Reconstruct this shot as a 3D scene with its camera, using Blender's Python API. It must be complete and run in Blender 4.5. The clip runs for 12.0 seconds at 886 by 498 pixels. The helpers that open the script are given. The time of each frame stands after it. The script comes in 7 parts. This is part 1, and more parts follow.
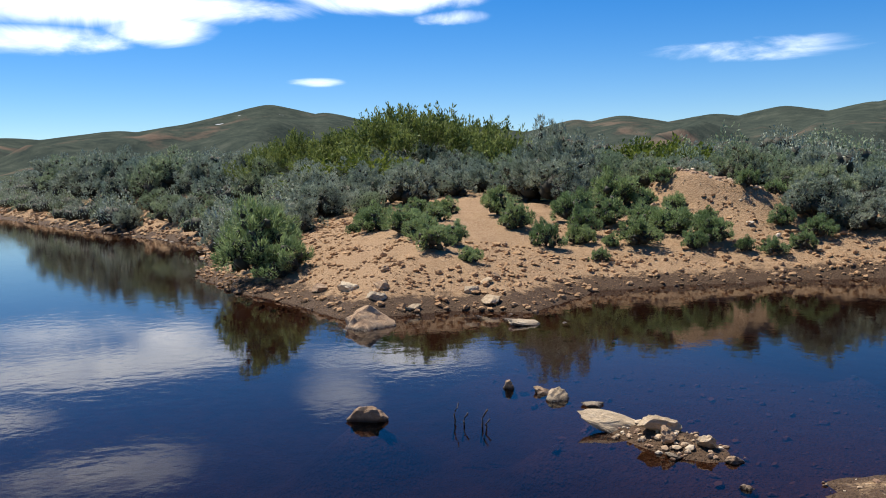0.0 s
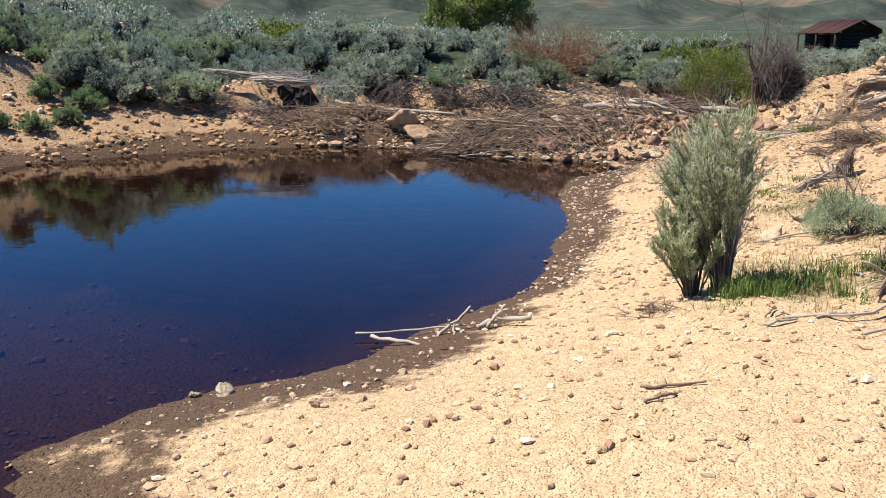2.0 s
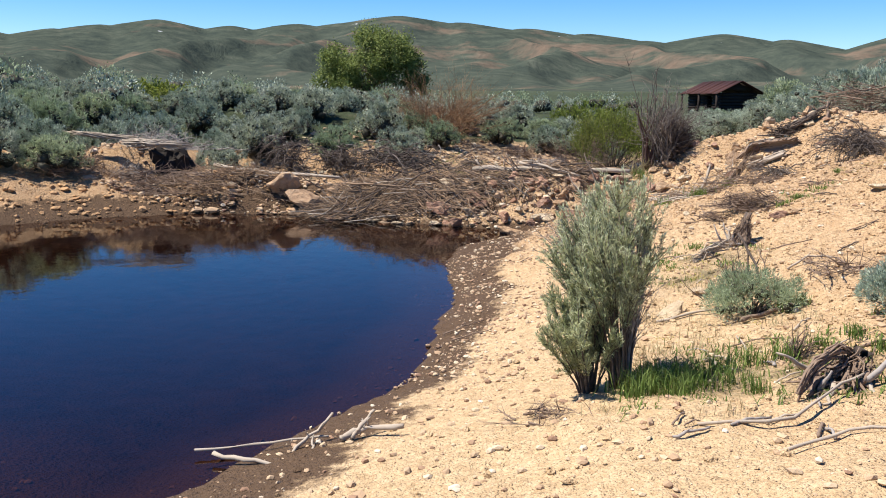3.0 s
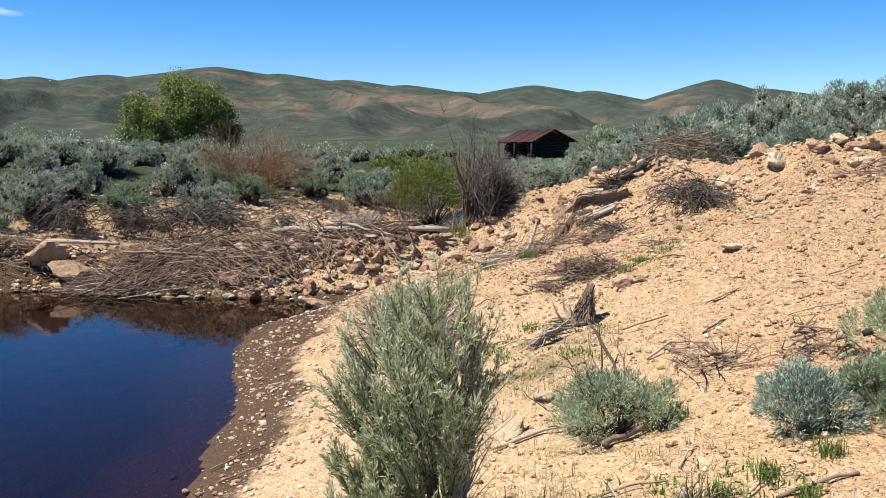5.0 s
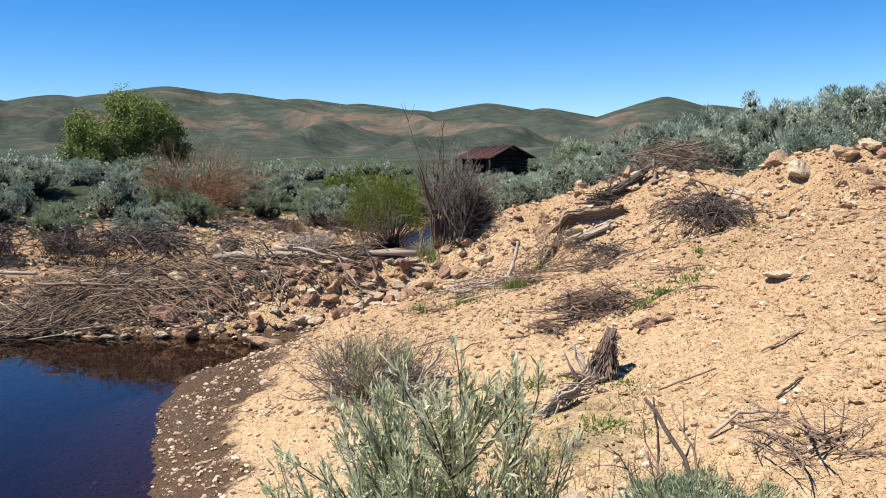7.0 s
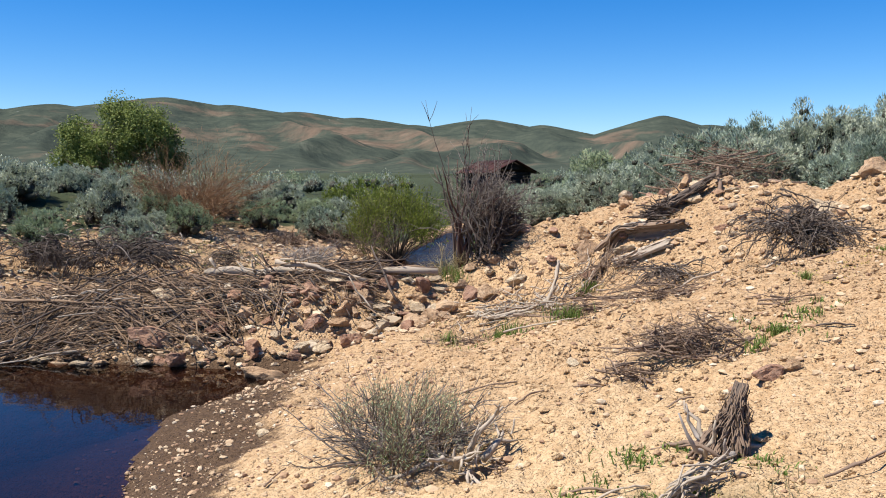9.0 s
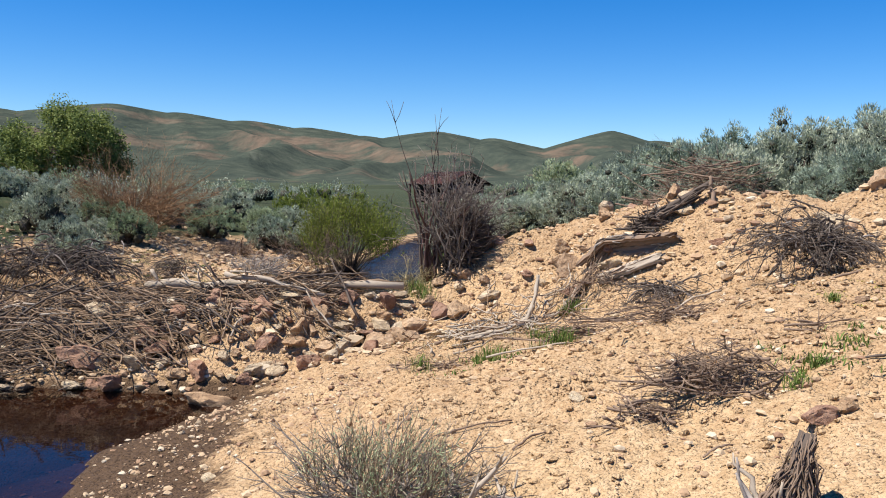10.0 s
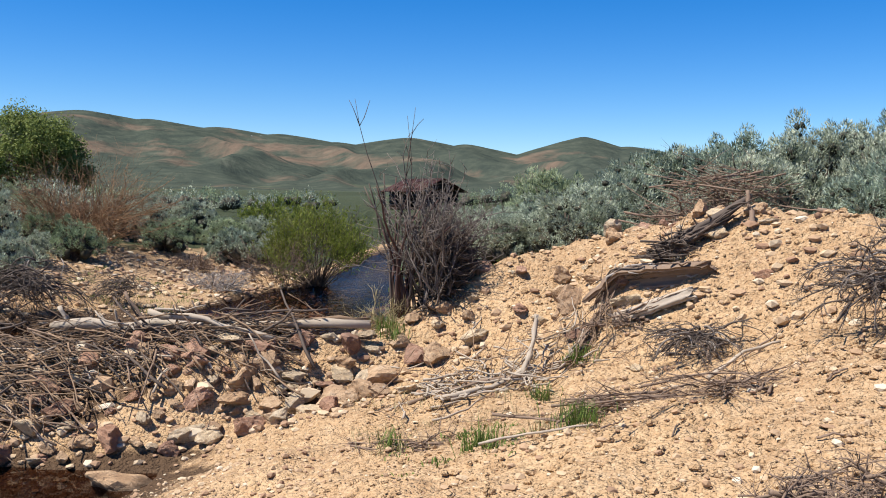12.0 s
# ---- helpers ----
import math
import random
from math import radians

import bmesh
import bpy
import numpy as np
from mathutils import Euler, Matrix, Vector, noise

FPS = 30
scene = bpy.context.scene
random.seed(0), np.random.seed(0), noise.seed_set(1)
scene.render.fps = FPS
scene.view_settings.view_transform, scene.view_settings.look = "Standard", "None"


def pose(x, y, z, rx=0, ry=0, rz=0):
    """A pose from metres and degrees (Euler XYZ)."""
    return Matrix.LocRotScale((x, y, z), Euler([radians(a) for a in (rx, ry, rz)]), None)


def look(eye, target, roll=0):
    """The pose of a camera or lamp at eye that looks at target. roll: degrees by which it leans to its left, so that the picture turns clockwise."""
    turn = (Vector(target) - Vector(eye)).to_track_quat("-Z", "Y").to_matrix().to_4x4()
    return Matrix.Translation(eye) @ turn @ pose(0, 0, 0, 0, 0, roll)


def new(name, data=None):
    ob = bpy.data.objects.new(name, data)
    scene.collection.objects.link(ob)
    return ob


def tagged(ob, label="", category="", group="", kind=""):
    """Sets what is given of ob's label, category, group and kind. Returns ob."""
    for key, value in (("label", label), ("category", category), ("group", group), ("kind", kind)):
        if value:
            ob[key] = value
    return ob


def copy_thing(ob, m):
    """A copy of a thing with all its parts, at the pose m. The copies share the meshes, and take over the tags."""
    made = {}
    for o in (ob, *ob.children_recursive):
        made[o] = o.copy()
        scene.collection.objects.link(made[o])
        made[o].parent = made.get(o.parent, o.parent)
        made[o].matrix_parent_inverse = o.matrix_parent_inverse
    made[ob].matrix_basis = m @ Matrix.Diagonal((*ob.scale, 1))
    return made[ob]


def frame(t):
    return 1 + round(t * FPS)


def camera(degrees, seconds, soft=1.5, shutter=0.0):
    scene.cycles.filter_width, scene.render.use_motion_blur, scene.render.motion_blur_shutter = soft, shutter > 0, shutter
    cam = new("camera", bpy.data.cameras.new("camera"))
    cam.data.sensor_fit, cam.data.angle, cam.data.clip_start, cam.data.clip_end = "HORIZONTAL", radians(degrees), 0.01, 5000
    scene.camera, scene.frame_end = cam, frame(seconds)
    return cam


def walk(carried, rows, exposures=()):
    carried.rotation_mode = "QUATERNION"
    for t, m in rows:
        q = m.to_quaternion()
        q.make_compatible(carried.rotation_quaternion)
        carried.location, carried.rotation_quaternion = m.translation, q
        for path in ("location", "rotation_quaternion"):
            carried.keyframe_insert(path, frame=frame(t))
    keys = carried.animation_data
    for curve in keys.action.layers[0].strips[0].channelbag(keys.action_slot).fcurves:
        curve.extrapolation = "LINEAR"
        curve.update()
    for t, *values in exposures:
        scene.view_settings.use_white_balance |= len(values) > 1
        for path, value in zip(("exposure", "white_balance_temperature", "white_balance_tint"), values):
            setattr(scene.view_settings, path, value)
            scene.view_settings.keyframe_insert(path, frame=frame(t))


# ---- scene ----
cam = camera(50.6, 12.0, soft=1.0)
PATH = [
    (0, (1.407, -2.715, 1.71), (-0.372, -1.815, 1.562), -1.3),
    (0.5, (1.262, -2.453, 1.763), (-0.139, -1.05, 1.499), -0.9),
    (1, (1.078, -2.09, 1.738), (0.015, -0.432, 1.393), 0.0),
    (1.5, (0.943, -1.666, 1.705), (0.091, 0.098, 1.304), 0.7),
    (2, (0.879, -1.234, 1.728), (0.131, 0.569, 1.292), 0.5),
    (2.5, (0.829, -0.876, 1.755), (0.178, 0.969, 1.344), 0.5),
    (3, (0.78, -0.423, 1.742), (0.224, 1.472, 1.429), 0.5),
    (3.5, (0.688, 0.033, 1.713), (0.248, 1.974, 1.514), 0.8),
    (5.5, (0.617, 1.627, 1.771), (0.469, 3.61, 1.562), -0.5),
    (6, (0.545, 2.017, 1.744), (0.43, 4.004, 1.549), -0.6),
    (6.5, (0.48, 2.4, 1.718), (0.374, 4.389, 1.536), -0.7),
    (7, (0.389, 2.703, 1.705), (0.287, 4.693, 1.534), -0.7),
    (9, (0.031, 4.027, 1.619), (-0.062, 6.02, 1.48), 0.2),
    (9.5, (-0.072, 4.415, 1.595), (-0.124, 6.41, 1.467), 0.6),
    (10, (-0.156, 4.777, 1.576), (-0.142, 6.774, 1.463), 1.0),
    (10.5, (-0.221, 5.142, 1.566), (-0.127, 7.138, 1.469), 1.5),
    (11, (-0.193, 5.507, 1.608), (-0.052, 7.5, 1.513), 1.4),
    (11.5, (-0.176, 5.877, 1.641), (-0.044, 7.87, 1.549), 1.2),
    (12, (-0.157, 6.273, 1.667), (-0.087, 8.269, 1.568), 0.8),
]
EXPOSURES = [(0, 0.56), (0.5, 0.75), (1.0, 1.00), (1.5, 1.00), (2.8, 0.95), (3.6, 0.92), (5.5, 0.88), (9, 0.83), (12, 0.81)]
walk(cam, [(t, look(eye, target, roll)) for t, eye, target, roll in PATH], EXPOSURES)

# ---- light: clear noon sky, high sun, thin clouds in the west ----
SUN_AZ, SUN_EL = 109.0, 61.0          # degrees to the left of +y, degrees above the horizon
sun_from = Vector((-math.sin(radians(SUN_AZ)) * math.cos(radians(SUN_EL)), math.cos(radians(SUN_AZ)) * math.cos(radians(SUN_EL)), math.sin(radians(SUN_EL))))
sun = new("sun", bpy.data.lights.new("sun", "SUN"))
sun.data.energy, sun.data.angle, sun.data.color = 5.0, radians(0.53), (1.0, 0.94, 0.85)
sun.matrix_basis = look(sun_from * 60, (0, 0, 0))

world = bpy.data.worlds.new("sky")
scene.world = world
world.use_nodes = True
wn, wl = world.node_tree.nodes, world.node_tree.links
wn.clear()
sky = wn.new("ShaderNodeTexSky")
sky.sky_type, sky.sun_disc = "NISHITA", False
sky.sun_elevation, sky.sun_rotation = radians(SUN_EL), radians(-SUN_AZ)
sky.altitude, sky.air_density, sky.dust_density, sky.ozone_density = 1900, 1.0, 0.25, 4.0
coord = wn.new("ShaderNodeTexCoord")
height = wn.new("ShaderNodeSeparateXYZ")
wl.new(coord.outputs["Generated"], height.inputs[0])


def wmath(op, a, b=0.0):
    node = wn.new("ShaderNodeMath")
    node.operation = op
    for socket, value in zip(node.inputs, (a, b)):
        if isinstance(value, (int, float)):
            socket.default_value = value
        else:
            wl.new(value, socket)
    return node.outputs[0]


bearing = wmath("ARCTAN2", wmath("MULTIPLY", height.outputs["X"], -1.0), height.outputs["Y"])
climb = wmath("ARCSINE", height.outputs["Z"])


def puff(scale, detail, rough, stretch, distort):
    mp, tex = wn.new("ShaderNodeMapping"), wn.new("ShaderNodeTexNoise")
    mp.inputs["Scale"].default_value = stretch
    tex.inputs["Scale"].default_value, tex.inputs["Detail"].default_value, tex.inputs["Roughness"].default_value = scale, detail, rough
    tex.inputs["Distortion"].default_value = distort
    wl.new(coord.outputs["Generated"], mp.inputs["Vector"])
    wl.new(mp.outputs["Vector"], tex.inputs["Vector"])
    return tex.outputs["Fac"]


# fair-weather clouds: bearing to the left of +y, height, half breadth, half depth (degrees), thickness
cover = None
for ba, ce, wb, wc, thick in [(84, 10.2, 10, 1.1, 1.0), (79.5, 9.0, 3.0, 0.9, 0.8), (66, 10.7, 5.5, 0.8, 0.95), (62, 9.6, 2.2, 0.5, 0.7), (70.5, 5.95, 1.6, 0.26, 0.75), (45, 7.0, 6, 0.7, 0.24),
                              (86, 8.2, 4.5, 0.8, 0.8), (84, 16.2, 7, 1.5, 0.5), (70, 12.4, 3.0, 1.6, 0.62), (31, 7.6, 3.2, 0.35, 0.34), (90, 12.8, 5, 0.9, 0.6)]:
    across = wmath("DIVIDE", wmath("SUBTRACT", bearing, radians(ba)), radians(wb))
    upward = wmath("DIVIDE", wmath("SUBTRACT", climb, radians(ce)), radians(wc))
    blob = wmath("SUBTRACT", thick, wmath("ADD", wmath("MULTIPLY", across, across), wmath("MULTIPLY", upward, upward)))
    cover = blob if cover is None else wmath("MAXIMUM", cover, blob)
wisps = wmath("SUBTRACT", puff(7.0, 9, 0.58, (1.0, 1.0, 3.2), 0.9), 0.5)
ragged = wn.new("ShaderNodeMapRange")
ragged.interpolation_type = "SMOOTHSTEP"
ragged.inputs["From Min"].default_value, ragged.inputs["From Max"].default_value = -0.75, 1.75
wl.new(wmath("ADD", wmath("MAXIMUM", cover, -3.0), wmath("MULTIPLY", wisps, 4.0)), ragged.inputs["Value"])
amount = wmath("MULTIPLY", ragged.outputs["Result"], 0.95)
deep = wn.new("ShaderNodeHueSaturation")
deep.inputs["Saturation"].default_value, deep.inputs["Hue"].default_value = 1.42, 0.508
cloud = wn.new("ShaderNodeMixRGB")
cloud.inputs[2].default_value = (16.0, 16.2, 16.6, 1)
bg = wn.new("ShaderNodeBackground")
bg.inputs["Strength"].default_value = 0.086
wout = wn.new("ShaderNodeOutputWorld")
wl.new(amount, cloud.inputs[0])
wl.new(sky.outputs["Color"], deep.inputs["Color"])
wl.new(deep.outputs["Color"], cloud.inputs[1])
wl.new(cloud.outputs["Color"], bg.inputs["Color"])
wl.new(bg.outputs["Background"], wout.inputs["Surface"])


# ---- materials ----
class Mat:
    """A node material with a few shorthands."""

    def __init__(self, name, rough=0.9, spec=0.3):
        self.m = bpy.data.materials.new(name)
        self.m.use_nodes = True
        self.n, self.l = self.m.node_tree.nodes, self.m.node_tree.links
        self.b = self.n["Principled BSDF"]
        self.b.inputs["Roughness"].default_value = rough
        self.b.inputs["Specular IOR Level"].default_value = spec
        self.pos = self.n.new("ShaderNodeNewGeometry").outputs["Position"]

    def link(self, a, b):
        self.l.new(a, b)

    def local(self):
        return self.n.new("ShaderNodeTexCoord").outputs["Object"]

    def noise(self, scale, detail=6, rough=0.6, vector=None, stretch=None, distort=0.0):
        v = vector or self.pos
        if stretch:
            mp = self.n.new("ShaderNodeMapping")
            mp.inputs["Scale"].default_value = stretch
            self.link(v, mp.inputs["Vector"])
            v = mp.outputs["Vector"]
        t = self.n.new("ShaderNodeTexNoise")
        t.inputs["Scale"].default_value, t.inputs["Detail"].default_value, t.inputs["Roughness"].default_value = scale, detail, rough
        t.inputs["Distortion"].default_value = distort
        self.link(v, t.inputs["Vector"])
        return t.outputs["Fac"]

    def cells(self, scale, vector=None, out="Distance"):
        t = self.n.new("ShaderNodeTexVoronoi")
        t.inputs["Scale"].default_value = scale
        self.link(vector or self.pos, t.inputs["Vector"])
        return t.outputs[out]

    def ramp(self, fac, *stops):
        r = self.n.new("ShaderNodeValToRGB")
        e = r.color_ramp.elements
        while len(e) < len(stops):
            e.new(0.5)
        for el, (p, c) in zip(e, stops):
            el.position, el.color = p, (*c, 1) if len(c) == 3 else c
        self.link(fac, r.inputs["Fac"])
        return r.outputs["Color"]

    def span(self, value, a, b, lo=0.0, hi=1.0):
        r = self.n.new("ShaderNodeMapRange")
        for k, x in zip(("From Min", "From Max", "To Min", "To Max"), (a, b, lo, hi)):
            r.inputs[k].default_value = x
        self.link(value, r.inputs["Value"])
        return r.outputs["Result"]

    def math(self, op, a, b):
        t = self.n.new("ShaderNodeMath")
        t.operation = op
        for s, x in zip(t.inputs, (a, b)):
            if isinstance(x, (int, float)):
                s.default_value = x
            else:
                self.link(x, s)
        return t.outputs[0]

    def mix(self, fac, a, b, mode="MIX"):
        t = self.n.new("ShaderNodeMixRGB")
        t.blend_type = mode
        for s, x in zip(t.inputs, (fac, a, b)):
            if isinstance(x, (int, float)):
                s.default_value = x
            elif isinstance(x, tuple):
                s.default_value = (*x, 1)
            else:
                self.link(x, s)
        return t.outputs[0]

    def bump(self, height, strength=0.5, distance=0.02, after=None):
        t = self.n.new("ShaderNodeBump")
        t.inputs["Strength"].default_value, t.inputs["Distance"].default_value = strength, distance
        self.link(height, t.inputs["Height"])
        if after:
            self.link(after, t.inputs["Normal"])
        return t.outputs["Normal"]

    def attr(self, name):
        t = self.n.new("ShaderNodeAttribute")
        t.attribute_name = name
        return t.outputs["Fac"]

    def island(self):
        return self.n.new("ShaderNodeNewGeometry").outputs["Random Per Island"]

    def each(self):
        return self.n.new("ShaderNodeObjectInfo").outputs["Random"]

    def done(self, colour, normal=None, rough=None):
        self.link(colour, self.b.inputs["Base Color"])
        if normal:
            self.link(normal, self.b.inputs["Normal"])
        if rough:
            self.link(rough, self.b.inputs["Roughness"])
        return self.m


def soil_material():
    s = Mat("dry_soil", 0.95, 0.15)
    sep = s.n.new("ShaderNodeSeparateXYZ")
    s.link(s.pos, sep.inputs[0])
    z = s.math("ADD", sep.outputs["Z"], s.attr("drop"))
    big, mid, fine = s.noise(0.55, 4), s.noise(4.0, 6, 0.65), s.noise(38.0, 5, 0.7)
    dry = s.ramp(mid, (0.25, (0.335, 0.204, 0.102)), (0.5, (0.445, 0.288, 0.148)), (0.75, (0.52, 0.362, 0.206)))
    red = s.ramp(fine, (0.3, (0.198, 0.115, 0.058)), (0.7, (0.305, 0.186, 0.098)))
    pale = s.ramp(fine, (0.3, (0.425, 0.302, 0.162)), (0.7, (0.528, 0.402, 0.228)))
    col = s.mix(s.math("MULTIPLY", s.span(big, 0.45, 0.65), 0.35), dry, red)
    col = s.mix(s.math("MULTIPLY", s.attr("silt"), 0.8), col, pale)
    col = s.mix(s.math("MULTIPLY", s.attr("reddish"), 0.75), col, red)
    grain = s.cells(26.0, out="Color")
    col = s.mix(s.span(s.attr("reddish"), 0, 1, 0.34, 0.22), col, s.ramp(grain, (0.0, (0.150, 0.088, 0.048)), (0.4, (0.405, 0.268, 0.150)), (1.0, (0.60, 0.460, 0.305))), "MIX")
    crumb = s.cells(74.0, out="Color")
    col = s.mix(0.24, col, s.ramp(crumb, (0.0, (0.120, 0.068, 0.036)), (0.3, (0.39, 0.245, 0.135)), (1.0, (0.64, 0.49, 0.32))), "MIX")
    # grass cover of the flat beyond the banks
    grass = s.ramp(s.noise(1.3, 7, 0.7), (0.3, (0.026, 0.036, 0.017)), (0.55, (0.046, 0.057, 0.027)), (0.8, (0.112, 0.098, 0.056)))
    fade = s.span(s.math("ADD", s.attr("veg"), s.math("MULTIPLY", s.noise(2.2, 5, 0.7), 0.8)), 0.72, 0.98)
    col = s.mix(fade, col, grass)
    # wet mud at the waterline, and below it the bed, coloured darker with depth
    level = s.math("ADD", z, s.math("MULTIPLY", s.math("SUBTRACT", s.noise(2.2, 9, 0.75), 0.5), 0.42))
    # damp also carries the shade painted between the dam's sticks
    level = s.math("SUBTRACT", level, s.math("MULTIPLY", s.attr("damp"), 0.15))
    wet = s.span(level, 0.055, 0.10, 1.0, 0.0)
    mud = s.ramp(fine, (0.3, (0.064, 0.038, 0.021)), (0.7, (0.112, 0.069, 0.039)))
    col = s.mix(wet, col, mud)
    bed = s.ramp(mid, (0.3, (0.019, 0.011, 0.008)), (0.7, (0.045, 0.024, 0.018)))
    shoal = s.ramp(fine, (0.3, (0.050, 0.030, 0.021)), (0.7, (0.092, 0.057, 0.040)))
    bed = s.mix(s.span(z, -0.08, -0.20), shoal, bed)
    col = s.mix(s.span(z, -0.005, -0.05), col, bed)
    h = s.math("ADD", s.math("MULTIPLY", mid, 1.0), s.math("MULTIPLY", fine, 0.5))
    clods = s.span(s.cells(34.0), 0.0, 0.6, 1.0, 0.0)
    lumps = s.noise(14.0, 3, 0.55)
    n1 = s.bump(h, 0.6, 0.045)
    n2 = s.bump(lumps, 0.5, 0.05, n1)
    n3 = s.bump(s.math("MULTIPLY", s.math("MULTIPLY", clods, s.noise(9.0, 2)), s.span(s.attr("silt"), 0, 1, 1.0, 0.25)), 1.0, 0.03, n2)
    n3 = s.bump(s.span(s.cells(85.0), 0.0, 0.6, 1.0, 0.0), 0.7, 0.010, n3)
    return s.done(col, n3, s.span(wet, 0, 1, 0.95, 0.80))


def leaf_material(name, dark, mid, pale, scale=1.0, glow=0.25, tip=None):
    s = Mat(name, 0.7, 0.25)
    c = s.ramp(s.island(), (0.0, dark), (0.5, mid), (1.0, pale))
    c = s.mix(0.45, c, s.ramp(s.noise(3.2 * scale, 3), (0.38, dark), (0.64, pale)), "MIX")
    tone = s.ramp(s.each(), (0.0, (0.78, 0.84, 0.80)), (1.0, (1.12, 1.06, 0.98)))
    c = s.mix(1.0, c, tone, "MULTIPLY")
    # by height: upper leaves paler, shade painted into the lower ones
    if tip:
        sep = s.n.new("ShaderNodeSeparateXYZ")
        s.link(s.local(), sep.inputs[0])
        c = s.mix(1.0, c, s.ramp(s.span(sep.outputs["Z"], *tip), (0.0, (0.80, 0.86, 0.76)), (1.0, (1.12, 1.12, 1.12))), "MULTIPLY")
    thin = s.n.new("ShaderNodeBsdfTranslucent")
    s.link(c, thin.inputs["Color"])
    both = s.n.new("ShaderNodeMixShader")
    both.inputs[0].default_value = glow
    s.link(c, s.b.inputs["Base Color"])
    s.link(s.b.outputs[0], both.inputs[1])
    s.link(thin.outputs[0], both.inputs[2])
    s.link(both.outputs[0], s.n["Material Output"].inputs["Surface"])
    return s.m


def wood_material(name, dark, pale, streak=30.0):
    s = Mat(name, 0.85, 0.2)
    v = s.local()
    g = s.noise(streak, 6, 0.7, v)
    c = s.mix(s.math("MULTIPLY", s.island(), 0.75), s.ramp(g, (0.3, dark), (0.7, pale)), s.ramp(g, (0.3, pale), (0.75, dark)))
    return s.done(c, s.bump(g, 0.5, 0.006))


def stone_material(name, a, b, c):
    s = Mat(name, 0.88, 0.25)
    v = s.local()
    n = s.noise(2.2, 7, 0.65, v)
    col = s.ramp(n, (0.28, a), (0.5, b), (0.74, c))
    tone = s.ramp(s.each(), (0.0, (0.74, 0.68, 0.64)), (0.3, (1.05, 1.0, 0.94)), (0.6, (0.98, 0.88, 0.77)), (1.0, (1.22, 1.18, 1.12)))
    col = s.mix(1.0, col, tone, "MULTIPLY")
    col = s.mix(s.math("MULTIPLY", s.span(s.noise(9, 4, 0.7, v), 0.55, 0.75), 0.5), col, (0.120, 0.083, 0.056))
    sep = s.n.new("ShaderNodeSeparateXYZ")
    s.link(s.pos, sep.inputs[0])
    wet = s.math("MULTIPLY", s.span(sep.outputs["Z"], 0.035, 0.01), s.span(sep.outputs["Y"], 13.9, 13.6))
    col = s.mix(s.math("MULTIPLY", wet, 0.8), col, (0.026, 0.017, 0.012))
    fine = s.noise(14, 8, 0.7, v)
    return s.done(col, s.bump(fine, 0.5, 0.05, s.bump(n, 0.6, 0.12)), s.span(wet, 0, 1, 0.88, 0.35))


def pebble_material():
    s = Mat("pebbles", 0.9, 0.2)
    c = s.ramp(s.island(), (0.0, (0.235, 0.140, 0.090)), (0.2, (0.335, 0.220, 0.135)), (0.6, (0.415, 0.295, 0.185)), (0.85, (0.480, 0.370, 0.245)), (1.0, (0.56, 0.48, 0.365)))
    sep = s.n.new("ShaderNodeSeparateXYZ")
    s.link(s.pos, sep.inputs[0])
    c = s.mix(s.math("MULTIPLY", s.span(sep.outputs["Z"], 0.02, 0.0), s.span(sep.outputs["Y"], 13.9, 13.6, 0, 0.85)), c, (0.090, 0.055, 0.038))
    return s.done(c, s.bump(s.noise(90, 4), 0.4, 0.006))


def water_material(name="pond_water", waves=0.10, depth=0.03, ior=1.185, sheen=(1.0, 1.0, 1.0)):
    m = bpy.data.materials.new(name)
    m.use_nodes = True
    n, l = m.node_tree.nodes, m.node_tree.links
    n.clear()
    out, mixer = n.new("ShaderNodeOutputMaterial"), n.new("ShaderNodeMixShader")
    body, shine, fres = n.new("ShaderNodeBsdfTransparent"), n.new("ShaderNodeBsdfGlossy"), n.new("ShaderNodeFresnel")
    body.inputs["Color"].default_value = (0.50, 0.37, 0.29, 1)
    shine.inputs["Color"].default_value = (*sheen, 1)
    shine.inputs["Roughness"].default_value = 0.03
    fres.inputs["IOR"].default_value = ior
    geo = n.new("ShaderNodeNewGeometry")
    ripple, swell = n.new("ShaderNodeTexNoise"), n.new("ShaderNodeTexNoise")
    ripple.inputs["Scale"].default_value, ripple.inputs["Detail"].default_value = 5.0, 4
    swell.inputs["Scale"].default_value, swell.inputs["Detail"].default_value = 0.8, 3
    total = n.new("ShaderNodeMath")
    total.operation = "MULTIPLY"
    bump = n.new("ShaderNodeBump")
    bump.inputs["Strength"].default_value, bump.inputs["Distance"].default_value = waves, depth
    for t in (ripple, swell):
        l.new(geo.outputs["Position"], t.inputs["Vector"])
    l.new(ripple.outputs["Fac"], total.inputs[0])
    l.new(swell.outputs["Fac"], total.inputs[1])
    l.new(total.outputs[0], bump.inputs["Height"])
    l.new(bump.outputs[0], shine.inputs["Normal"])
    l.new(bump.outputs[0], fres.inputs["Normal"])
    l.new(fres.outputs[0], mixer.inputs[0])
    l.new(body.outputs[0], mixer.inputs[1])
    l.new(shine.outputs[0], mixer.inputs[2])
    l.new(mixer.outputs[0], out.inputs["Surface"])
    return m


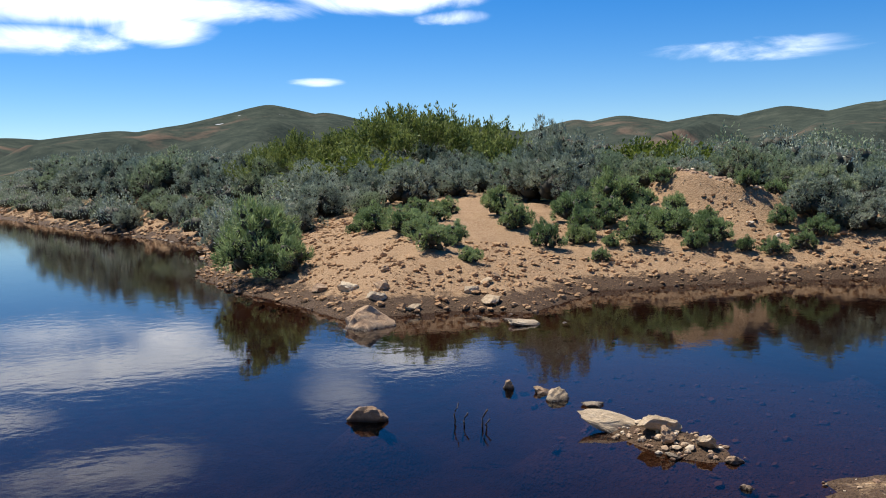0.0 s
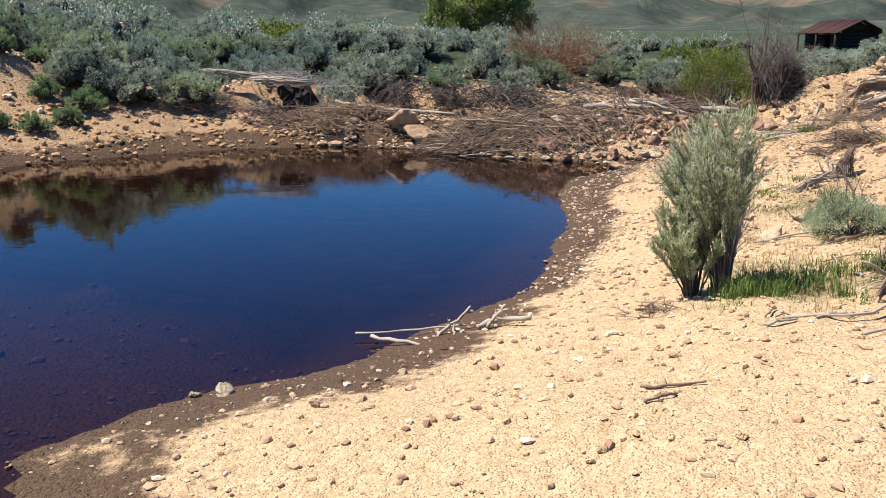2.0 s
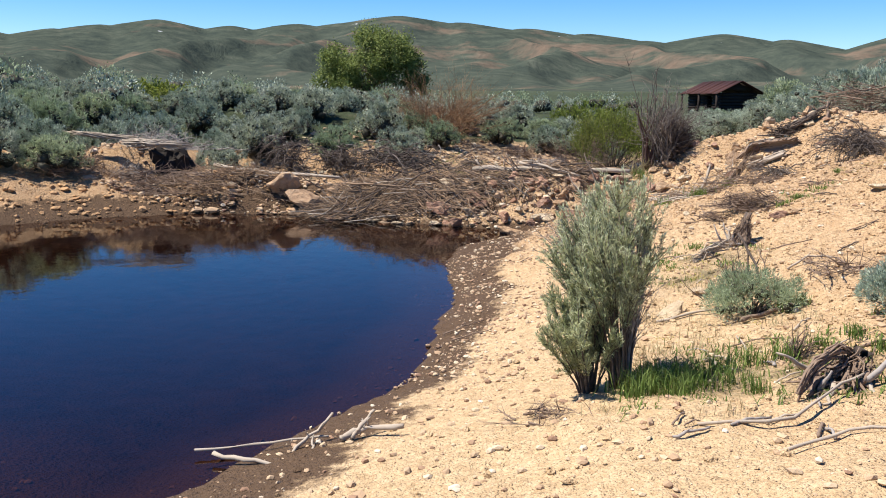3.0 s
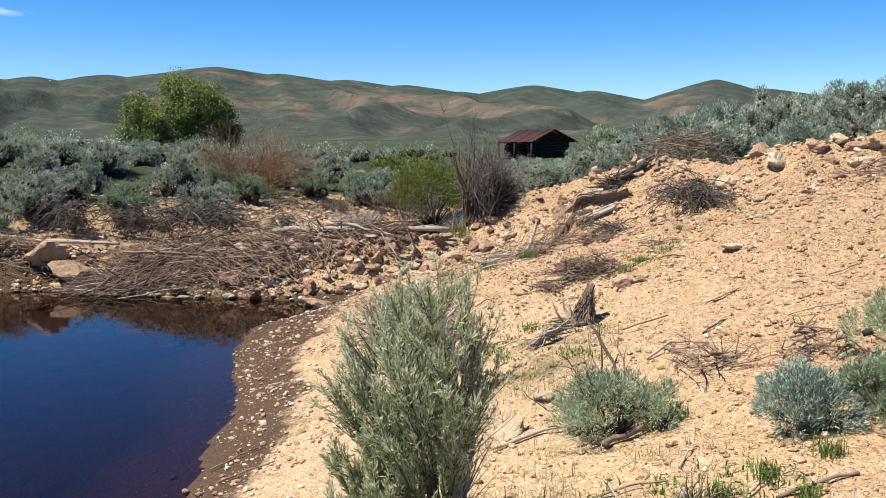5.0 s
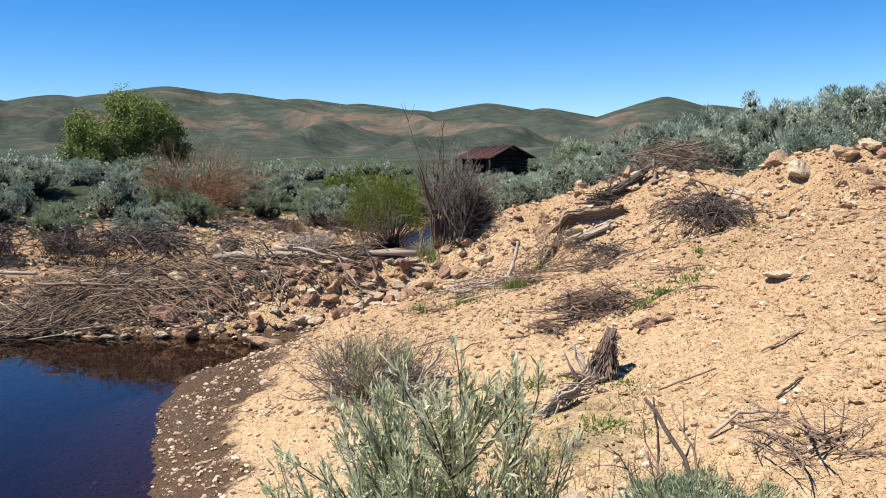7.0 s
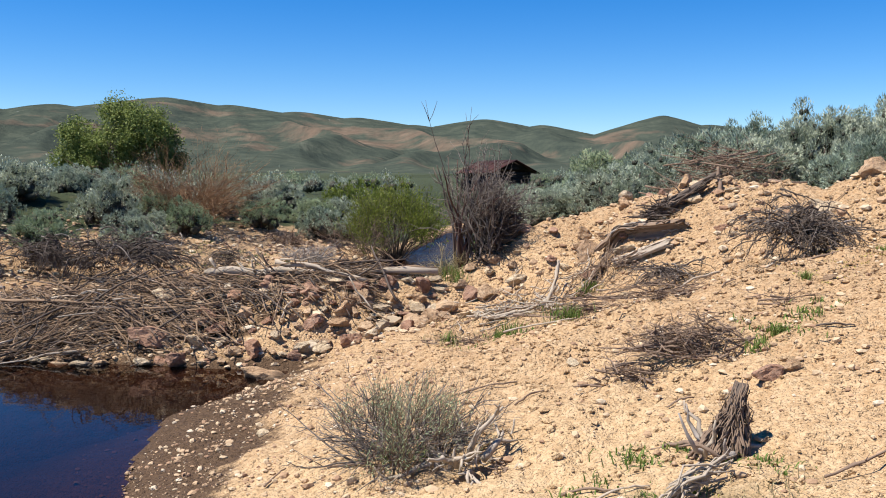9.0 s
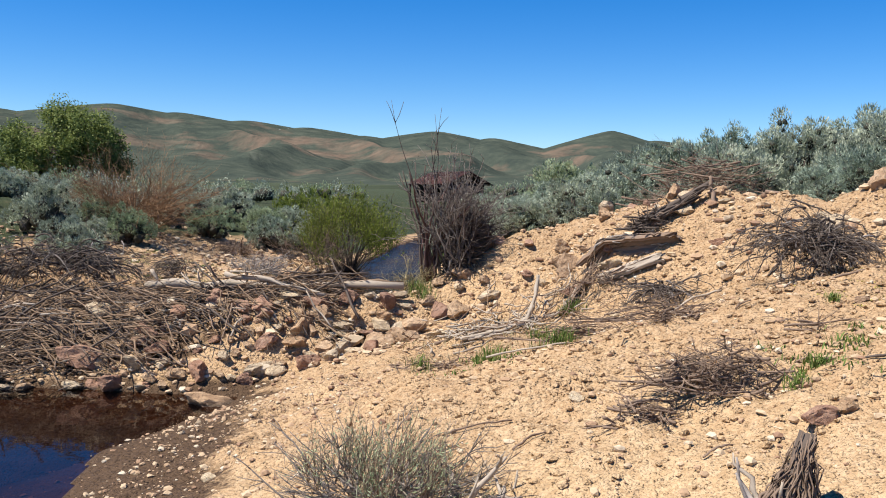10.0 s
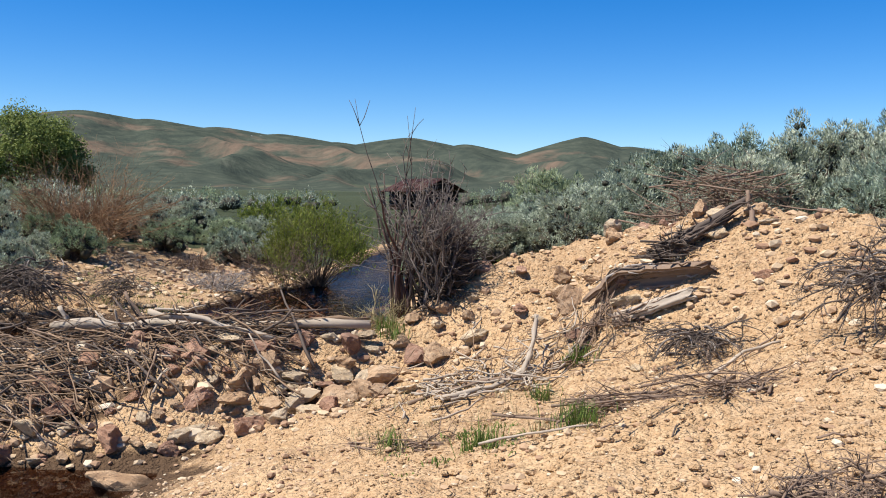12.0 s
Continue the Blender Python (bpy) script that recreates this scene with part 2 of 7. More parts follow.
def hill_material():
    s = Mat("far_hills", 1.0, 0.0)
    big = s.noise(0.0022, 8, 0.62)
    fine = s.noise(0.016, 8, 0.7)
    green = s.ramp(fine, (0.3, (0.028, 0.038, 0.034)), (0.55, (0.053, 0.064, 0.050)), (0.8, (0.094, 0.101, 0.079)))
    tan = s.ramp(fine, (0.3, (0.098, 0.074, 0.056)), (0.7, (0.154, 0.116, 0.086)))
    gully = s.noise(0.0065, 6, 0.6, None, (1.0, 1.0, 0.35), 0.9)
    col = s.mix(s.span(s.math("ADD", big, s.math("MULTIPLY", gully, 0.25)), 0.675, 0.775), green, tan)
    sep = s.n.new("ShaderNodeSeparateXYZ")
    s.link(s.pos, sep.inputs[0])
    snow = s.math("MULTIPLY", s.span(s.noise(0.013, 4, 0.5), 0.71, 0.74), s.span(sep.outputs["Z"], 195, 220))
    col = s.mix(snow, col, (0.600, 0.615, 0.637))
    strip = s.noise(0.01, 5, 0.6, None, (0.25, 1.0, 6.0))
    col = s.mix(s.math("MULTIPLY", s.span(strip, 0.55, 0.7), s.span(sep.outputs["Z"], 60, 20, 0, 0.5)), col, (0.150, 0.165, 0.090))
    return s.done(col, s.bump(gully, 0.8, 18.0, s.bump(fine, 0.7, 7.0)))


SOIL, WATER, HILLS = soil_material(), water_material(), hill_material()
BROOK_WATER = water_material("brook_water", 0.9, 0.08, 1.13, (0.42, 0.44, 0.48))
SAGE = leaf_material("sage_leaves", (0.075, 0.108, 0.075), (0.255, 0.312, 0.235), (0.60, 0.66, 0.54), 1.0, 0.18)
SAGE_DARK = leaf_material("sage_leaves_green", (0.078, 0.118, 0.060), (0.240, 0.310, 0.180), (0.53, 0.60, 0.40), 1.0, 0.28)
GREEN_SAGE = leaf_material("young_leaves", (0.070, 0.118, 0.042), (0.195, 0.285, 0.110), (0.42, 0.52, 0.26), 1.0, 0.30)
# near-black filler that puts the shade between leaves into colour
GAP_SHADE = leaf_material("gap_shade", (0.026, 0.025, 0.017), (0.042, 0.041, 0.027), (0.066, 0.064, 0.045), 2.0, 0.0)
# pale top growth, with painted shade towards the foot of the bush
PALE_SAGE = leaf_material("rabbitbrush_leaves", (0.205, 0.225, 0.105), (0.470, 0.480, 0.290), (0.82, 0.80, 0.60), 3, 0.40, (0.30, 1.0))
WILLOW = leaf_material("willow_leaves", (0.056, 0.086, 0.013), (0.135, 0.176, 0.026), (0.247, 0.285, 0.053), 1, 0.35)
TREE_LEAF = leaf_material("tree_leaves", (0.060, 0.095, 0.020), (0.160, 0.215, 0.055), (0.31, 0.36, 0.12), 0.6, 0.3)
GRASS = leaf_material("grass_blades", (0.055, 0.105, 0.016), (0.112, 0.182, 0.032), (0.23, 0.275, 0.08), 4, 0.3)
STRAW = leaf_material("straw", (0.225, 0.165, 0.083), (0.345, 0.270, 0.143), (0.465, 0.390, 0.240), 4, 0.2)
RUST_TWIG = wood_material("rusty_twigs", (0.098, 0.051, 0.028), (0.315, 0.188, 0.101))
GREY = wood_material("grey_twigs", (0.130, 0.110, 0.098), (0.42, 0.375, 0.335))
BARK = wood_material("grey_bark", (0.041, 0.030, 0.024), (0.143, 0.112, 0.091))
DEAD = wood_material("weathered_twigs", (0.090, 0.058, 0.041), (0.285, 0.206, 0.150))
PALE_WOOD = wood_material("bleached_wood", (0.210, 0.158, 0.112), (0.465, 0.405, 0.330))
STICK = wood_material("dam_sticks", (0.085, 0.050, 0.029), (0.345, 0.240, 0.155))
STONE = stone_material("tan_stone", (0.33, 0.22, 0.14), (0.44, 0.315, 0.205), (0.54, 0.42, 0.30))
PALE_STONE = stone_material("pale_stone", (0.42, 0.335, 0.23), (0.54, 0.45, 0.325), (0.64, 0.56, 0.43))
RED_STONE = stone_material("reddish_stone", (0.25, 0.145, 0.10), (0.35, 0.22, 0.16), (0.43, 0.30, 0.225))
PEBBLE = pebble_material()
CLOD = stone_material("soil_clods", (0.26, 0.155, 0.085), (0.37, 0.24, 0.13), (0.46, 0.32, 0.195))
RUST_BARK = wood_material("reddish_bark", (0.045, 0.026, 0.021), (0.128, 0.075, 0.064))
GREY_TWIG = wood_material("dry_grey_twigs", (0.064, 0.051, 0.044), (0.232, 0.199, 0.173))
# black colour that imitates the shade in the undercut hollow
HOLLOW_SHADE = wood_material("hollow_shade", (0.010, 0.008, 0.007), (0.030, 0.023, 0.018))
ROOF = wood_material("rusted_roof", (0.030, 0.013, 0.011), (0.064, 0.024, 0.019), 3)
LOGWALL = wood_material("dark_logs", (0.017, 0.012, 0.010), (0.045, 0.033, 0.026), 8)


# ---- the lie of the land ----
def lattice(ix, iy, seed):
    h = (ix.astype(np.int64) * 374761393 + iy.astype(np.int64) * 668265263 + seed * 974634777) & 0xFFFFFFFF
    h = ((h ^ (h >> 13)) * 1274126177) & 0xFFFFFFFF
    return ((h ^ (h >> 16)) & 0xFFFF) / 65535.0


def vnoise(x, y, seed=0):
    ix, iy = np.floor(x), np.floor(y)
    u, v = x - ix, y - iy
    u, v = u * u * (3 - 2 * u), v * v * (3 - 2 * v)
    a, b, c, d = lattice(ix, iy, seed), lattice(ix + 1, iy, seed), lattice(ix, iy + 1, seed), lattice(ix + 1, iy + 1, seed)
    return (a * (1 - u) + b * u) * (1 - v) + (c * (1 - u) + d * u) * v


def fbm(x, y, octaves=4, seed=0):
    return sum((vnoise(x * 2**k, y * 2**k, seed + k) - 0.5) * 0.5**k for k in range(octaves))


def ease(v, a, b):
    t = np.clip((v - a) / (b - a), 0, 1)
    return t * t * (3 - 2 * t)


def to_line(x, y, pts):
    """The distance to a line through pts, and how far along it (0 to 1) the nearest place lies."""
    best, along = np.full(np.shape(x), 1e9), np.zeros(np.shape(x))
    for k, ((ax, ay), (bx, by)) in enumerate(zip(pts[:-1], pts[1:])):
        t = np.clip(((x - ax) * (bx - ax) + (y - ay) * (by - ay)) / ((bx - ax) ** 2 + (by - ay) ** 2), 0, 1)
        d = np.hypot(x - ax - t * (bx - ax), y - ay - t * (by - ay))
        along = np.where(d < best, (k + t) / (len(pts) - 1), along)
        best = np.minimum(best, d)
    return best, along


def outside(x, y, ring):
    """The distance to a closed outline: above 0 outside it, below 0 inside."""
    d, _ = to_line(x, y, ring + ring[:1])
    inside = np.zeros(np.shape(x), bool)
    for (ax, ay), (bx, by) in zip(ring, ring[1:] + ring[:1]):
        if ay != by:
            inside ^= ((ay > y) != (by > y)) & (x < ax + (y - ay) * (bx - ax) / (by - ay))
    return np.where(inside, -d, d)


POND = [(-4, -40), (-1.5, -10), (-1.2, -3), (-1.25, 0), (-1.5, 0.8), (-2.15, 1.5), (-2.0, 2.1), (-1.85, 2.5), (-1.6, 2.8), (-1.42, 3.1), (-1.35, 3.7), (-1.22, 4.15), (-1.07, 4.5), (-1.07, 5.2),
        (-1.2, 6.1), (-1.3, 7.2), (-1.75, 8.3), (-2.1, 9.3), (-2.25, 10.3), (-1.9, 11.2), (-1.6, 11.95), (-2.8, 12.1), (-4.7, 12.3),
        (-5.4, 12.7), (-6.9, 12.0), (-7.8, 11.2), (-8.45, 10.3), (-9.0, 9.2), (-9.5, 7.9), (-9.95, 6.7), (-9.9, 5.6), (-9.3, 4.6), (-8.6, 3.6), (-9.3, 2.9),
        (-9.4, 2.05), (-9.5, 1.4), (-10.5, 1.3), (-12.0, 1.15), (-13.8, 0.98), (-15.6, 0.95), (-17.2, 1.35), (-21, 2.4), (-26.4, 3.3), (-30.5, 2.6),
        (-35, 1.9), (-41, 1.0), (-50, 0.2), (-65, -0.9), (-110, -4), (-110, -60)]
BROOK = [(-8.4, 17.0), (-6.0, 15.0), (-1.6, 14.9), (-0.7, 16.5), (-0.5, 20), (-0.4, 27), (0.2, 36), (1.2, 48), (1.8, 54), (0.2, 54),
         (-1.0, 48), (-1.75, 41), (-2.1, 35), (-2.6, 29.8), (-3.4, 27.5), (-4.3, 24), (-4.9, 22.3), (-7.0, 21.4), (-8.6, 19.5)]
BROOK_Z = -0.45
CREST = [(-0.2, 13.75), (0.6, 13.75), (1.5, 13.75), (1.95, 12.75), (2.7, 11.7), (3.4, 11.2), (5.0, 11.0), (8.0, 10.5)]


def ground_height(x, y, rough=True):
    x, y = np.asarray(x, float), np.asarray(y, float)
    wob = 0.35 * fbm(x * 0.9, y * 0.9, 3, 11)
    d = outside(x, y, POND) + wob * 0.5
    far = np.hypot(x, y)
    # beach and slope on the near side
    slope = np.clip(0.155 + 0.0125 * y, 0.15, 0.275)
    east = slope * np.maximum(d, 0)
    # a bank of spoil along its crest; lower, level ground behind it
    dc, ac = to_line(x, y, CREST)
    top = np.interp(ac * 7, [0, 1, 2, 3, 4, 5, 6, 7], [0.72, 1.24, 1.45, 1.54, 1.60, 1.80, 2.12, 2.25])
    behind = ease(y - np.interp(x, [c[0] for c in CREST[:3]] + [2.7, 5.0, 8.0], [13.75, 13.75, 13.7, 11.9, 11.1, 10.6]), 0.0, 0.9)
    east = np.minimum(east, top + 0.05)
    berm = top - 0.72 * np.maximum(dc - 0.12, 0)
    east = np.where(dc < 2.0, np.maximum(east, berm), east)
    back = np.maximum(1.02 + 0.4 * ease(x, 2.5, 6.0) + 0.03 * fbm(x, y, 3, 5), top - 0.75 * np.maximum(dc - 0.2, 0))
    east = east * (1 - behind) + np.minimum(back, top) * behind
    # far shore: low rocky bank, then the sage flat
    dd = np.maximum(d, 0)
    west = 1.25 * (1 - np.exp(-dd / 3.6)) + 0.02 * np.minimum(dd, 6)
    west = west + ease(-x, 16, 34) * ease(dd, 0.2, 5) * 1.1
    mound = 2.35 * np.exp(-(((x + 13.1) / 1.6) ** 2 + ((y - 11.8) / 1.7) ** 2) ** 1.3)
    arm = 0.45 * np.exp(-(((x + 11.2) / 1.6) ** 2 + ((y - 14.2) / 0.8) ** 2))
    west = west + mound + arm
    w = ease(x + 0.25 * (y - 12), -6.2, -4.8) * ease(-y, -80, -30) + (1 - ease(-y, -80, -30))
    west = west - 0.45 * np.exp(-(((x + 8.75) / 0.55) ** 2 + ((y - 13.3) / 0.45) ** 2) ** 2)
    land = east * w + west * (1 - w)
    land = np.where(y > 30, np.maximum(land, 0.95), land)
    # the brook behind the dam and its banks
    db = outside(x, y, BROOK) + wob * 0.4
    steep = 0.21 + 1.3 * ease(x, -0.75, 0.1) * ease(-y, -30, -20)
    land = np.minimum(land, BROOK_Z + 0.03 + steep * np.maximum(db, 0) + 0.06 * np.maximum(db - 1.5, 0))
    land = np.where(db < 0, BROOK_Z - 0.10 + 0.5 * np.maximum(db, -0.8), land)
    land = land + 0.72 * np.exp(-(((x + 8.9) / 1.5) ** 2 + ((y - 14.15) / 0.72) ** 2) ** 1.6)
    # stick and stone dam across the outlet
    dam_d, dam_a = to_line(x, y, [(-7.2, 13.0), (-5.3, 13.3), (-3.6, 13.0), (-2.0, 12.95), (-0.7, 13.1), (0.2, 13.6)])
    crest = np.interp(dam_a * 5, [0, 1, 2, 3, 4, 5], [0.60, 0.36, 0.55, 0.62, 0.62, 0.78])
    dam = crest - 0.76 * np.maximum(dam_d - 0.1, 0)
    land = np.maximum(land, np.where(dam_d < 1.6, dam, -9))
    # bed of the pond, with the shallow bars that carry the stones
    bed = np.maximum(-0.03 + (0.20 + 0.30 * ease(y, 9.5, 11.0)) * np.minimum(d, 0), -0.75)
    b1, _ = to_line(x, y, [(-1.7, 1.0), (-3.0, 1.15), (-4.3, 1.3), (-5.6, 1.5)])
    b2, _ = to_line(x, y, [(-2.0, 1.9), (-3.4, 2.6), (-5.2, 2.7), (-8.3, 3.2)])
    bars = np.maximum(-0.035 - 0.30 * np.maximum(b1 - 0.15, 0), -0.03 - 0.13 * np.maximum(b2 - 0.3, 0))
    islet = 0.06 - 0.35 * np.maximum(np.hypot((x + 3.25) / 1.9, (y - 1.22) / 0.8) - 0.12, 0)
    for lx, ly in ((-4.75, -0.24), (-3.55, 0.56), (-3.98, 3.85), (-2.9, 1.26)):
        bed = np.maximum(bed, -0.03 - 0.8 * np.maximum(np.hypot(x - lx, y - ly) - 0.10, 0))
    bed = np.maximum(np.maximum(bed, bars), islet)
    z = np.where((d < 0) & (dam_d > 0.75), bed, land)
    z = np.where((d < 0) & (dam_d <= 0.75), np.maximum(bed, dam), z)
    # the open flat climbs slowly to the foot of the hills
    z = z + 0.0075 * np.maximum(far - 45, 0) * np.where(x < -45, 1.5, 1.0)
    if rough:
        dry = ease(z, 0.0, 0.25) * (1 - 0.65 * ease(-x - 0.15 * y, -1.6, 0.4) * ease(-y, -9, -4))
        z = z + dry * (0.10 * fbm(x * 0.8, y * 0.8, 3, 21) + 0.085 * fbm(x * 3.1, y * 3.1, 3, 31) * ease(far, 2, 9) + 0.03 * fbm(x * 9, y * 9, 3, 41))
    return z



# ---- building blocks ----
class Geo:
    """Gathers points and faces for one mesh."""

    def __init__(self):
        self.v, self.f, self.n = [], [], 0

    def add(self, verts, faces):
        self.v.append(np.asarray(verts, float))
        if isinstance(faces, np.ndarray):
            self.f.append(faces + self.n)
        else:
            self.f.extend([np.array([q]) + self.n for q in faces])
        self.n += len(verts)

    def tube(self, pts, radii, sides=5):
        pts = np.asarray(pts, float)
        k = len(pts)
        way = np.gradient(pts, axis=0)
        way /= np.linalg.norm(way, axis=1)[:, None] + 1e-9
        ref = np.where(np.abs(way[:, 2:3]) > 0.9, np.array([[1.0, 0, 0]]), np.array([[0, 0, 1.0]]))
        a = np.cross(way, ref)
        a /= np.linalg.norm(a, axis=1)[:, None] + 1e-9
        b = np.cross(way, a)
        turn = np.arange(sides) * 2 * np.pi / sides
        ring = pts[:, None] + np.asarray(radii, float)[:, None, None] * (np.cos(turn)[None, :, None] * a[:, None] + np.sin(turn)[None, :, None] * b[:, None])
        j = np.arange(sides)
        rim = np.stack([j, (j + 1) % sides, (j + 1) % sides + sides, j + sides], -1)
        self.f += [np.arange(sides - 1, -1, -1)[None] + self.n, np.arange(sides)[None] + (k - 1) * sides + self.n]
        self.add(ring.reshape(-1, 3), (np.arange(k - 1)[:, None, None] * sides + rim).reshape(-1, 4))

    def leaves(self, at, way, length, width, rng, face=None, pointed=False):
        n = len(at)
        way = way / (np.linalg.norm(way, axis=1)[:, None] + 1e-9)
        side = np.cross(way, rng.normal(size=(n, 3)) if face is None else face + rng.normal(size=(n, 3)) * 0.38)
        side /= np.linalg.norm(side, axis=1)[:, None] + 1e-9
        length, width = np.broadcast_to(length, n)[:, None], np.broadcast_to(width, n)[:, None]
        if pointed:
            self.add(np.stack([at - side * width / 2, at + side * width / 2, at + way * length], 1).reshape(-1, 3), np.arange(n)[:, None] * 3 + np.arange(3))
            return
        mid = at + way * length * 0.55
        quad = np.stack([at, mid + side * width / 2, at + way * length, mid - side * width / 2], 1)
        base = np.arange(n)[:, None] * 4 + np.arange(4)
        self.add(quad.reshape(-1, 3), base)

    def mesh(self, name, material, smooth=False):
        me = bpy.data.meshes.new(name)
        if self.v:
            counts = np.concatenate([np.full(len(f), f.shape[1]) for f in self.f])
            loops = np.concatenate([f.ravel() for f in self.f])
            me.vertices.add(self.n)
            me.vertices.foreach_set("co", np.concatenate(self.v).astype(np.float32).ravel())
            me.loops.add(len(loops))
            me.loops.foreach_set("vertex_index", loops.astype(np.int32))
            me.polygons.add(len(counts))
            me.polygons.foreach_set("loop_start", np.concatenate([[0], np.cumsum(counts)[:-1]]).astype(np.int32))
            me.update(calc_edges=True)
        me.materials.append(material)
        if smooth:
            me.polygons.foreach_set("use_smooth", [True] * len(me.polygons))
        me.update()
        return me


def part(name, geo, material, parent, label="", smooth=False):
    me = geo if isinstance(geo, bpy.types.Mesh) else geo.mesh(name, material, smooth)
    ob = new(name, me)
    ob.parent = parent
    return tagged(ob, label) if label else ob


def thing(name, label, category, group="", at=None, kind=""):
    ob = tagged(new(name), label, category, group, kind)
    ob.empty_display_size = 0.1
    if at is not None:
        ob.matrix_basis = at
    return ob


def settle(x, y, sink=0.0, turn=0.0, size=1.0, tilt=(0.0, 0.0)):
    """A pose on the ground."""
    s = size if isinstance(size, tuple) else (size, size, size)
    return pose(x, y, gz(x, y) - sink, tilt[0], tilt[1], turn) @ Matrix.Diagonal((*s, 1))


def spread(proto, poses, label="", group=""):
    """Stands a thing and its copies at the given poses."""
    made = [copy_thing(proto, m) for m in poses[1:]]
    proto.matrix_basis = poses[0]
    for ob in (proto, *made):
        tagged(ob, label, "", group)
    return made


def bend(rng, start, way, length, steps=5, wander=0.25, lift=0.0):
    """A wandering line from start."""
    way = np.asarray(way, float) / np.linalg.norm(way)
    pts = [np.asarray(start, float)]
    for _ in range(steps):
        way = way + rng.normal(size=3) * wander + np.array([0, 0, lift])
        way /= np.linalg.norm(way)
        pts.append(pts[-1] + way * length / steps)
    return np.array(pts)


def taper(a, b, k):
    return np.linspace(a, b, k)


# ---- ground, water, hills ----
def axis_values(*spans):
    out = []
    for a, b, step in spans:
        out += list(np.arange(a, b - step * 0.5, step))
    return out


def outward(start, step, limit, grow=1.14):
    out, v = [], start
    while abs(v) < limit:
        v += step
        step *= grow
        out.append(v)
    return out


gx = sorted(outward(-16, -0.22, 2600)) + axis_values((-16, -3.2, 0.16), (-3.2, 4.2, 0.055), (4.2, 9, 0.2)) + [9.0] + outward(9, 0.22, 2600)
gy = sorted(outward(-5, -0.2, 2600)) + axis_values((-5, 1.4, 0.12), (1.4, 14.6, 0.06), (14.6, 30, 0.16)) + [30.0] + outward(30, 0.2, 2600)
GX, GY = np.array(gx), np.array(gy)
X, Y = np.meshgrid(GX, GY)
Z = ground_height(X.ravel(), Y.ravel()).reshape(X.shape)


def gz(x, y):
    """The height of the ground's mesh at a place."""
    i = min(max(int(np.searchsorted(GX, x, "right")) - 1, 0), len(gx) - 2)
    j = min(max(int(np.searchsorted(GY, y, "right")) - 1, 0), len(gy) - 2)
    u, v = (x - gx[i]) / (gx[i + 1] - gx[i]), (y - gy[j]) / (gy[j + 1] - gy[j])
    return float((Z[j, i] * (1 - u) + Z[j, i + 1] * u) * (1 - v) + (Z[j + 1, i] * (1 - u) + Z[j + 1, i + 1] * u) * v)


rows_n, cols_n = X.shape
idx = np.arange(rows_n * cols_n).reshape(X.shape)
quads = np.stack([idx[:-1, :-1], idx[:-1, 1:], idx[1:, 1:], idx[1:, :-1]], -1).reshape(-1, 4)
ground_mesh = bpy.data.meshes.new("ground")
ground_mesh.from_pydata(np.stack([X, Y, Z], -1).reshape(-1, 3).tolist(), [], quads.tolist())
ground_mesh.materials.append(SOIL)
ground_mesh.polygons.foreach_set("use_smooth", [True] * len(ground_mesh.polygons))
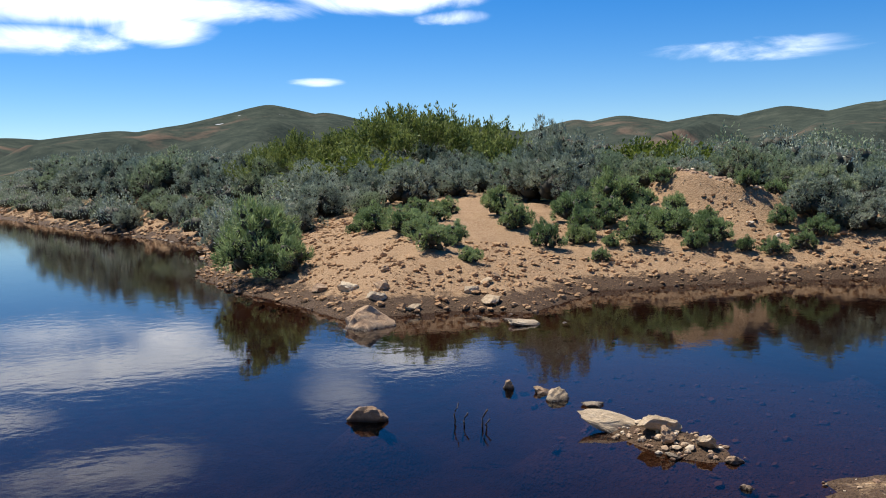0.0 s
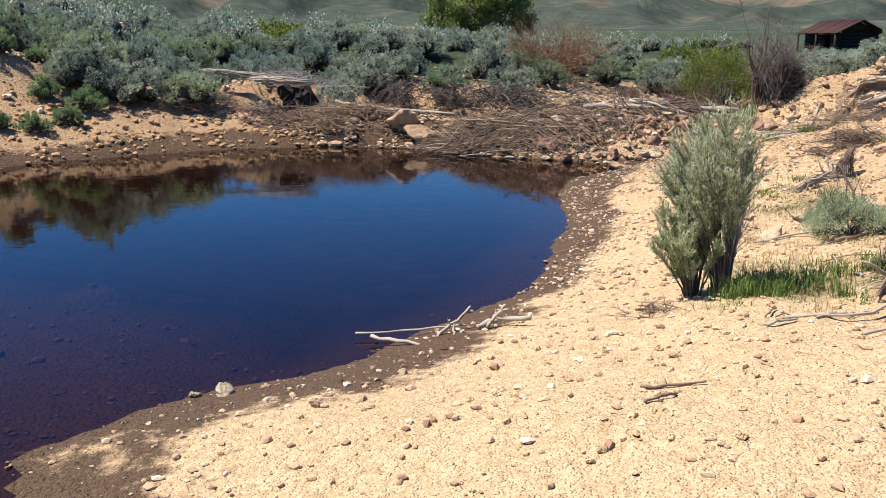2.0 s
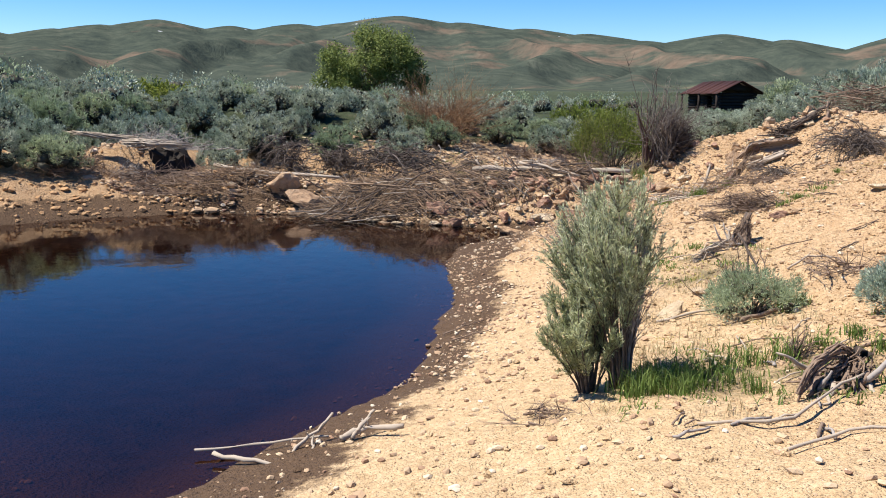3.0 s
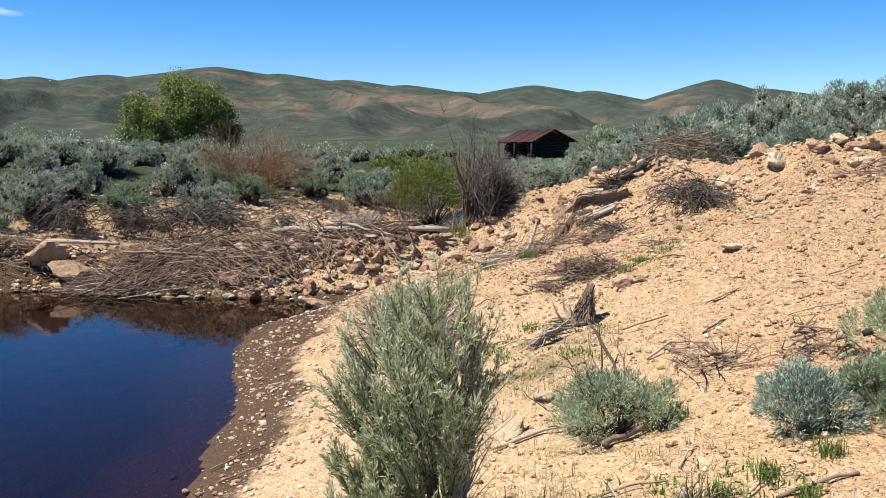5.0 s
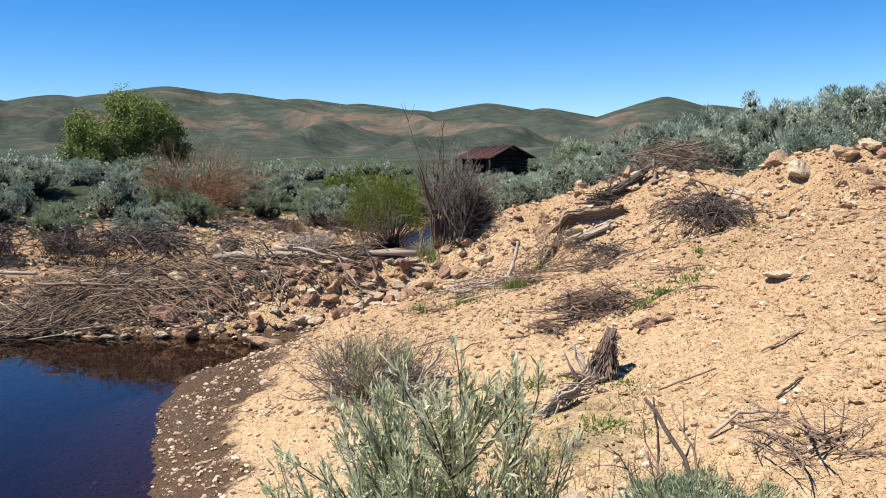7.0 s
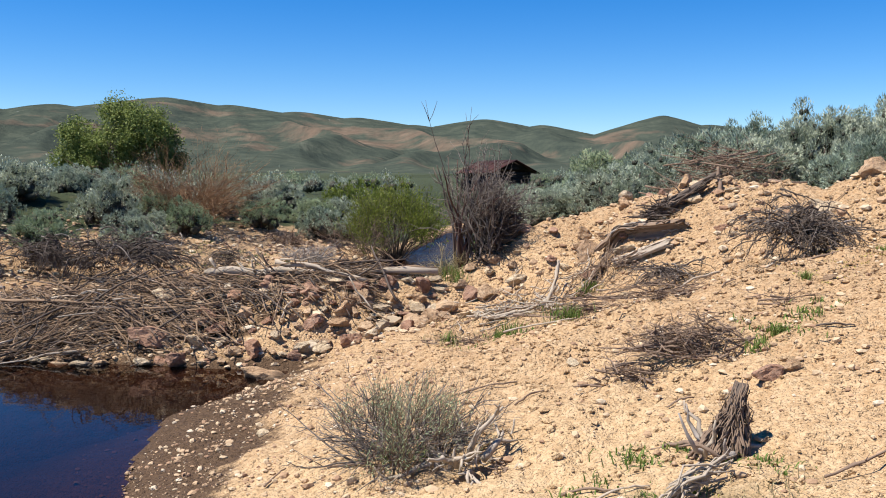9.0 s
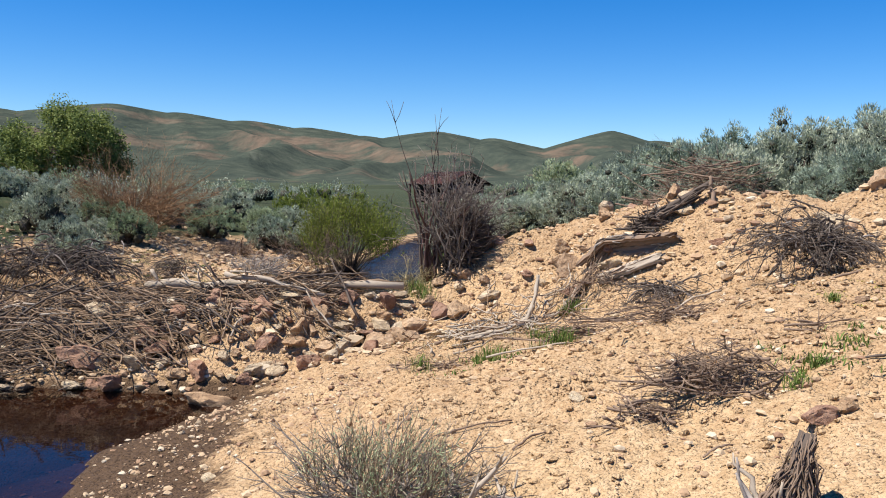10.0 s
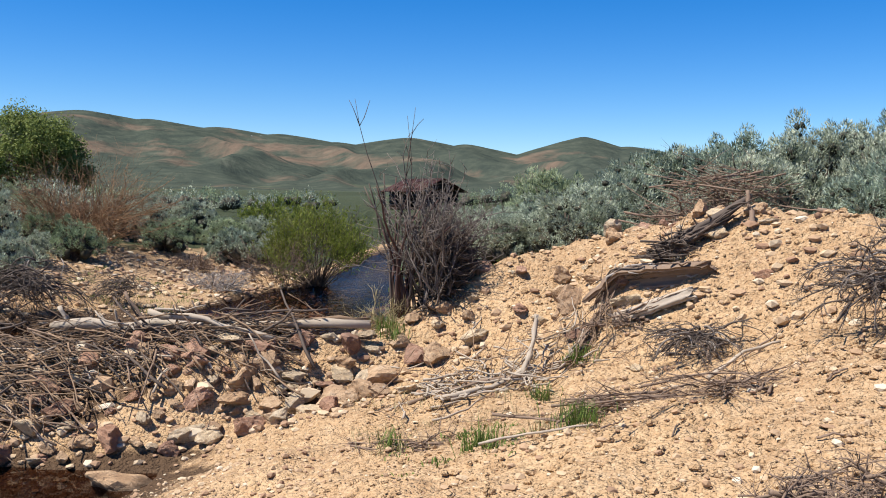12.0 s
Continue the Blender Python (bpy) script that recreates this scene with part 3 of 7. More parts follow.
def ground_tones(xr, yr, zr):
    """How far the soil is grassed over, silty, reddish and damp (with painted shade along the dam), and how far the
    brook lies below the pond.
    """
    pond_d, brook_d = outside(xr, yr, POND), outside(xr, yr, BROOK)
    veg = ease(pond_d, 5.0, 9.0) * ease(brook_d, 2.5, 5.0)
    veg = np.maximum(veg, ease(np.hypot(xr, yr), 22, 34) * ease(np.minimum(pond_d, brook_d), 2.0, 4.5))
    veg *= 1 - np.exp(-(((xr + 13.2) / 2.2) ** 2 + ((yr - 11.6) / 2.3) ** 2)) * (np.hypot(xr + 13, yr - 11.6) < 6)
    veg = np.maximum(veg, ease(xr, -0.9, 0.1) * ease(yr, 15.2, 16.8) * 0.9)
    veg = np.maximum(veg, ease(yr, 30, 33) * ease(brook_d, 0.2, 1.0))
    near_side = ease(xr + 0.2 * yr, -3.0, 0.5) * (yr < 16)
    veg *= 1 - near_side * ease(-yr + np.where(xr > 3, 12.0, 14.6), -0.2, 1.0)
    veg = np.maximum(veg, 0.42 * np.exp(-((xr - 1.1) ** 2 + (yr - 4.2) ** 2) / 0.9))
    veg = np.maximum(veg, 0.42 * np.exp(-((xr - 0.7) ** 2 + (yr - 6.9) ** 2) / 0.6))
    silt = ease(-yr, -10.0, -6.5) * ease(xr, -2.2, -0.9) * ease(-xr, -2.0, -0.6) * (yr > -6)
    silt = np.maximum(silt, ease(-yr, -4.5, -2.5) * ease(xr, -2.4, -1.2) * ease(-xr, -4, -2) * (yr > -8))
    reddish = np.maximum(ease(zr, 0.75, 1.2) * near_side * 0.5, np.exp(-(((xr + 13.2) / 2.6) ** 2 + ((yr - 11.6) / 2.6) ** 2)))
    reddish = np.maximum(reddish, 1.05 * ease(-xr, 4.5, 8.0))
    damp = (0.55 + 0.35 * ease(yr, 8, 10)) * ease(yr, 4.6, 6.6) * ease(-yr, -11.6, -10.4) * (xr > -3.5) * ease(-xr, 0.55, 1.1) + (0.55 + 0.4 * ease(yr, 8.5, 10.5) * ease(-yr, -14, -12.5)) * (xr < -5) + 0.15 * np.exp(-(((xr + 1.45) / 0.5) ** 2 + ((yr - 1.7) / 1.3) ** 2)) + 0.5 * np.exp(-(((xr + 1.1) / 0.55) ** 2 + ((yr - 3.0) / 0.9) ** 2))
    # dam: soil darkened through damp to stand for shade between sticks
    damp = damp + 2.4 * ease(-to_line(xr, yr, [(-6.0, 13.1), (-3.6, 12.95), (-2.0, 12.95), (-0.8, 13.1)])[0], -0.75, -0.35)
    drop = -BROOK_Z * ease(-brook_d, -7, -3) * ease(pond_d, 0.9, 1.7) * (yr > 13)
    return (("veg", veg), ("silt", silt), ("reddish", reddish), ("damp", damp), ("drop", drop))


for key, values in ground_tones(X.ravel(), Y.ravel(), Z.ravel()):
    ground_mesh.attributes.new(key, "FLOAT", "POINT").data.foreach_set("value", np.asarray(values, np.float32))
ground_mesh.update()
ground = tagged(new("ground", ground_mesh), "dry tan gravelly soil, muddy at the waterline, grassy beyond", "ground", kind="structure")


def pool_sheet(name, ring, z, label, cell, keep, material):
    """A sheet over the cells where the land lies below the water."""
    xs, ys = np.arange(keep[0], keep[1] + cell, cell), np.arange(keep[2], keep[3] + cell, cell)
    A, B = np.meshgrid(xs, ys)
    d = outside(A.ravel(), B.ravel(), ring).reshape(A.shape)
    g = Geo()
    n = np.arange(A.size).reshape(A.shape)
    wet = np.minimum.reduce([d[:-1, :-1], d[1:, :-1], d[:-1, 1:], d[1:, 1:]]) < 0.5
    g.add(np.stack([A, B, np.full(A.shape, z)], -1).reshape(-1, 3), np.stack([n[:-1, :-1], n[:-1, 1:], n[1:, 1:], n[1:, :-1]], -1)[wet])
    return tagged(new(name, g.mesh(name, material)), label, "water", kind="structure")


pond = pool_sheet("water", POND, 0.0, "calm dark brown pond water reflecting the sky", 0.5, (-110.5, 0.5, -60.5, 14.0), WATER)
brook = pool_sheet("water_brook", BROOK, BROOK_Z, "shallow dark brook running away behind the dam", 0.4, (-9.4, 3.0, 14.2, 55.0), BROOK_WATER)

# Summits of the range round the valley: bearing to the left of +y, height above the eye in degrees, breadth.
SUMMITS = [(97, 2.7, 4), (88, 2.8, 3), (82, 3.15, 2.2), (77.6, 3.6, 1.6), (73.4, 4.65, 1.15), (70.2, 4.15, 1.2), (61, 3.1, 2), (55, 3.38, 1.2),
           (52.3, 3.56, 1.3), (47, 3.45, 1.6), (43.1, 3.75, 1.3), (38.6, 3.75, 1.3), (36, 4.05, 1.5), (33.1, 4.42, 1.4), (29, 4.18, 1.3),
           (25, 4.36, 1.5), (22.3, 4.45, 1.6), (18.95, 4.93, 1.7), (15.5, 4.58, 1.8), (11.5, 4.25, 1.8), (8, 3.95, 1.8), (4.6, 3.55, 1.5),
           (0.2, 3.9, 1.5), (-3.2, 3.55, 1.3), (-10.4, 4.03, 0.95), (-13, 3.5, 1.5), (-19, 3.2, 4), (-28, 2.7, 4)]
HILL_FOOT, HILL_TOP = 1500.0, 3600.0
az = np.concatenate([np.arange(-32, 100, 0.16), np.arange(100, 328, 2.0)])
rr = np.concatenate([np.linspace(HILL_FOOT, HILL_TOP, 80), [3800, 4100, 4500]])
tops = np.max([h - 0.28 * (np.sqrt(((az - a) / b) ** 2 + 0.15) - 0.387) for a, h, b in SUMMITS], axis=0)
tops = np.where(az > 100, 2.6 + 0.5 * np.sin(az * 0.19) * np.sin(az * 0.07), np.maximum(tops, 2.3))
AZ, RR = np.meshgrid(np.radians(az), rr)
HX, HY = -RR * np.sin(AZ), RR * np.cos(AZ)
rise = np.clip((RR - HILL_FOOT) / (HILL_TOP - HILL_FOOT), 0, 1)
shape = 0.18 * rise + 0.82 * rise**1.9
fold = 3.2 * fbm(HX / 1100, HY / 1100, 3, 3) + 0.0006 * RR
spur = 1 - np.abs(np.sin(AZ * 19 + fold * 1.5)) ** 1.3
spur2 = 1 - np.abs(np.sin(AZ * 47 + 2.2 * fold + 1.2 * fbm(HX / 420, HY / 420, 2, 4))) ** 1.2
crest_z = np.tan(np.radians(tops))[None, :] * HILL_TOP + 1.8
fall = np.where(RR > HILL_TOP, 1 - (RR - HILL_TOP) / 900 * 0.6, 1)
base_z = 13.0
HZ = base_z + (crest_z - base_z) * shape * fall + (rise * (1 - rise)) * ease(rise, 0.05, 0.6) * (230 * (spur - 0.45) + 62 * (spur2 - 0.45)) + 26 * fbm(HX / 160, HY / 160, 4, 6) * rise * (1.15 - rise)
HZ = np.where(RR <= HILL_FOOT + 1, -20, HZ)
hill_mesh = bpy.data.meshes.new("hills")
m_n = len(az)
hid = np.arange(AZ.size).reshape(AZ.shape)
nxt = np.roll(hid, -1, axis=1)
hq = np.stack([hid[:-1], nxt[:-1], nxt[1:], hid[1:]], -1)
hill_mesh.from_pydata(np.stack([HX, HY, HZ], -1).reshape(-1, 3).tolist(), [], hq.reshape(-1, 4).tolist())
hill_mesh.materials.append(HILLS)
hill_mesh.polygons.foreach_set("use_smooth", [True] * len(hill_mesh.polygons))
hill_mesh.update()
tagged(new("backdrop_hills", hill_mesh), "green rolling hills with tan bare patches and small snow spots", "hills", kind="structure")


# ---- rocks ----
def rock_mesh(name, seed, material, flat=0.7, facets=9, detail=2):
    rng = np.random.default_rng(seed)
    bm = bmesh.new()
    bmesh.ops.create_icosphere(bm, subdivisions=detail, radius=1.0)
    cuts = [(v / np.linalg.norm(v), 0.46 + 0.32 * rng.random()) for v in rng.normal(size=(facets, 3))]
    off = rng.random(3) * 40
    for v in bm.verts:
        p = np.array(v.co)
        for n, lim in cuts:
            over = p @ n - lim
            if over > 0:
                p = p - n * over
        p = p * (1.12 + 0.16 * noise.noise(Vector(p * 1.6 + off)) + 0.20 * noise.noise(Vector(p * 3.6 + off)) + 0.09 * noise.noise(Vector(p * 9.0 + off)))
        v.co = (p[0], p[1] * 0.85, p[2] * flat)
    me = bpy.data.meshes.new(name)
    bm.to_mesh(me)
    bm.free()
    me.materials.append(material)
    return me


ROCKS = {"tan": [rock_mesh("rock", 10 + k, STONE, 0.62 + 0.06 * k, 9, 3) for k in range(4)],
         "pale": [rock_mesh("rock", 30 + k, PALE_STONE, 0.58 + 0.06 * k, 10, 3) for k in range(4)],
         "red": [rock_mesh("rock", 50 + k, RED_STONE, 0.60 + 0.06 * k, 9, 3) for k in range(3)]}
rock_rng = np.random.default_rng(5)


def rock(x, y, size, tone="tan", label="", group="", z=None, turn=None, which=None, sink=0.35, squash=(1, 1, 1), tilt=12, grow=0.66):
    """A stone bedded in the ground; size is its half width."""
    size *= grow
    me = ROCKS[tone][which if which is not None else rock_rng.integers(len(ROCKS[tone]))]
    ob = new("rock", me)
    turn = rock_rng.random() * 360 if turn is None else turn
    h = (gz(x, y) if z is None else z) + size * 0.6 * squash[2] * (1 - 2 * sink) * 0.9
    ob.matrix_basis = pose(x, y, h, rock_rng.normal() * tilt, rock_rng.normal() * tilt, turn) @ Matrix.Diagonal((size * squash[0], size * squash[1], size * squash[2], 1))
    words = {"tan": "weathered angular tan stone", "pale": "sun-bleached pale angular stone", "red": "reddish brown weathered stone"}
    return tagged(ob, label or words[tone], "rock", group)


def gravel(name, spots, sizes, label, seed, material, lift=0.25):
    """Loose small stones in one mesh."""
    rng = np.random.default_rng(seed)
    t = (1 + 5**0.5) / 2
    ico = np.array([(-1, t, 0), (1, t, 0), (-1, -t, 0), (1, -t, 0), (0, -1, t), (0, 1, t), (0, -1, -t), (0, 1, -t), (t, 0, -1), (t, 0, 1), (-t, 0, -1), (-t, 0, 1)]) / 1.9
    tri = np.array([(0, 11, 5), (0, 5, 1), (0, 1, 7), (0, 7, 10), (0, 10, 11), (1, 5, 9), (5, 11, 4), (11, 10, 2), (10, 7, 6), (7, 1, 8),
                    (3, 9, 4), (3, 4, 2), (3, 2, 6), (3, 6, 8), (3, 8, 9), (4, 9, 5), (2, 4, 11), (6, 2, 10), (8, 6, 7), (9, 8, 1)])
    n = len(spots)
    z = ground_height(spots[:, 0], spots[:, 1])
    body = ico[None] * (1 + 0.20 * rng.normal(size=(n, 12, 1)).clip(-1.4, 1.4))
    body = body * np.stack([0.8 + 0.5 * rng.random(n), 0.6 + 0.4 * rng.random(n), 0.40 + 0.35 * rng.random(n)], -1)[:, None]
    a = rng.random(n) * 6.283
    c, s = np.cos(a)[:, None], np.sin(a)[:, None]
    body = np.stack([body[..., 0] * c - body[..., 1] * s, body[..., 0] * s + body[..., 1] * c, body[..., 2]], -1) * sizes[:, None, None]
    body += np.stack([spots[:, 0], spots[:, 1], z + lift * sizes], -1)[:, None]
    faces = (np.arange(n)[:, None, None] * 12 + tri).reshape(-1, 3)
    me = bpy.data.meshes.new(name)
    me.from_pydata(body.reshape(-1, 3).tolist(), [], faces.tolist())
    me.materials.append(material)
    if material is SOIL:
        p = body.reshape(-1, 3)
        for key, values in ground_tones(p[:, 0], p[:, 1], p[:, 2]):
            me.attributes.new(key, "FLOAT", "POINT").data.foreach_set("value", np.asarray(values, np.float32))
    me.update()
    return tagged(new(name, me), label, "gravel", kind="stuff")


# ---- plants ----
golden = (1 + 5**0.5) / 2
BALL = np.array([(-1, golden, 0), (1, golden, 0), (-1, -golden, 0), (1, -golden, 0), (0, -1, golden), (0, 1, golden), (0, -1, -golden), (0, 1, -golden), (golden, 0, -1), (golden, 0, 1), (-golden, 0, -1), (-golden, 0, 1)]) / 1.9
BALL_FACES = np.array([(0, 11, 5), (0, 5, 1), (0, 1, 7), (0, 7, 10), (0, 10, 11), (1, 5, 9), (5, 11, 4), (11, 10, 2), (10, 7, 6), (7, 1, 8),
                       (3, 9, 4), (3, 4, 2), (3, 2, 6), (3, 6, 8), (3, 8, 9), (4, 9, 5), (2, 4, 11), (6, 2, 10), (8, 6, 7), (9, 8, 1)])


def shrub(name, label, category, seed, height, radius, limbs, wands, per, leaf, wood, leaf_mat, low=0.10, fan=0.55, wand=0.34, stem_r=0.014, spread_leaf=0.45,
          twig_share=0.35, leaf_from=0.2, lean=0.0, dome=0.62, clump=0, clump_r=0.2, tufts=10, plume=1.0, heart=0.0, solid=False):
    """A woody shrub: bent limbs from one foot, and upright leafy shoots along them, down to the ground."""
    rng = np.random.default_rng(seed)
    wood_g, leaf_g = Geo(), Geo()
    at, way, out_from = [], [], []
    core = Geo()
    for k in range(limbs):
        a = k * 2.39996 + rng.normal() * 0.4
        u = (k + 0.5) / limbs
        r = radius * np.sqrt(u) * (0.72 + 0.28 * rng.random())
        z = height * (low + (dome - low) * (1 - (r / radius) ** 2) * (0.55 + 0.45 * rng.random()))
        c = np.array([np.cos(a) * r + lean * z, np.sin(a) * r, z])
        out = np.array([np.cos(a), np.sin(a), 0]) * (r / radius)
        mid = c * [0.42, 0.42, 0.55] + rng.normal(size=3) * 0.03 * height
        line = np.array([rng.normal(size=3) * [0.03, 0.03, 0] * height - [0, 0, 0.05 * height], c * [0.15, 0.15, 0.22], mid, 0.5 * (mid + c) + rng.normal(size=3) * 0.02 * height, c])
        wood_g.tube(line, taper(stem_r * height * (0.7 + 0.7 * rng.random()), stem_r * height * 0.28, 5), 5)
        if clump:
            cr = clump_r * height * (0.75 + 0.5 * rng.random())
            d = rng.normal(size=(tufts, 3)) + [0, 0, 0.25]
            d /= np.linalg.norm(d, axis=1)[:, None]
            axis = d * [0.7, 0.7, 0.5] + out * 0.35 + [0, 0, 0.7]
            axis /= np.linalg.norm(axis, axis=1)[:, None]
            size = cr * 0.46 * (0.7 + 0.6 * rng.random((tufts, 1, 1)))
            mids = c + d * [1, 1, 0.8] * cr * 0.9
            around = rng.normal(size=(tufts, clump // tufts, 3))
            around /= np.linalg.norm(around, axis=2)[..., None]
            around += axis[:, None] * 0.45
            around /= np.linalg.norm(around, axis=2)[..., None]
            spot = mids[:, None] + around * size * (0.62 + 0.40 * rng.random((tufts, clump // tufts, 1))) + axis[:, None] * (around @ np.array([0, 0, 1.0]))[..., None].clip(0) * size * 0.45 * plume
            at.append(spot.reshape(-1, 3))
            way.append((around * 0.6 + axis[:, None] * 0.8 + rng.normal(size=around.shape) * 0.32).reshape(-1, 3))
            out_from.append((around + rng.normal(size=around.shape) * 0.12).reshape(-1, 3))
            # dark lumps behind the leaves stand in for shade in the gaps
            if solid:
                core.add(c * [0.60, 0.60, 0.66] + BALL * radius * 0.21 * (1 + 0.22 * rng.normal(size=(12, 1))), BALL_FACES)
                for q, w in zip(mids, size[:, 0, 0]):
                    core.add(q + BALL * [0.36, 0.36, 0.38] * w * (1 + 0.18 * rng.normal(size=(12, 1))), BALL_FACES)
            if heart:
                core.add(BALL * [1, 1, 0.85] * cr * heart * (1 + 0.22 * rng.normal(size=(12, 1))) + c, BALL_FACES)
        for _ in range(wands):
            t = 0.55 + 0.45 * rng.random()
            s = mid + (c - mid) * t + rng.normal(size=3) * 0.05 * height
            d = out * fan * (0.5 + rng.random()) + [0, 0, 1.0] + rng.normal(size=3) * 0.30
            d /= np.linalg.norm(d)
            n = height * wand * (0.55 + 0.6 * rng.random())
            if s[2] + d[2] * n > height:
                n = max((height - s[2]) / max(d[2], 0.2), 0.10 * height)
            e = s + d * n
            if rng.random() < twig_share:
                wood_g.tube([s, 0.5 * (s + e) + rng.normal(size=3) * 0.012 * height, e], taper(stem_r * height * 0.24, stem_r * height * 0.09, 3), 3)
            q = leaf_from + (1 - leaf_from) * rng.random((per, 1))
            at.append(s + d * n * q + rng.normal(size=(per, 3)) * leaf[0] * 0.28)
            way.append(d + rng.normal(size=(per, 3)) * spread_leaf)
            out_from.append(rng.normal(size=(per, 3)) * 0.7 + out + [0, 0, 0.35])
    at, way = np.concatenate(at), np.concatenate(way)
    at = np.maximum(at, [-99, -99, 0.0])
    m = len(at)
    face = np.concatenate(out_from)
    face = face / (np.linalg.norm(face, axis=1)[:, None] + 1e-9)
    leaf_g.leaves(at, way, leaf[0] * (0.6 + 0.8 * rng.random(m)), leaf[1] * (0.7 + 0.6 * rng.random(m)), rng, face, solid)
    ob = thing(name, label, category)
    tagged(part("wood", wood_g, wood, ob), "", "", "", "stuff")
    part("foliage", leaf_g, leaf_mat, ob)
    if core.v:
        tagged(part("inner_growth", core, GAP_SHADE, ob), "", "", "", "stuff")
    return ob


def dead_brush(name, label, category, seed, size, stems, slivers, thick, wood, up=0.35, wander=0.25, hang=0.0, sliver=0.16, grain=None, stray=0.4):
    """A tangle of bare branches inside a low dome of the given half sizes."""
    rng = np.random.default_rng(seed)
    g, main = Geo(), []
    size = np.array(size, float)
    reach = float(size.max())
    starts, ways = [], []
    for _ in range(stems):
        a = rng.random() * 6.283
        q = np.array([np.cos(a), np.sin(a), 0]) * np.sqrt(rng.random()) * 0.55
        s = q * size + [0, 0, rng.random() * size[2] * 0.35]
        d = np.array([np.cos(a) + rng.normal() * 0.7, np.sin(a) + rng.normal() * 0.7, up * (0.3 + 1.2 * rng.random()) - hang * rng.random()])
        if grain is not None:
            q = rng.normal(size=2) * 0.42
            h = radians(grain) + rng.normal() * stray + (math.pi if rng.random() < 0.5 else 0)
            n = reach * (0.3 + 0.8 * rng.random() ** 1.5)
            s = np.array([q[0] * size[0] - np.cos(h) * n / 2, q[1] * size[1] - np.sin(h) * n / 2, size[2] * rng.random() * max(0.15, 1 - (q @ q) * 1.2)])
            d = np.array([np.cos(h), np.sin(h), up * rng.normal() - hang * rng.random()])
        line = bend(rng, s, d, reach * (0.45 + 0.6 * rng.random()) if grain is None else n, 6, wander)
        line[:, 2] = np.clip(line[:, 2], 0.006, size[2] * 1.15)
        r = thick * (0.35 + 0.9 * rng.random() ** 2)
        if len(main) < 12:
            r = thick * (0.9 + 0.5 * rng.random())
            main.append(Geo())
            main[-1].tube(line, taper(r, r * 0.3, 7), 6)
        else:
            g.tube(line, taper(r, r * 0.3, 7), 5)
        for _ in range(3):
            i = rng.integers(1, 6)
            b = bend(rng, line[i], line[i] - line[i - 1] + rng.normal(size=3) * reach * 0.06, reach * (0.15 + 0.25 * rng.random()), 3, wander)
            b[:, 2] = np.maximum(b[:, 2], 0.005)
            g.tube(b, taper(r * 0.45, r * 0.15, 4), 4)
            starts.append(b)
            ways.append(b[1:] - b[:-1])
        starts.append(line[1:])
        ways.append(np.diff(line, axis=0))
    at = np.concatenate([s[: len(w)] for s, w in zip(starts, ways)])
    way = np.concatenate(ways)
    pick = rng.integers(len(at), size=slivers)
    d = way[pick] / (np.linalg.norm(way[pick], axis=1)[:, None] + 1e-9) + rng.normal(size=(slivers, 3)) * (0.75 if grain is None else 0.35)
    p = at[pick] + rng.normal(size=(slivers, 3)) * reach * 0.03
    p[:, 2] = np.maximum(p[:, 2], 0.01)
    g.leaves(p, d, sliver * reach * 2 * (0.4 + 0.8 * rng.random(slivers)), np.full(slivers, thick * 0.42), rng)
    ob = thing(name, label, category)
    for m in main:
        part("branch", m, wood, ob)
    tagged(part("tangle", g, wood, ob), "", "", "", "stuff")
    return ob


def brush_dome(name, label, seed, size, stems, thick, root=(-0.25, 0.1, 0.75), droop=0.16, fine=5):
    """An uprooted shrub: branches that spring from one crown and arch out and down, with fine twigs at their ends."""
    rng = np.random.default_rng(seed)
    size = np.array(size, float)
    ob = thing(name, label, "dead shrub")
    dark, grey = Geo(), Geo()
    for k in range(stems):
        a = rng.random() * 6.283
        start = (np.array(root) + rng.normal(size=3) * [0.34, 0.30, 0.16]) * size
        d = np.array([np.cos(a) + 0.25, np.sin(a) - 0.2, 0.55 * rng.random()]) * size
        line = [start]
        d = d / np.linalg.norm(d)
        n = float(size.max()) * (0.40 + 0.55 * rng.random())
        for _ in range(7):
            d = d + rng.normal(size=3) * 0.17 - [0, 0, droop]
            d /= np.linalg.norm(d)
            line.append(line[-1] + d * n / 7)
        line = np.array(line)
        line[:, 2] = np.maximum(line[:, 2], 0.01 + 0.03 * rng.random())
        r = thick * (0.5 + 0.9 * rng.random() ** 2)
        if k < 10:
            one = Geo()
            one.tube(line, taper(r * 1.3, r * 0.35, 8), 6)
            part("branch", one, (BARK, GREY)[k % 3 == 0], ob)
        else:
            (grey if rng.random() < 0.3 else dark).tube(line, taper(r, r * 0.3, 8), 5)
        for _ in range(fine):
            i = rng.integers(2, 8)
            b = bend(rng, line[i], line[i] - line[i - 1] + rng.normal(size=3) * n * 0.07, n * (0.14 + 0.2 * rng.random()), 4, 0.14, -0.04)
            b[:, 2] = np.maximum(b[:, 2], 0.008)
            (grey if rng.random() < 0.35 else dark).tube(b, taper(r * 0.42, r * 0.14, 5), 4)
            for _ in range(3):
                j = rng.integers(1, 5)
                c = bend(rng, b[j], b[j] - b[j - 1] + rng.normal(size=3) * n * 0.04, n * (0.06 + 0.08 * rng.random()), 2, 0.3)
                c[:, 2] = np.maximum(c[:, 2], 0.006)
                (grey if rng.random() < 0.35 else dark).tube(c, taper(r * 0.22, r * 0.10, 3), 3)
    tagged(part("tangle", dark, BARK, ob), "", "", "", "stuff")
    tagged(part("grey_tangle", grey, GREY_TWIG, ob), "", "", "", "stuff")
    return ob


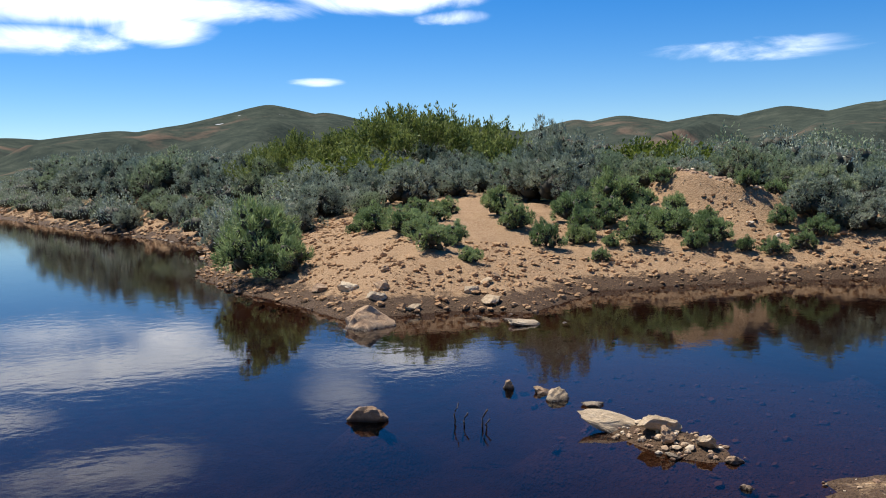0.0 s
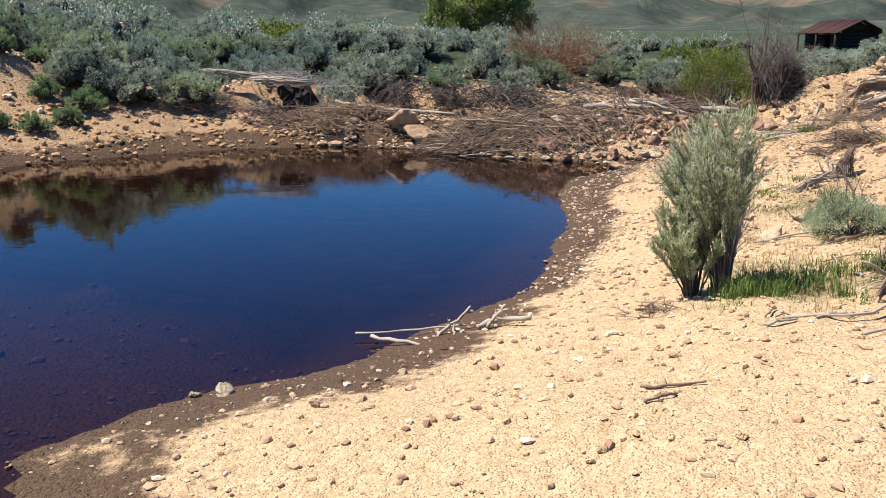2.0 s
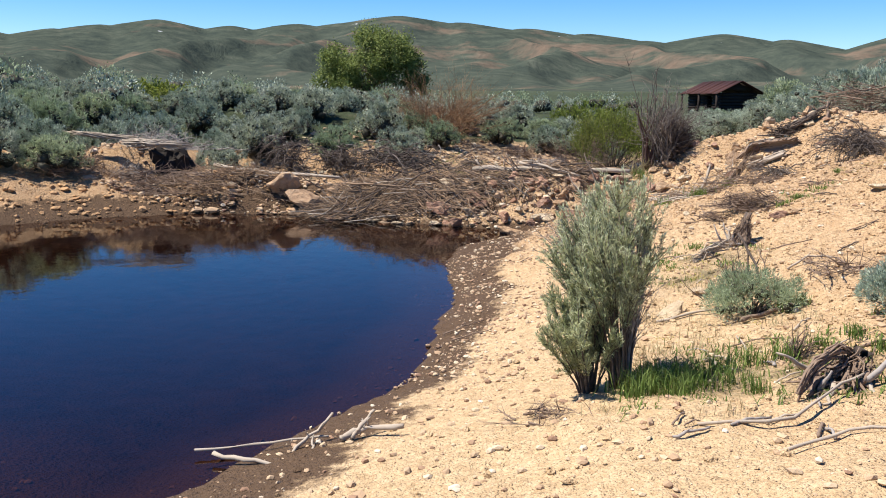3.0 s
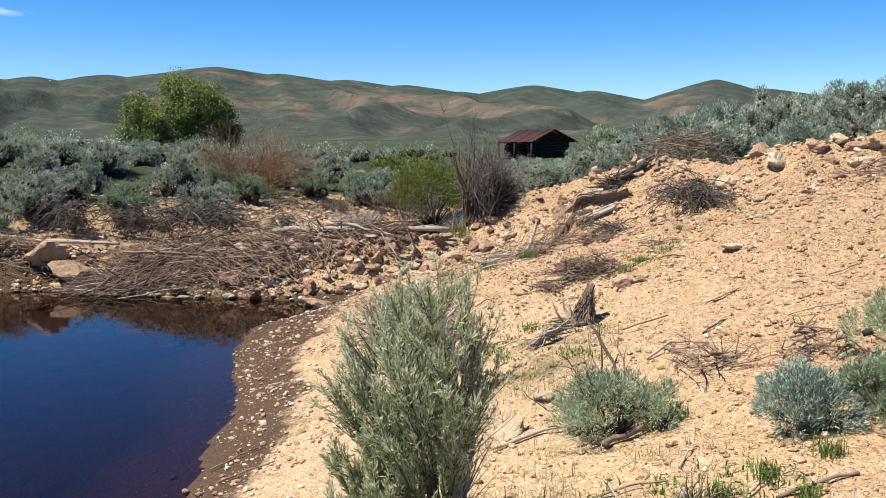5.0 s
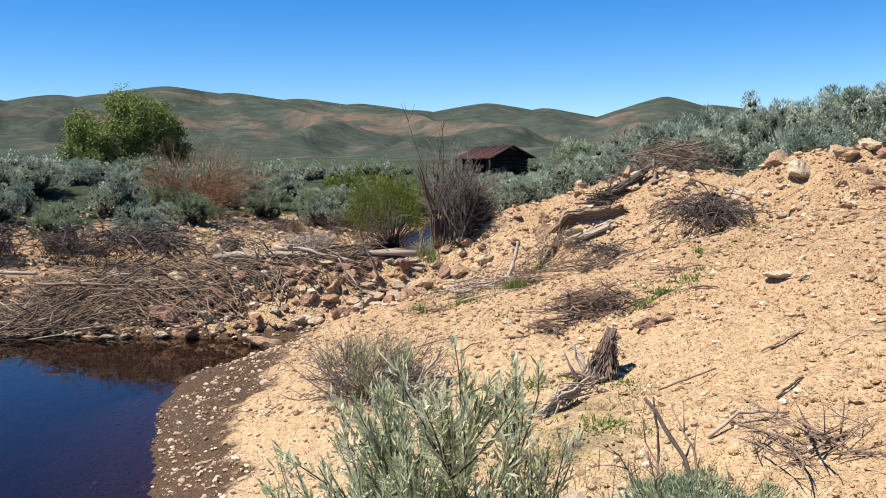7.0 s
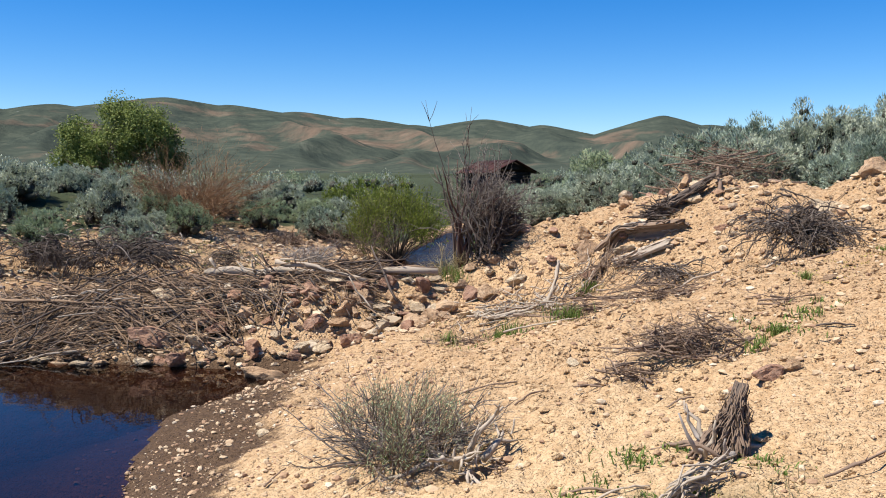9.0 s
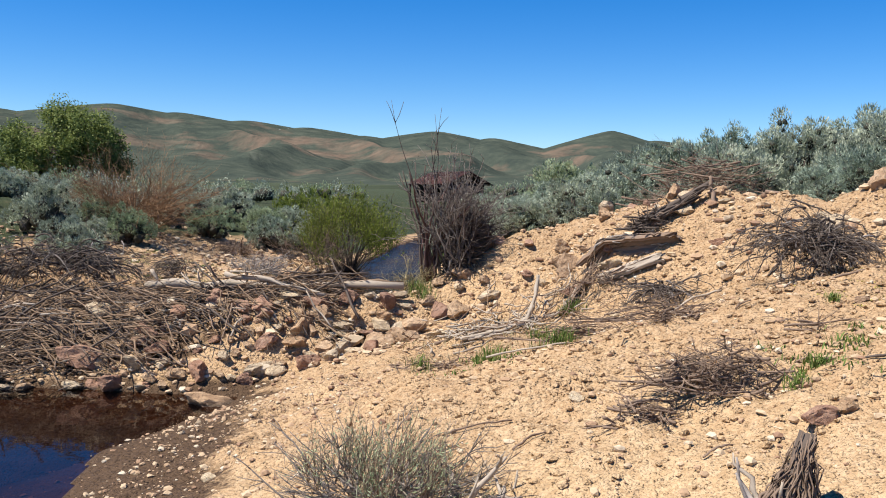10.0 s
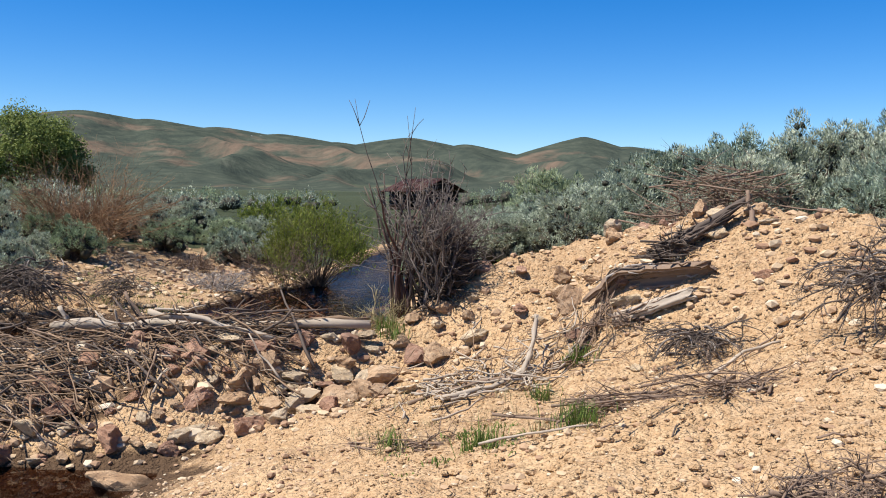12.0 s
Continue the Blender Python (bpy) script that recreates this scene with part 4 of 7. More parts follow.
def grass_patch(name, label, places, seed, blades, length, width, material, splay=0.6, radius=0.05):
    """Tufts of curved blades at the given places, in one mesh."""
    rng = np.random.default_rng(seed)
    g = Geo()
    for x, y, s in places:
        base = np.array([x, y, gz(x, y)])
        for _ in range(blades):
            a, l = rng.random() * 6.283, length * s * (0.4 + 0.65 * rng.random())
            o = rng.normal(size=2) * radius * s
            lean = splay * rng.random()
            dx, dy = np.cos(a), np.sin(a)
            w = np.array([-dy, dx, 0]) * width * 0.5
            p0 = base + np.array([o[0], o[1], -0.01])
            p1 = p0 + np.array([dx * lean * 0.6, dy * lean * 0.6, 0.85]) * l * 0.55
            p2 = p1 + np.array([dx * lean * 1.5, dy * lean * 1.5, 0.6 - 0.5 * lean]) * l * 0.45
            g.add([p0 - w, p0 + w, p1 + w * 0.8, p1 - w * 0.8, p2], [(0, 1, 2, 3), (3, 2, 4)])
    return tagged(new(name, g.mesh(name, material)), label, "grass", kind="stuff")


# ---- stones in the shallows and on the shores ----
BAR = "stones in the shallows"
for x, y, s, tone, sq, txt in [
        (-8.72, 1.42, 0.405, "tan", (1.0, 0.9, 1.05), "large weathered boulder at the tip of the far shore"),
        (-9.65, 3.3, 0.13, "pale", (1, 1, 1), ""), (-9.2, 3.35, 0.19, "pale", (1.1, 1, 0.9), ""), (-8.75, 2.95, 0.15, "pale", (1, 1, 0.8), ""),
        (-8.3, 3.1, 0.14, "pale", (1.2, 1, 0.6), ""), (-7.85, 3.0, 0.17, "pale", (1.3, 0.9, 0.7), ""), (-7.65, 3.45, 0.10, "pale", (1, 1, 0.5), ""),
        (-8.45, 1.62, 0.12, "tan", (1, 1, 0.6), ""), (-10.6, 1.9, 0.20, "pale", (1, 1, 0.8), ""), (-10.2, 2.2, 0.16, "tan", (1, 1, 0.8), ""),
        (-9.9, 2.0, 0.20, "pale", (1, 0.8, 0.7), ""), (-9.5, 2.35, 0.14, "pale", (1, 1, 0.7), ""), (-10.9, 2.6, 0.13, "tan", (1, 1, 0.8), ""),
        (-9.8, 3.6, 0.15, "pale", (1, 1, 0.8), ""), (-10.0, 3.9, 0.12, "tan", (1, 1, 0.8), ""), (-11.3, 1.75, 0.22, "tan", (1, 1, 0.6), ""),
        (-5.1, 1.15, 0.11, "tan", (0.8, 0.8, 1.7), "narrow upright stone standing in the shallows"), (-4.98, 1.22, 0.06, "pale", (1, 1, 0.7), ""),
        (-4.82, 1.3, 0.12, "tan", (1.1, 0.9, 0.8), ""), (-4.58, 1.28, 0.15, "pale", (1.1, 0.8, 0.9), ""), (-4.25, 1.38, 0.14, "pale", (1.1, 0.9, 0.8), ""),
        (-3.62, 1.10, 0.20, "pale", (1.5, 0.7, 0.45), "long pale ledge stone on a gravel islet"), (-3.30, 1.20, 0.19, "pale", (1.4, 0.8, 0.6), "long pale ledge stone on a gravel islet"),
        (-3.85, 1.15, 0.08, "pale", (1, 1, 0.8), ""), (-3.12, 1.12, 0.10, "tan", (1, 1, 0.9), ""), (-2.95, 1.02, 0.07, "pale", (1.2, 0.8, 0.6), ""),
        (-2.92, 1.26, 0.13, "pale", (1.1, 0.8, 0.7), "pale flat stone lying alone in the shallows"), (-2.68, 1.27, 0.08, "tan", (1.2, 1, 0.7), ""),
        (-2.3, 0.98, 0.08, "tan", (1, 1, 0.9), ""), (-2.06, 1.06, 0.08, "pale", (1.3, 0.7, 0.5), ""), (-1.87, 0.76, 0.11, "pale", (1.3, 0.7, 0.6), ""),
        (-1.75, 1.05, 0.06, "pale", (1.2, 1, 0.7), ""), (-4.75, -0.24, 0.17, "tan", (1.1, 0.9, 0.9), "tan boulder standing alone in the pond"),
        (-3.55, 0.56, 0.07, "tan", (1.3, 0.8, 0.5), ""), (-3.98, 3.85, 0.06, "tan", (1, 1, 0.5), ""),
        (-1.77, 2.36, 0.09, "pale", (1.1, 0.8, 0.8), ""), (-1.9, 2.3, 0.05, "pale", (1, 1, 0.8), ""), (-1.1, 2.1, 0.05, "tan", (1, 1, 0.8), ""), (-0.98, 2.75, 0.04, "pale", (1, 1, 0.8), "")]:
    rock(x, y, s, tone, txt, BAR, squash=sq, sink=0.08 if s > 0.4 else 0.30 if x < -8 else 0.12, grow=0.66 if x > -3 else 0.76)

SLOPE = "stones on the slope"
for x, y, s, tone, sq, txt in [
                (0.42, 13.72, 0.22, "red", (1.1, 0.9, 0.85), "reddish boulder at the foot of the dead shrub"), (0.98, 12.75, 0.20, "tan", (1.1, 0.8, 1.0), ""),
        (0.92, 12.95, 0.13, "tan", (1, 1, 1), ""), (0.66, 13.1, 0.12, "red", (1.2, 1, 0.7), ""), (0.05, 13.35, 0.10, "pale", (1, 1, 1), ""),
        (1.85, 12.35, 0.13, "pale", (1, 1, 0.9), ""), (2.1, 12.35, 0.15, "tan", (1, 0.8, 0.8), ""), (2.62, 11.42, 0.15, "pale", (1.4, 0.8, 0.6), ""),
        (2.98, 11.32, 0.17, "tan", (1.0, 0.8, 1.1), "tan angular stone leaning on the crest"), (3.06, 11.0, 0.22, "pale", (1.0, 0.8, 0.9), "large pale stone on the crest"),
        (3.45, 11.2, 0.16, "tan", (1.3, 0.8, 0.5), ""), (3.75, 11.3, 0.14, "red", (1.2, 1, 0.6), ""), (4.3, 11.1, 0.17, "red", (1.4, 0.9, 0.6), ""),
        (2.35, 11.35, 0.10, "red", (1.2, 1, 0.8), ""), (3.3, 10.5, 0.12, "pale", (1.2, 1, 0.7), ""), (3.7, 10.55, 0.15, "tan", (1.2, 1, 0.7), ""),
        (4.0, 10.4, 0.13, "pale", (1.2, 1, 0.6), ""), (4.5, 10.5, 0.14, "pale", (1.1, 0.9, 0.8), ""), (3.05, 9.9, 0.09, "red", (1.3, 1, 0.7), ""),
        (2.16, 8.48, 0.14, "pale", (1.3, 0.8, 0.5), "broken white stone half buried in soil"), (1.31, 8.27, 0.11, "red", (1.25, 0.9, 0.8), "dark brown stone on the slope"),
        (1.42, 8.32, 0.08, "tan", (1.2, 1, 0.8), ""), (0.70, 6.2, 0.12, "pale", (1, 0.9, 0.9), "white chalky stone beside dry grass"), (0.53, 5.75, 0.18, "pale", (1.2, 0.8, 0.6), ""),
        (0.50, 9.02, 0.06, "pale", (1, 1, 0.9), "small white stone on bare soil"), (-0.75, 9.15, 0.05, "tan", (1, 1, 0.9), ""), (-1.25, 9.3, 0.05, "pale", (1.2, 1, 0.8), ""),
        (-0.98, 9.5, 0.08, "tan", (1, 1, 0.7), ""), (2.0, 9.5, 0.07, "tan", (1, 1, 0.7), ""), (2.5, 9.7, 0.06, "pale", (1, 1, 0.7), ""), (1.68, 12.05, 0.09, "tan", (1, 1, 0.9), ""),
        (1.15, 11.55, 0.09, "pale", (0.8, 0.8, 1.1), ""), (1.95, 11.75, 0.08, "red", (1.2, 1, 0.8), ""), (0.25, 12.9, 0.10, "tan", (1, 1, 0.9), "")]:
    rock(x, y, s, tone, txt, SLOPE, squash=sq, sink=0.32)

cr = np.random.default_rng(64)
for k in range(64):
    if k < 38:
        x = cr.uniform(2.3, 4.9)
        y = float(np.interp(x, [2.3, 3.0, 5.0], [11.7, 11.0, 10.8])) + cr.normal() * 0.42 - 0.2
    else:
        x, y = cr.uniform(0.45, 2.3), cr.uniform(12.1, 13.5)
    rock(x, y, 0.05 + 0.085 * cr.random() ** 1.8, ("pale", "tan", "tan", "red")[cr.integers(4)], "", SLOPE, squash=(1 + 0.35 * cr.random(), 0.8, 0.6 + 0.4 * cr.random()), sink=0.25, grow=0.9)
rock(1.42, 13.60, 0.088, "pale", "rounded pale boulder standing on the crest", SLOPE, turn=30, squash=(0.92, 0.9, 1.35), sink=0.0, tilt=4, grow=1.0)
rock(1.66, 13.62, 0.13, "tan", "flat tan stone on the crest", SLOPE, squash=(1.2, 0.8, 0.6), sink=0.15, grow=1.0)

DAM_ROCK = "stones along the dam"
rock(-1.80, 11.72, 0.30, "tan", "long flat tan stone lying at the water's edge", DAM_ROCK, turn=12, which=1, squash=(1.15, 0.6, 0.6), sink=0.10, grow=0.8)
rock(-3.0, 12.35, 0.21, "red", "rounded reddish boulder at the water's edge", DAM_ROCK, squash=(1.05, 0.9, 0.85), sink=0.12, grow=0.9)
rock(-5.25, 12.75, 0.34, "tan", "large tan stone beside the dam's outlet", DAM_ROCK, turn=20, squash=(1.1, 0.8, 0.8), sink=0.2, grow=1.0)
rock(-5.75, 12.95, 0.30, "tan", "large tan stone beside the dam's outlet", DAM_ROCK, squash=(0.9, 0.8, 0.9), sink=0.15, grow=1.0)
dr = np.random.default_rng(77)
made, tries = [], 0
while len(made) < 62 and tries < 8000:
    tries += 1
    u = dr.random()
    if u < 0.45:
        x, y = dr.uniform(-2.6, -0.1), dr.uniform(12.1, 13.0)
        if y < 12.25 - 0.5 * (x + 1.9) * 0.25 - 0.05:
            continue
    elif u < 0.60:
        x, y = dr.uniform(-5.0, -2.4), dr.uniform(12.25, 12.9)
    elif u < 0.80:
        x, y = dr.uniform(-8.2, -5.0), dr.uniform(12.2, 13.6)
    else:
        x = dr.uniform(-0.7, 0.35)
        y = 12.5 + 0.75 * (x + 0.7) + dr.uniform(-0.25, 0.55)
    s = 0.045 + 0.105 * dr.random() ** 1.4
    if any((x - a) ** 2 + (y - b) ** 2 < (0.85 * (s + c)) ** 2 for a, b, c in made):
        continue
    made.append((x, y, s))
    rock(x, y, s * 1.32, ("tan", "pale", "tan", "pale", "red")[dr.integers(5)], "", DAM_ROCK, squash=(1 + 0.3 * dr.random(), 0.8 + 0.2 * dr.random(), 0.75 + 0.3 * dr.random()), sink=0.22)
for x, y, s in [(-1.17, 12.72, 0.13), (-0.93, 12.95, 0.12), (-2.05, 12.85, 0.14), (-2.35, 12.75, 0.12), (-2.7, 12.8, 0.13), (-3.4, 12.75, 0.12), (-0.62, 12.55, 0.18), (-0.35, 12.75, 0.15), (-0.1, 13.0, 0.15)]:
    rock(x, y, s, ("tan", "pale", "red")[dr.integers(3)], "", DAM_ROCK, sink=0.2, grow=0.85)

for k in range(22):
    x = -4.95 + 0.145 * k + dr.normal() * 0.04
    rock(x, 12.16 + 0.05 * dr.normal() - 0.03 * (x + 1.8), 0.045 + 0.06 * dr.random(), ("red", "tan", "tan", "pale")[dr.integers(4)], "", DAM_ROCK, squash=(1.2, 0.9, 0.8), z=-0.01, sink=0.25, grow=1.0)

piled, tries = [], 0
while len(piled) < 70 and tries < 3000:
    tries += 1
    x, y, r = dr.uniform(-2.75, -0.35), dr.uniform(12.05, 12.85), 0.05 + 0.075 * dr.random() ** 1.5
    if y < 12.02 + 0.20 * (x + 1.2) + 0.14 or any((x - a) ** 2 + (y - b) ** 2 < (0.80 * (r + c)) ** 2 for a, b, c in piled):
        continue
    piled.append((x, y, r))
    rock(x, y, r, ("tan", "pale", "tan", "red")[dr.integers(4)], "", DAM_ROCK, squash=(1.1 + 0.3 * dr.random(), 0.9, 0.8 + 0.3 * dr.random()), sink=0.05, grow=0.95)

# loose gravel: beach, slope, shores
pr = np.random.default_rng(9)


def scatter(n, box, test=None):
    p = np.stack([pr.uniform(box[0], box[1], n), pr.uniform(box[2], box[3], n)], -1)
    return p[test(p[:, 0], p[:, 1])] if test else p


def sized(n, lo, hi, power=2.5):
    return lo + (hi - lo) * pr.random(n) ** power


p = np.concatenate([scatter(5200, (-1.6, 3.2, -0.5, 10.5), lambda x, y: outside(x, y, POND) > 0.12), scatter(2600, (0.5, 5.0, 8.0, 13.5)), scatter(900, (-1.0, 1.5, 10.0, 13.2))])
gravel("beach_gravel", p, sized(len(p), 0.005, 0.028, 3.6), "small loose tan stones scattered over dry soil", 1, PEBBLE)
p = scatter(3200, (-2.6, 0.5, 0.5, 12.0), lambda x, y: (outside(x, y, POND) > -0.35) & (outside(x, y, POND) < 0.75))
gravel("shore_gravel", p, sized(len(p), 0.005, 0.024, 3.4), "wet and dry pebbles along the water's edge", 2, PEBBLE)
p = scatter(330, (-4.1, -2.7, 0.7, 1.7), lambda x, y: np.hypot((x + 3.3) / 0.7, (y - 1.2) / 0.35) < 1)
p = np.concatenate([p, scatter(600, (-8.5, -1.8, 0.6, 3.6), lambda x, y: ground_height(x, y) > -0.12)])
gravel("bar_gravel", p, sized(len(p), 0.010, 0.035, 2.6), "gravel of the shallow bars in the pond", 3, PEBBLE)
p = scatter(36000, (-24, -4.5, 0.8, 15.0), lambda x, y: (outside(x, y, POND) > -0.25) & (outside(x, y, POND) < 1.3 + 2.2 * (vnoise(x * 0.8, y * 0.8, 5) > 0.45)))
gravel("far_shore_gravel", p, sized(len(p), 0.010, 0.070, 5.5), "angular tan rubble along the far shore", 4, CLOD)
p = scatter(17000, (-10.5, 0.5, 12.2, 31.0), lambda x, y: ((np.abs(outside(x, y, BROOK)) < np.where(x < -2, 5.0, 0.8)) & (vnoise(x * 1.3, y * 1.3, 37) > 0.22)) | (y < 14.0) & (pr.random(len(x)) < 0.14))
gravel("brook_gravel", p, sized(len(p), 0.014, 0.10, 4.0), "tan rubble along the dam and the brook's banks", 5, PEBBLE)
p = np.concatenate([scatter(520, (-2.8, 0.35, 12.0, 13.3), lambda x, y: (outside(x, y, POND) > -0.12) & (y < 13.0 + 0.3 * (x + 1.0))), scatter(420, (-5.0, -2.6, 12.2, 12.9), lambda x, y: outside(x, y, POND) > -0.1),
                    scatter(380, (-8.5, -5.0, 12.2, 13.8), lambda x, y: outside(x, y, POND) > -0.1)])
gravel("dam_rubble", p, sized(len(p), 0.015, 0.042, 2.0), "packed tan rubble in the face of the dam", 15, PEBBLE)
p = np.stack([-13.5 + 1.5 * pr.normal(size=700), 11.6 + 1.5 * pr.normal(size=700)], -1)
gravel("mound_gravel", p, sized(len(p), 0.02, 0.09, 3.0), "clods and stones on the spoil mound", 6, PEBBLE)

p = scatter(5000, (-0.6, 5.5, 9.5, 14.3), lambda x, y: (to_line(x, y, CREST)[0] < 0.9) & (vnoise(x * 2.2, y * 2.2, 17) > 0.35))
gravel("crest_rubble", p, sized(len(p), 0.010, 0.050, 3.5), "clods and broken stones along the crest", 7, PEBBLE)

p = scatter(9000, (-2.6, -0.2, 4.6, 11.6), lambda x, y: (outside(x, y, POND) > 0.02) & (outside(x, y, POND) < 1.5) & (vnoise(x * 2.5, y * 2.5, 23) > 0.42))
gravel("mud_gravel", p, sized(len(p), 0.004, 0.024, 5.0), "pale pebbles scattered over damp mud", 8, PEBBLE)

p = np.concatenate([scatter(7000, (-0.6, 4.0, 4.5, 10.5), lambda x, y: (outside(x, y, POND) > 0.9) & (vnoise(x * 1.7, y * 1.7, 29) > 0.3)), scatter(6000, (-0.4, 4.5, 9.0, 13.8)), scatter(1800, (-1.3, 3.0, -1.0, 5.0), lambda x, y: (outside(x, y, POND) > 0.35) & (vnoise(x * 1.5, y * 1.5, 31) > 0.4))])
gravel("soil_clods", p, sized(len(p), 0.006, 0.030, 4.2), "crumbled clods of dry tan soil", 18, SOIL, 0.12)
p = scatter(9000, (-90, -20, -5, 6), lambda x, y: (outside(x, y, POND) > -0.2) & (outside(x, y, POND) < 2.0))
gravel("distant_rubble", p, sized(len(p), 0.03, 0.16, 3.0), "brown rubble along the distant shore", 19, CLOD)

# ---- sagebrush ----
sage_kinds, small_kinds = [], []
for k in range(7):
    sage_kinds.append(shrub("sagebrush", "grey-green sagebrush with dark woody stems", "shrub", 100 + k, 1.0, 0.60 + 0.05 * (k % 3), 24 + k % 4, 1, 6, (0.046, 0.0135),
                            BARK, SAGE if k % 4 else SAGE_DARK, stem_r=0.022, twig_share=0.3, wand=0.24, fan=0.6, low=0.14, dome=0.84, clump=440, clump_r=0.175, spread_leaf=0.5, tufts=4, plume=1.3, solid=True))
for k in range(4):
    small_kinds.append(shrub("young_sagebrush", "small leafy green sagebrush", "shrub", 160 + k, 1.0, 0.55, 16, 2, 8, (0.080, 0.022), BARK, GREEN_SAGE, stem_r=0.02, low=0.10, twig_share=0.06, wand=0.32, clump=300, clump_r=0.22, dome=0.76, spread_leaf=0.5, plume=1.4, heart=0.42, tufts=3, solid=True))
ridge_kinds = [shrub("sagebrush", "dense blue-grey sagebrush behind the bank's crest", "shrub", 180 + k, 1.0, 0.60, 32, 1, 6, (0.029, 0.0085), BARK, SAGE, stem_r=0.024,
                     twig_share=0.5, wand=0.2, fan=0.6, low=0.16, dome=0.86, clump=900, clump_r=0.15, spread_leaf=0.5, tufts=6, plume=1.25, solid=True) for k in range(4)]
spots = {"ridge": [], "sage": [], "far": [], "small": []}
taken = []


def free(x, y, gap):
    return all((x - a) ** 2 + (y - b) ** 2 > (0.5 * (gap + c)) ** 2 for a, b, c in taken)


def put(kind, x, y, h, wide=1.0):
    taken.append((x, y, h))
    if kind == "sage" and x > 0 and y < 19:
        kind = "ridge"
    if kind == "ridge" and h > 1.2:
        h = 1.2 + 0.62 * (h - 1.2)
    spots[kind].append((x, y, h, wide))


# those that can be told apart
for x, y, h, w in [(-17.6, 2.6, 1.2, 1.0), (-16.4, 9.2, 1.9, 0.75), (-15.4, 8.7, 1.2, 1.0), (-17.0, 8.8, 1.3, 1.0), 
                   (-14.9, 13.2, 1.15, 0.9), (-15.8, 12.6, 0.9, 1.1), (-10.9, 11.2, 0.85, 1.2), (-11.2, 11.8, 1.0, 1.0), (-10.2, 11.6, 0.75, 1.2), (-11.5, 13.4, 1.1, 1.0),
                   (-10.4, 13.0, 0.8, 1.1), (-9.4, 12.2, 0.7, 1.2), (-9.5, 15.0, 0.95, 0.9), (-10.9, 15.4, 1.15, 0.9), (-12.4, 15.8, 1.3, 0.9), (-11.6, 17.4, 1.2, 0.9), (-9.9, 18.2, 0.9, 1.0),
                   (-10.6, 21.4, 1.25, 0.95), (-9.0, 22.6, 1.1, 0.95), (-7.6, 23.6, 1.0, 1.0), (-8.7, 25.2, 1.25, 0.9), (-7.2, 26.2, 1.0, 1.0),
                   (-20.2, 5.0, 1.1, 1.0), (-22.6, 5.6, 1.2, 1.0), (-24.5, 6.0, 1.3, 1.0), (-28, 5.8, 1.5, 1.0), (-30.2, 5.2, 1.4, 1.1), (-32.5, 4.9, 1.6, 1.0), (-36, 4.2, 2.1, 1.0), (-38.5, 3.8, 1.9, 1.1), (-41, 3.4, 2.4, 1.0), (-46, 2.8, 2.5, 1.1), (-51, 2.4, 2.4, 1.1), (-57, 2.0, 2.6, 1.1),
                   (0.75, 16.4, 0.72, 1.4), (1.5, 16.0, 0.95, 1.2), (2.2, 16.8, 1.15, 1.1), (3.4, 15.8, 1.3, 1.1), (3.6, 16.9, 1.75, 0.95), (4.4, 16.7, 1.75, 0.95), (5.0, 15.9, 1.6, 0.9), (5.6, 16.8, 1.8, 0.95),
                   (6.4, 16.2, 1.9, 0.95), (1.3, 17.4, 0.85, 1.3), (7.2, 15.6, 1.7, 1.0), (3.0, 17.8, 1.7, 1.0), (0.5, 17.8, 0.66, 1.4), (5.9, 14.4, 1.4, 1.0), (8.2, 14.8, 1.6, 1.0), (9.3, 15.4, 1.7, 1.0), (4.3, 14.6, 1.1, 1.1), (7.0, 13.6, 1.3, 1.0)]:
    put("sage", x, y, h, w)
for x, y, h, w in [(-13.7, 1.5, 1.35, 0.85), (-14.6, 1.9, 1.1, 0.9), (-13.0, 1.75, 0.7, 1.0), (-15.6, 4.4, 0.55, 1.1), (-14.8, 4.0, 0.5, 1.1), (-13.6, 4.2, 0.55, 1.2), (-12.6, 4.0, 0.45, 1.2), (-11.5, 3.6, 0.5, 1.0), (-14.4, 6.5, 0.6, 0.9), (-13.1, 6.1, 0.6, 0.9),
                   (-11.8, 5.9, 0.55, 0.8), (-12.6, 7.2, 0.6, 0.8), (-11.4, 7.5, 0.55, 1.1), (-11.7, 8.6, 0.6, 1.2), (-11.0, 8.8, 0.55, 1.1), (-12.4, 8.5, 0.6, 1.1), (-13.0, 8.0, 0.6, 1.1),
                   (-13.6, 7.7, 0.7, 1.0), (-10.0, 9.9, 0.4, 1.0), (-14.0, 9.0, 0.9, 1.0), (-10.1, 9.3, 0.35, 1.1),]:
    put("small", x, y, h, w)
vr = np.random.default_rng(21)


def fill(kind, n, box, lo, hi, gap, test):
    left, count = 40 * n, 0
    while count < n and left:
        left -= 1
        x, y = vr.uniform(box[0], box[1]), vr.uniform(box[2], box[3])
        h = vr.uniform(lo, hi)
        if test(x, y) and free(x, y, gap * h):
            put(kind, x, y, h, vr.uniform(0.9, 1.25))
            count += 1


def shore(x, y):
    return float(np.minimum(outside(np.array([x]), np.array([y]), POND), outside(np.array([x]), np.array([y]), BROOK))[0])


def clear_mound(x, y):
    return all((x + a) ** 2 + (y - b) ** 2 > 4.4 for a, b in ((13.3, 11.4), (12.4, 10.4), (11.4, 9.4)))


fill("small", 20, (-15.5, -9.5, 3.8, 11.2), 0.25, 0.48, 1.2, lambda x, y: shore(x, y) > 1.0)
fill("sage", 52, (-24, -10.5, 5, 24), 0.65, 1.15, 1.15, lambda x, y: shore(x, y) > 2.6 and clear_mound(x, y) and not (-17.5 < x < -11 and 2 < y < 7.5))
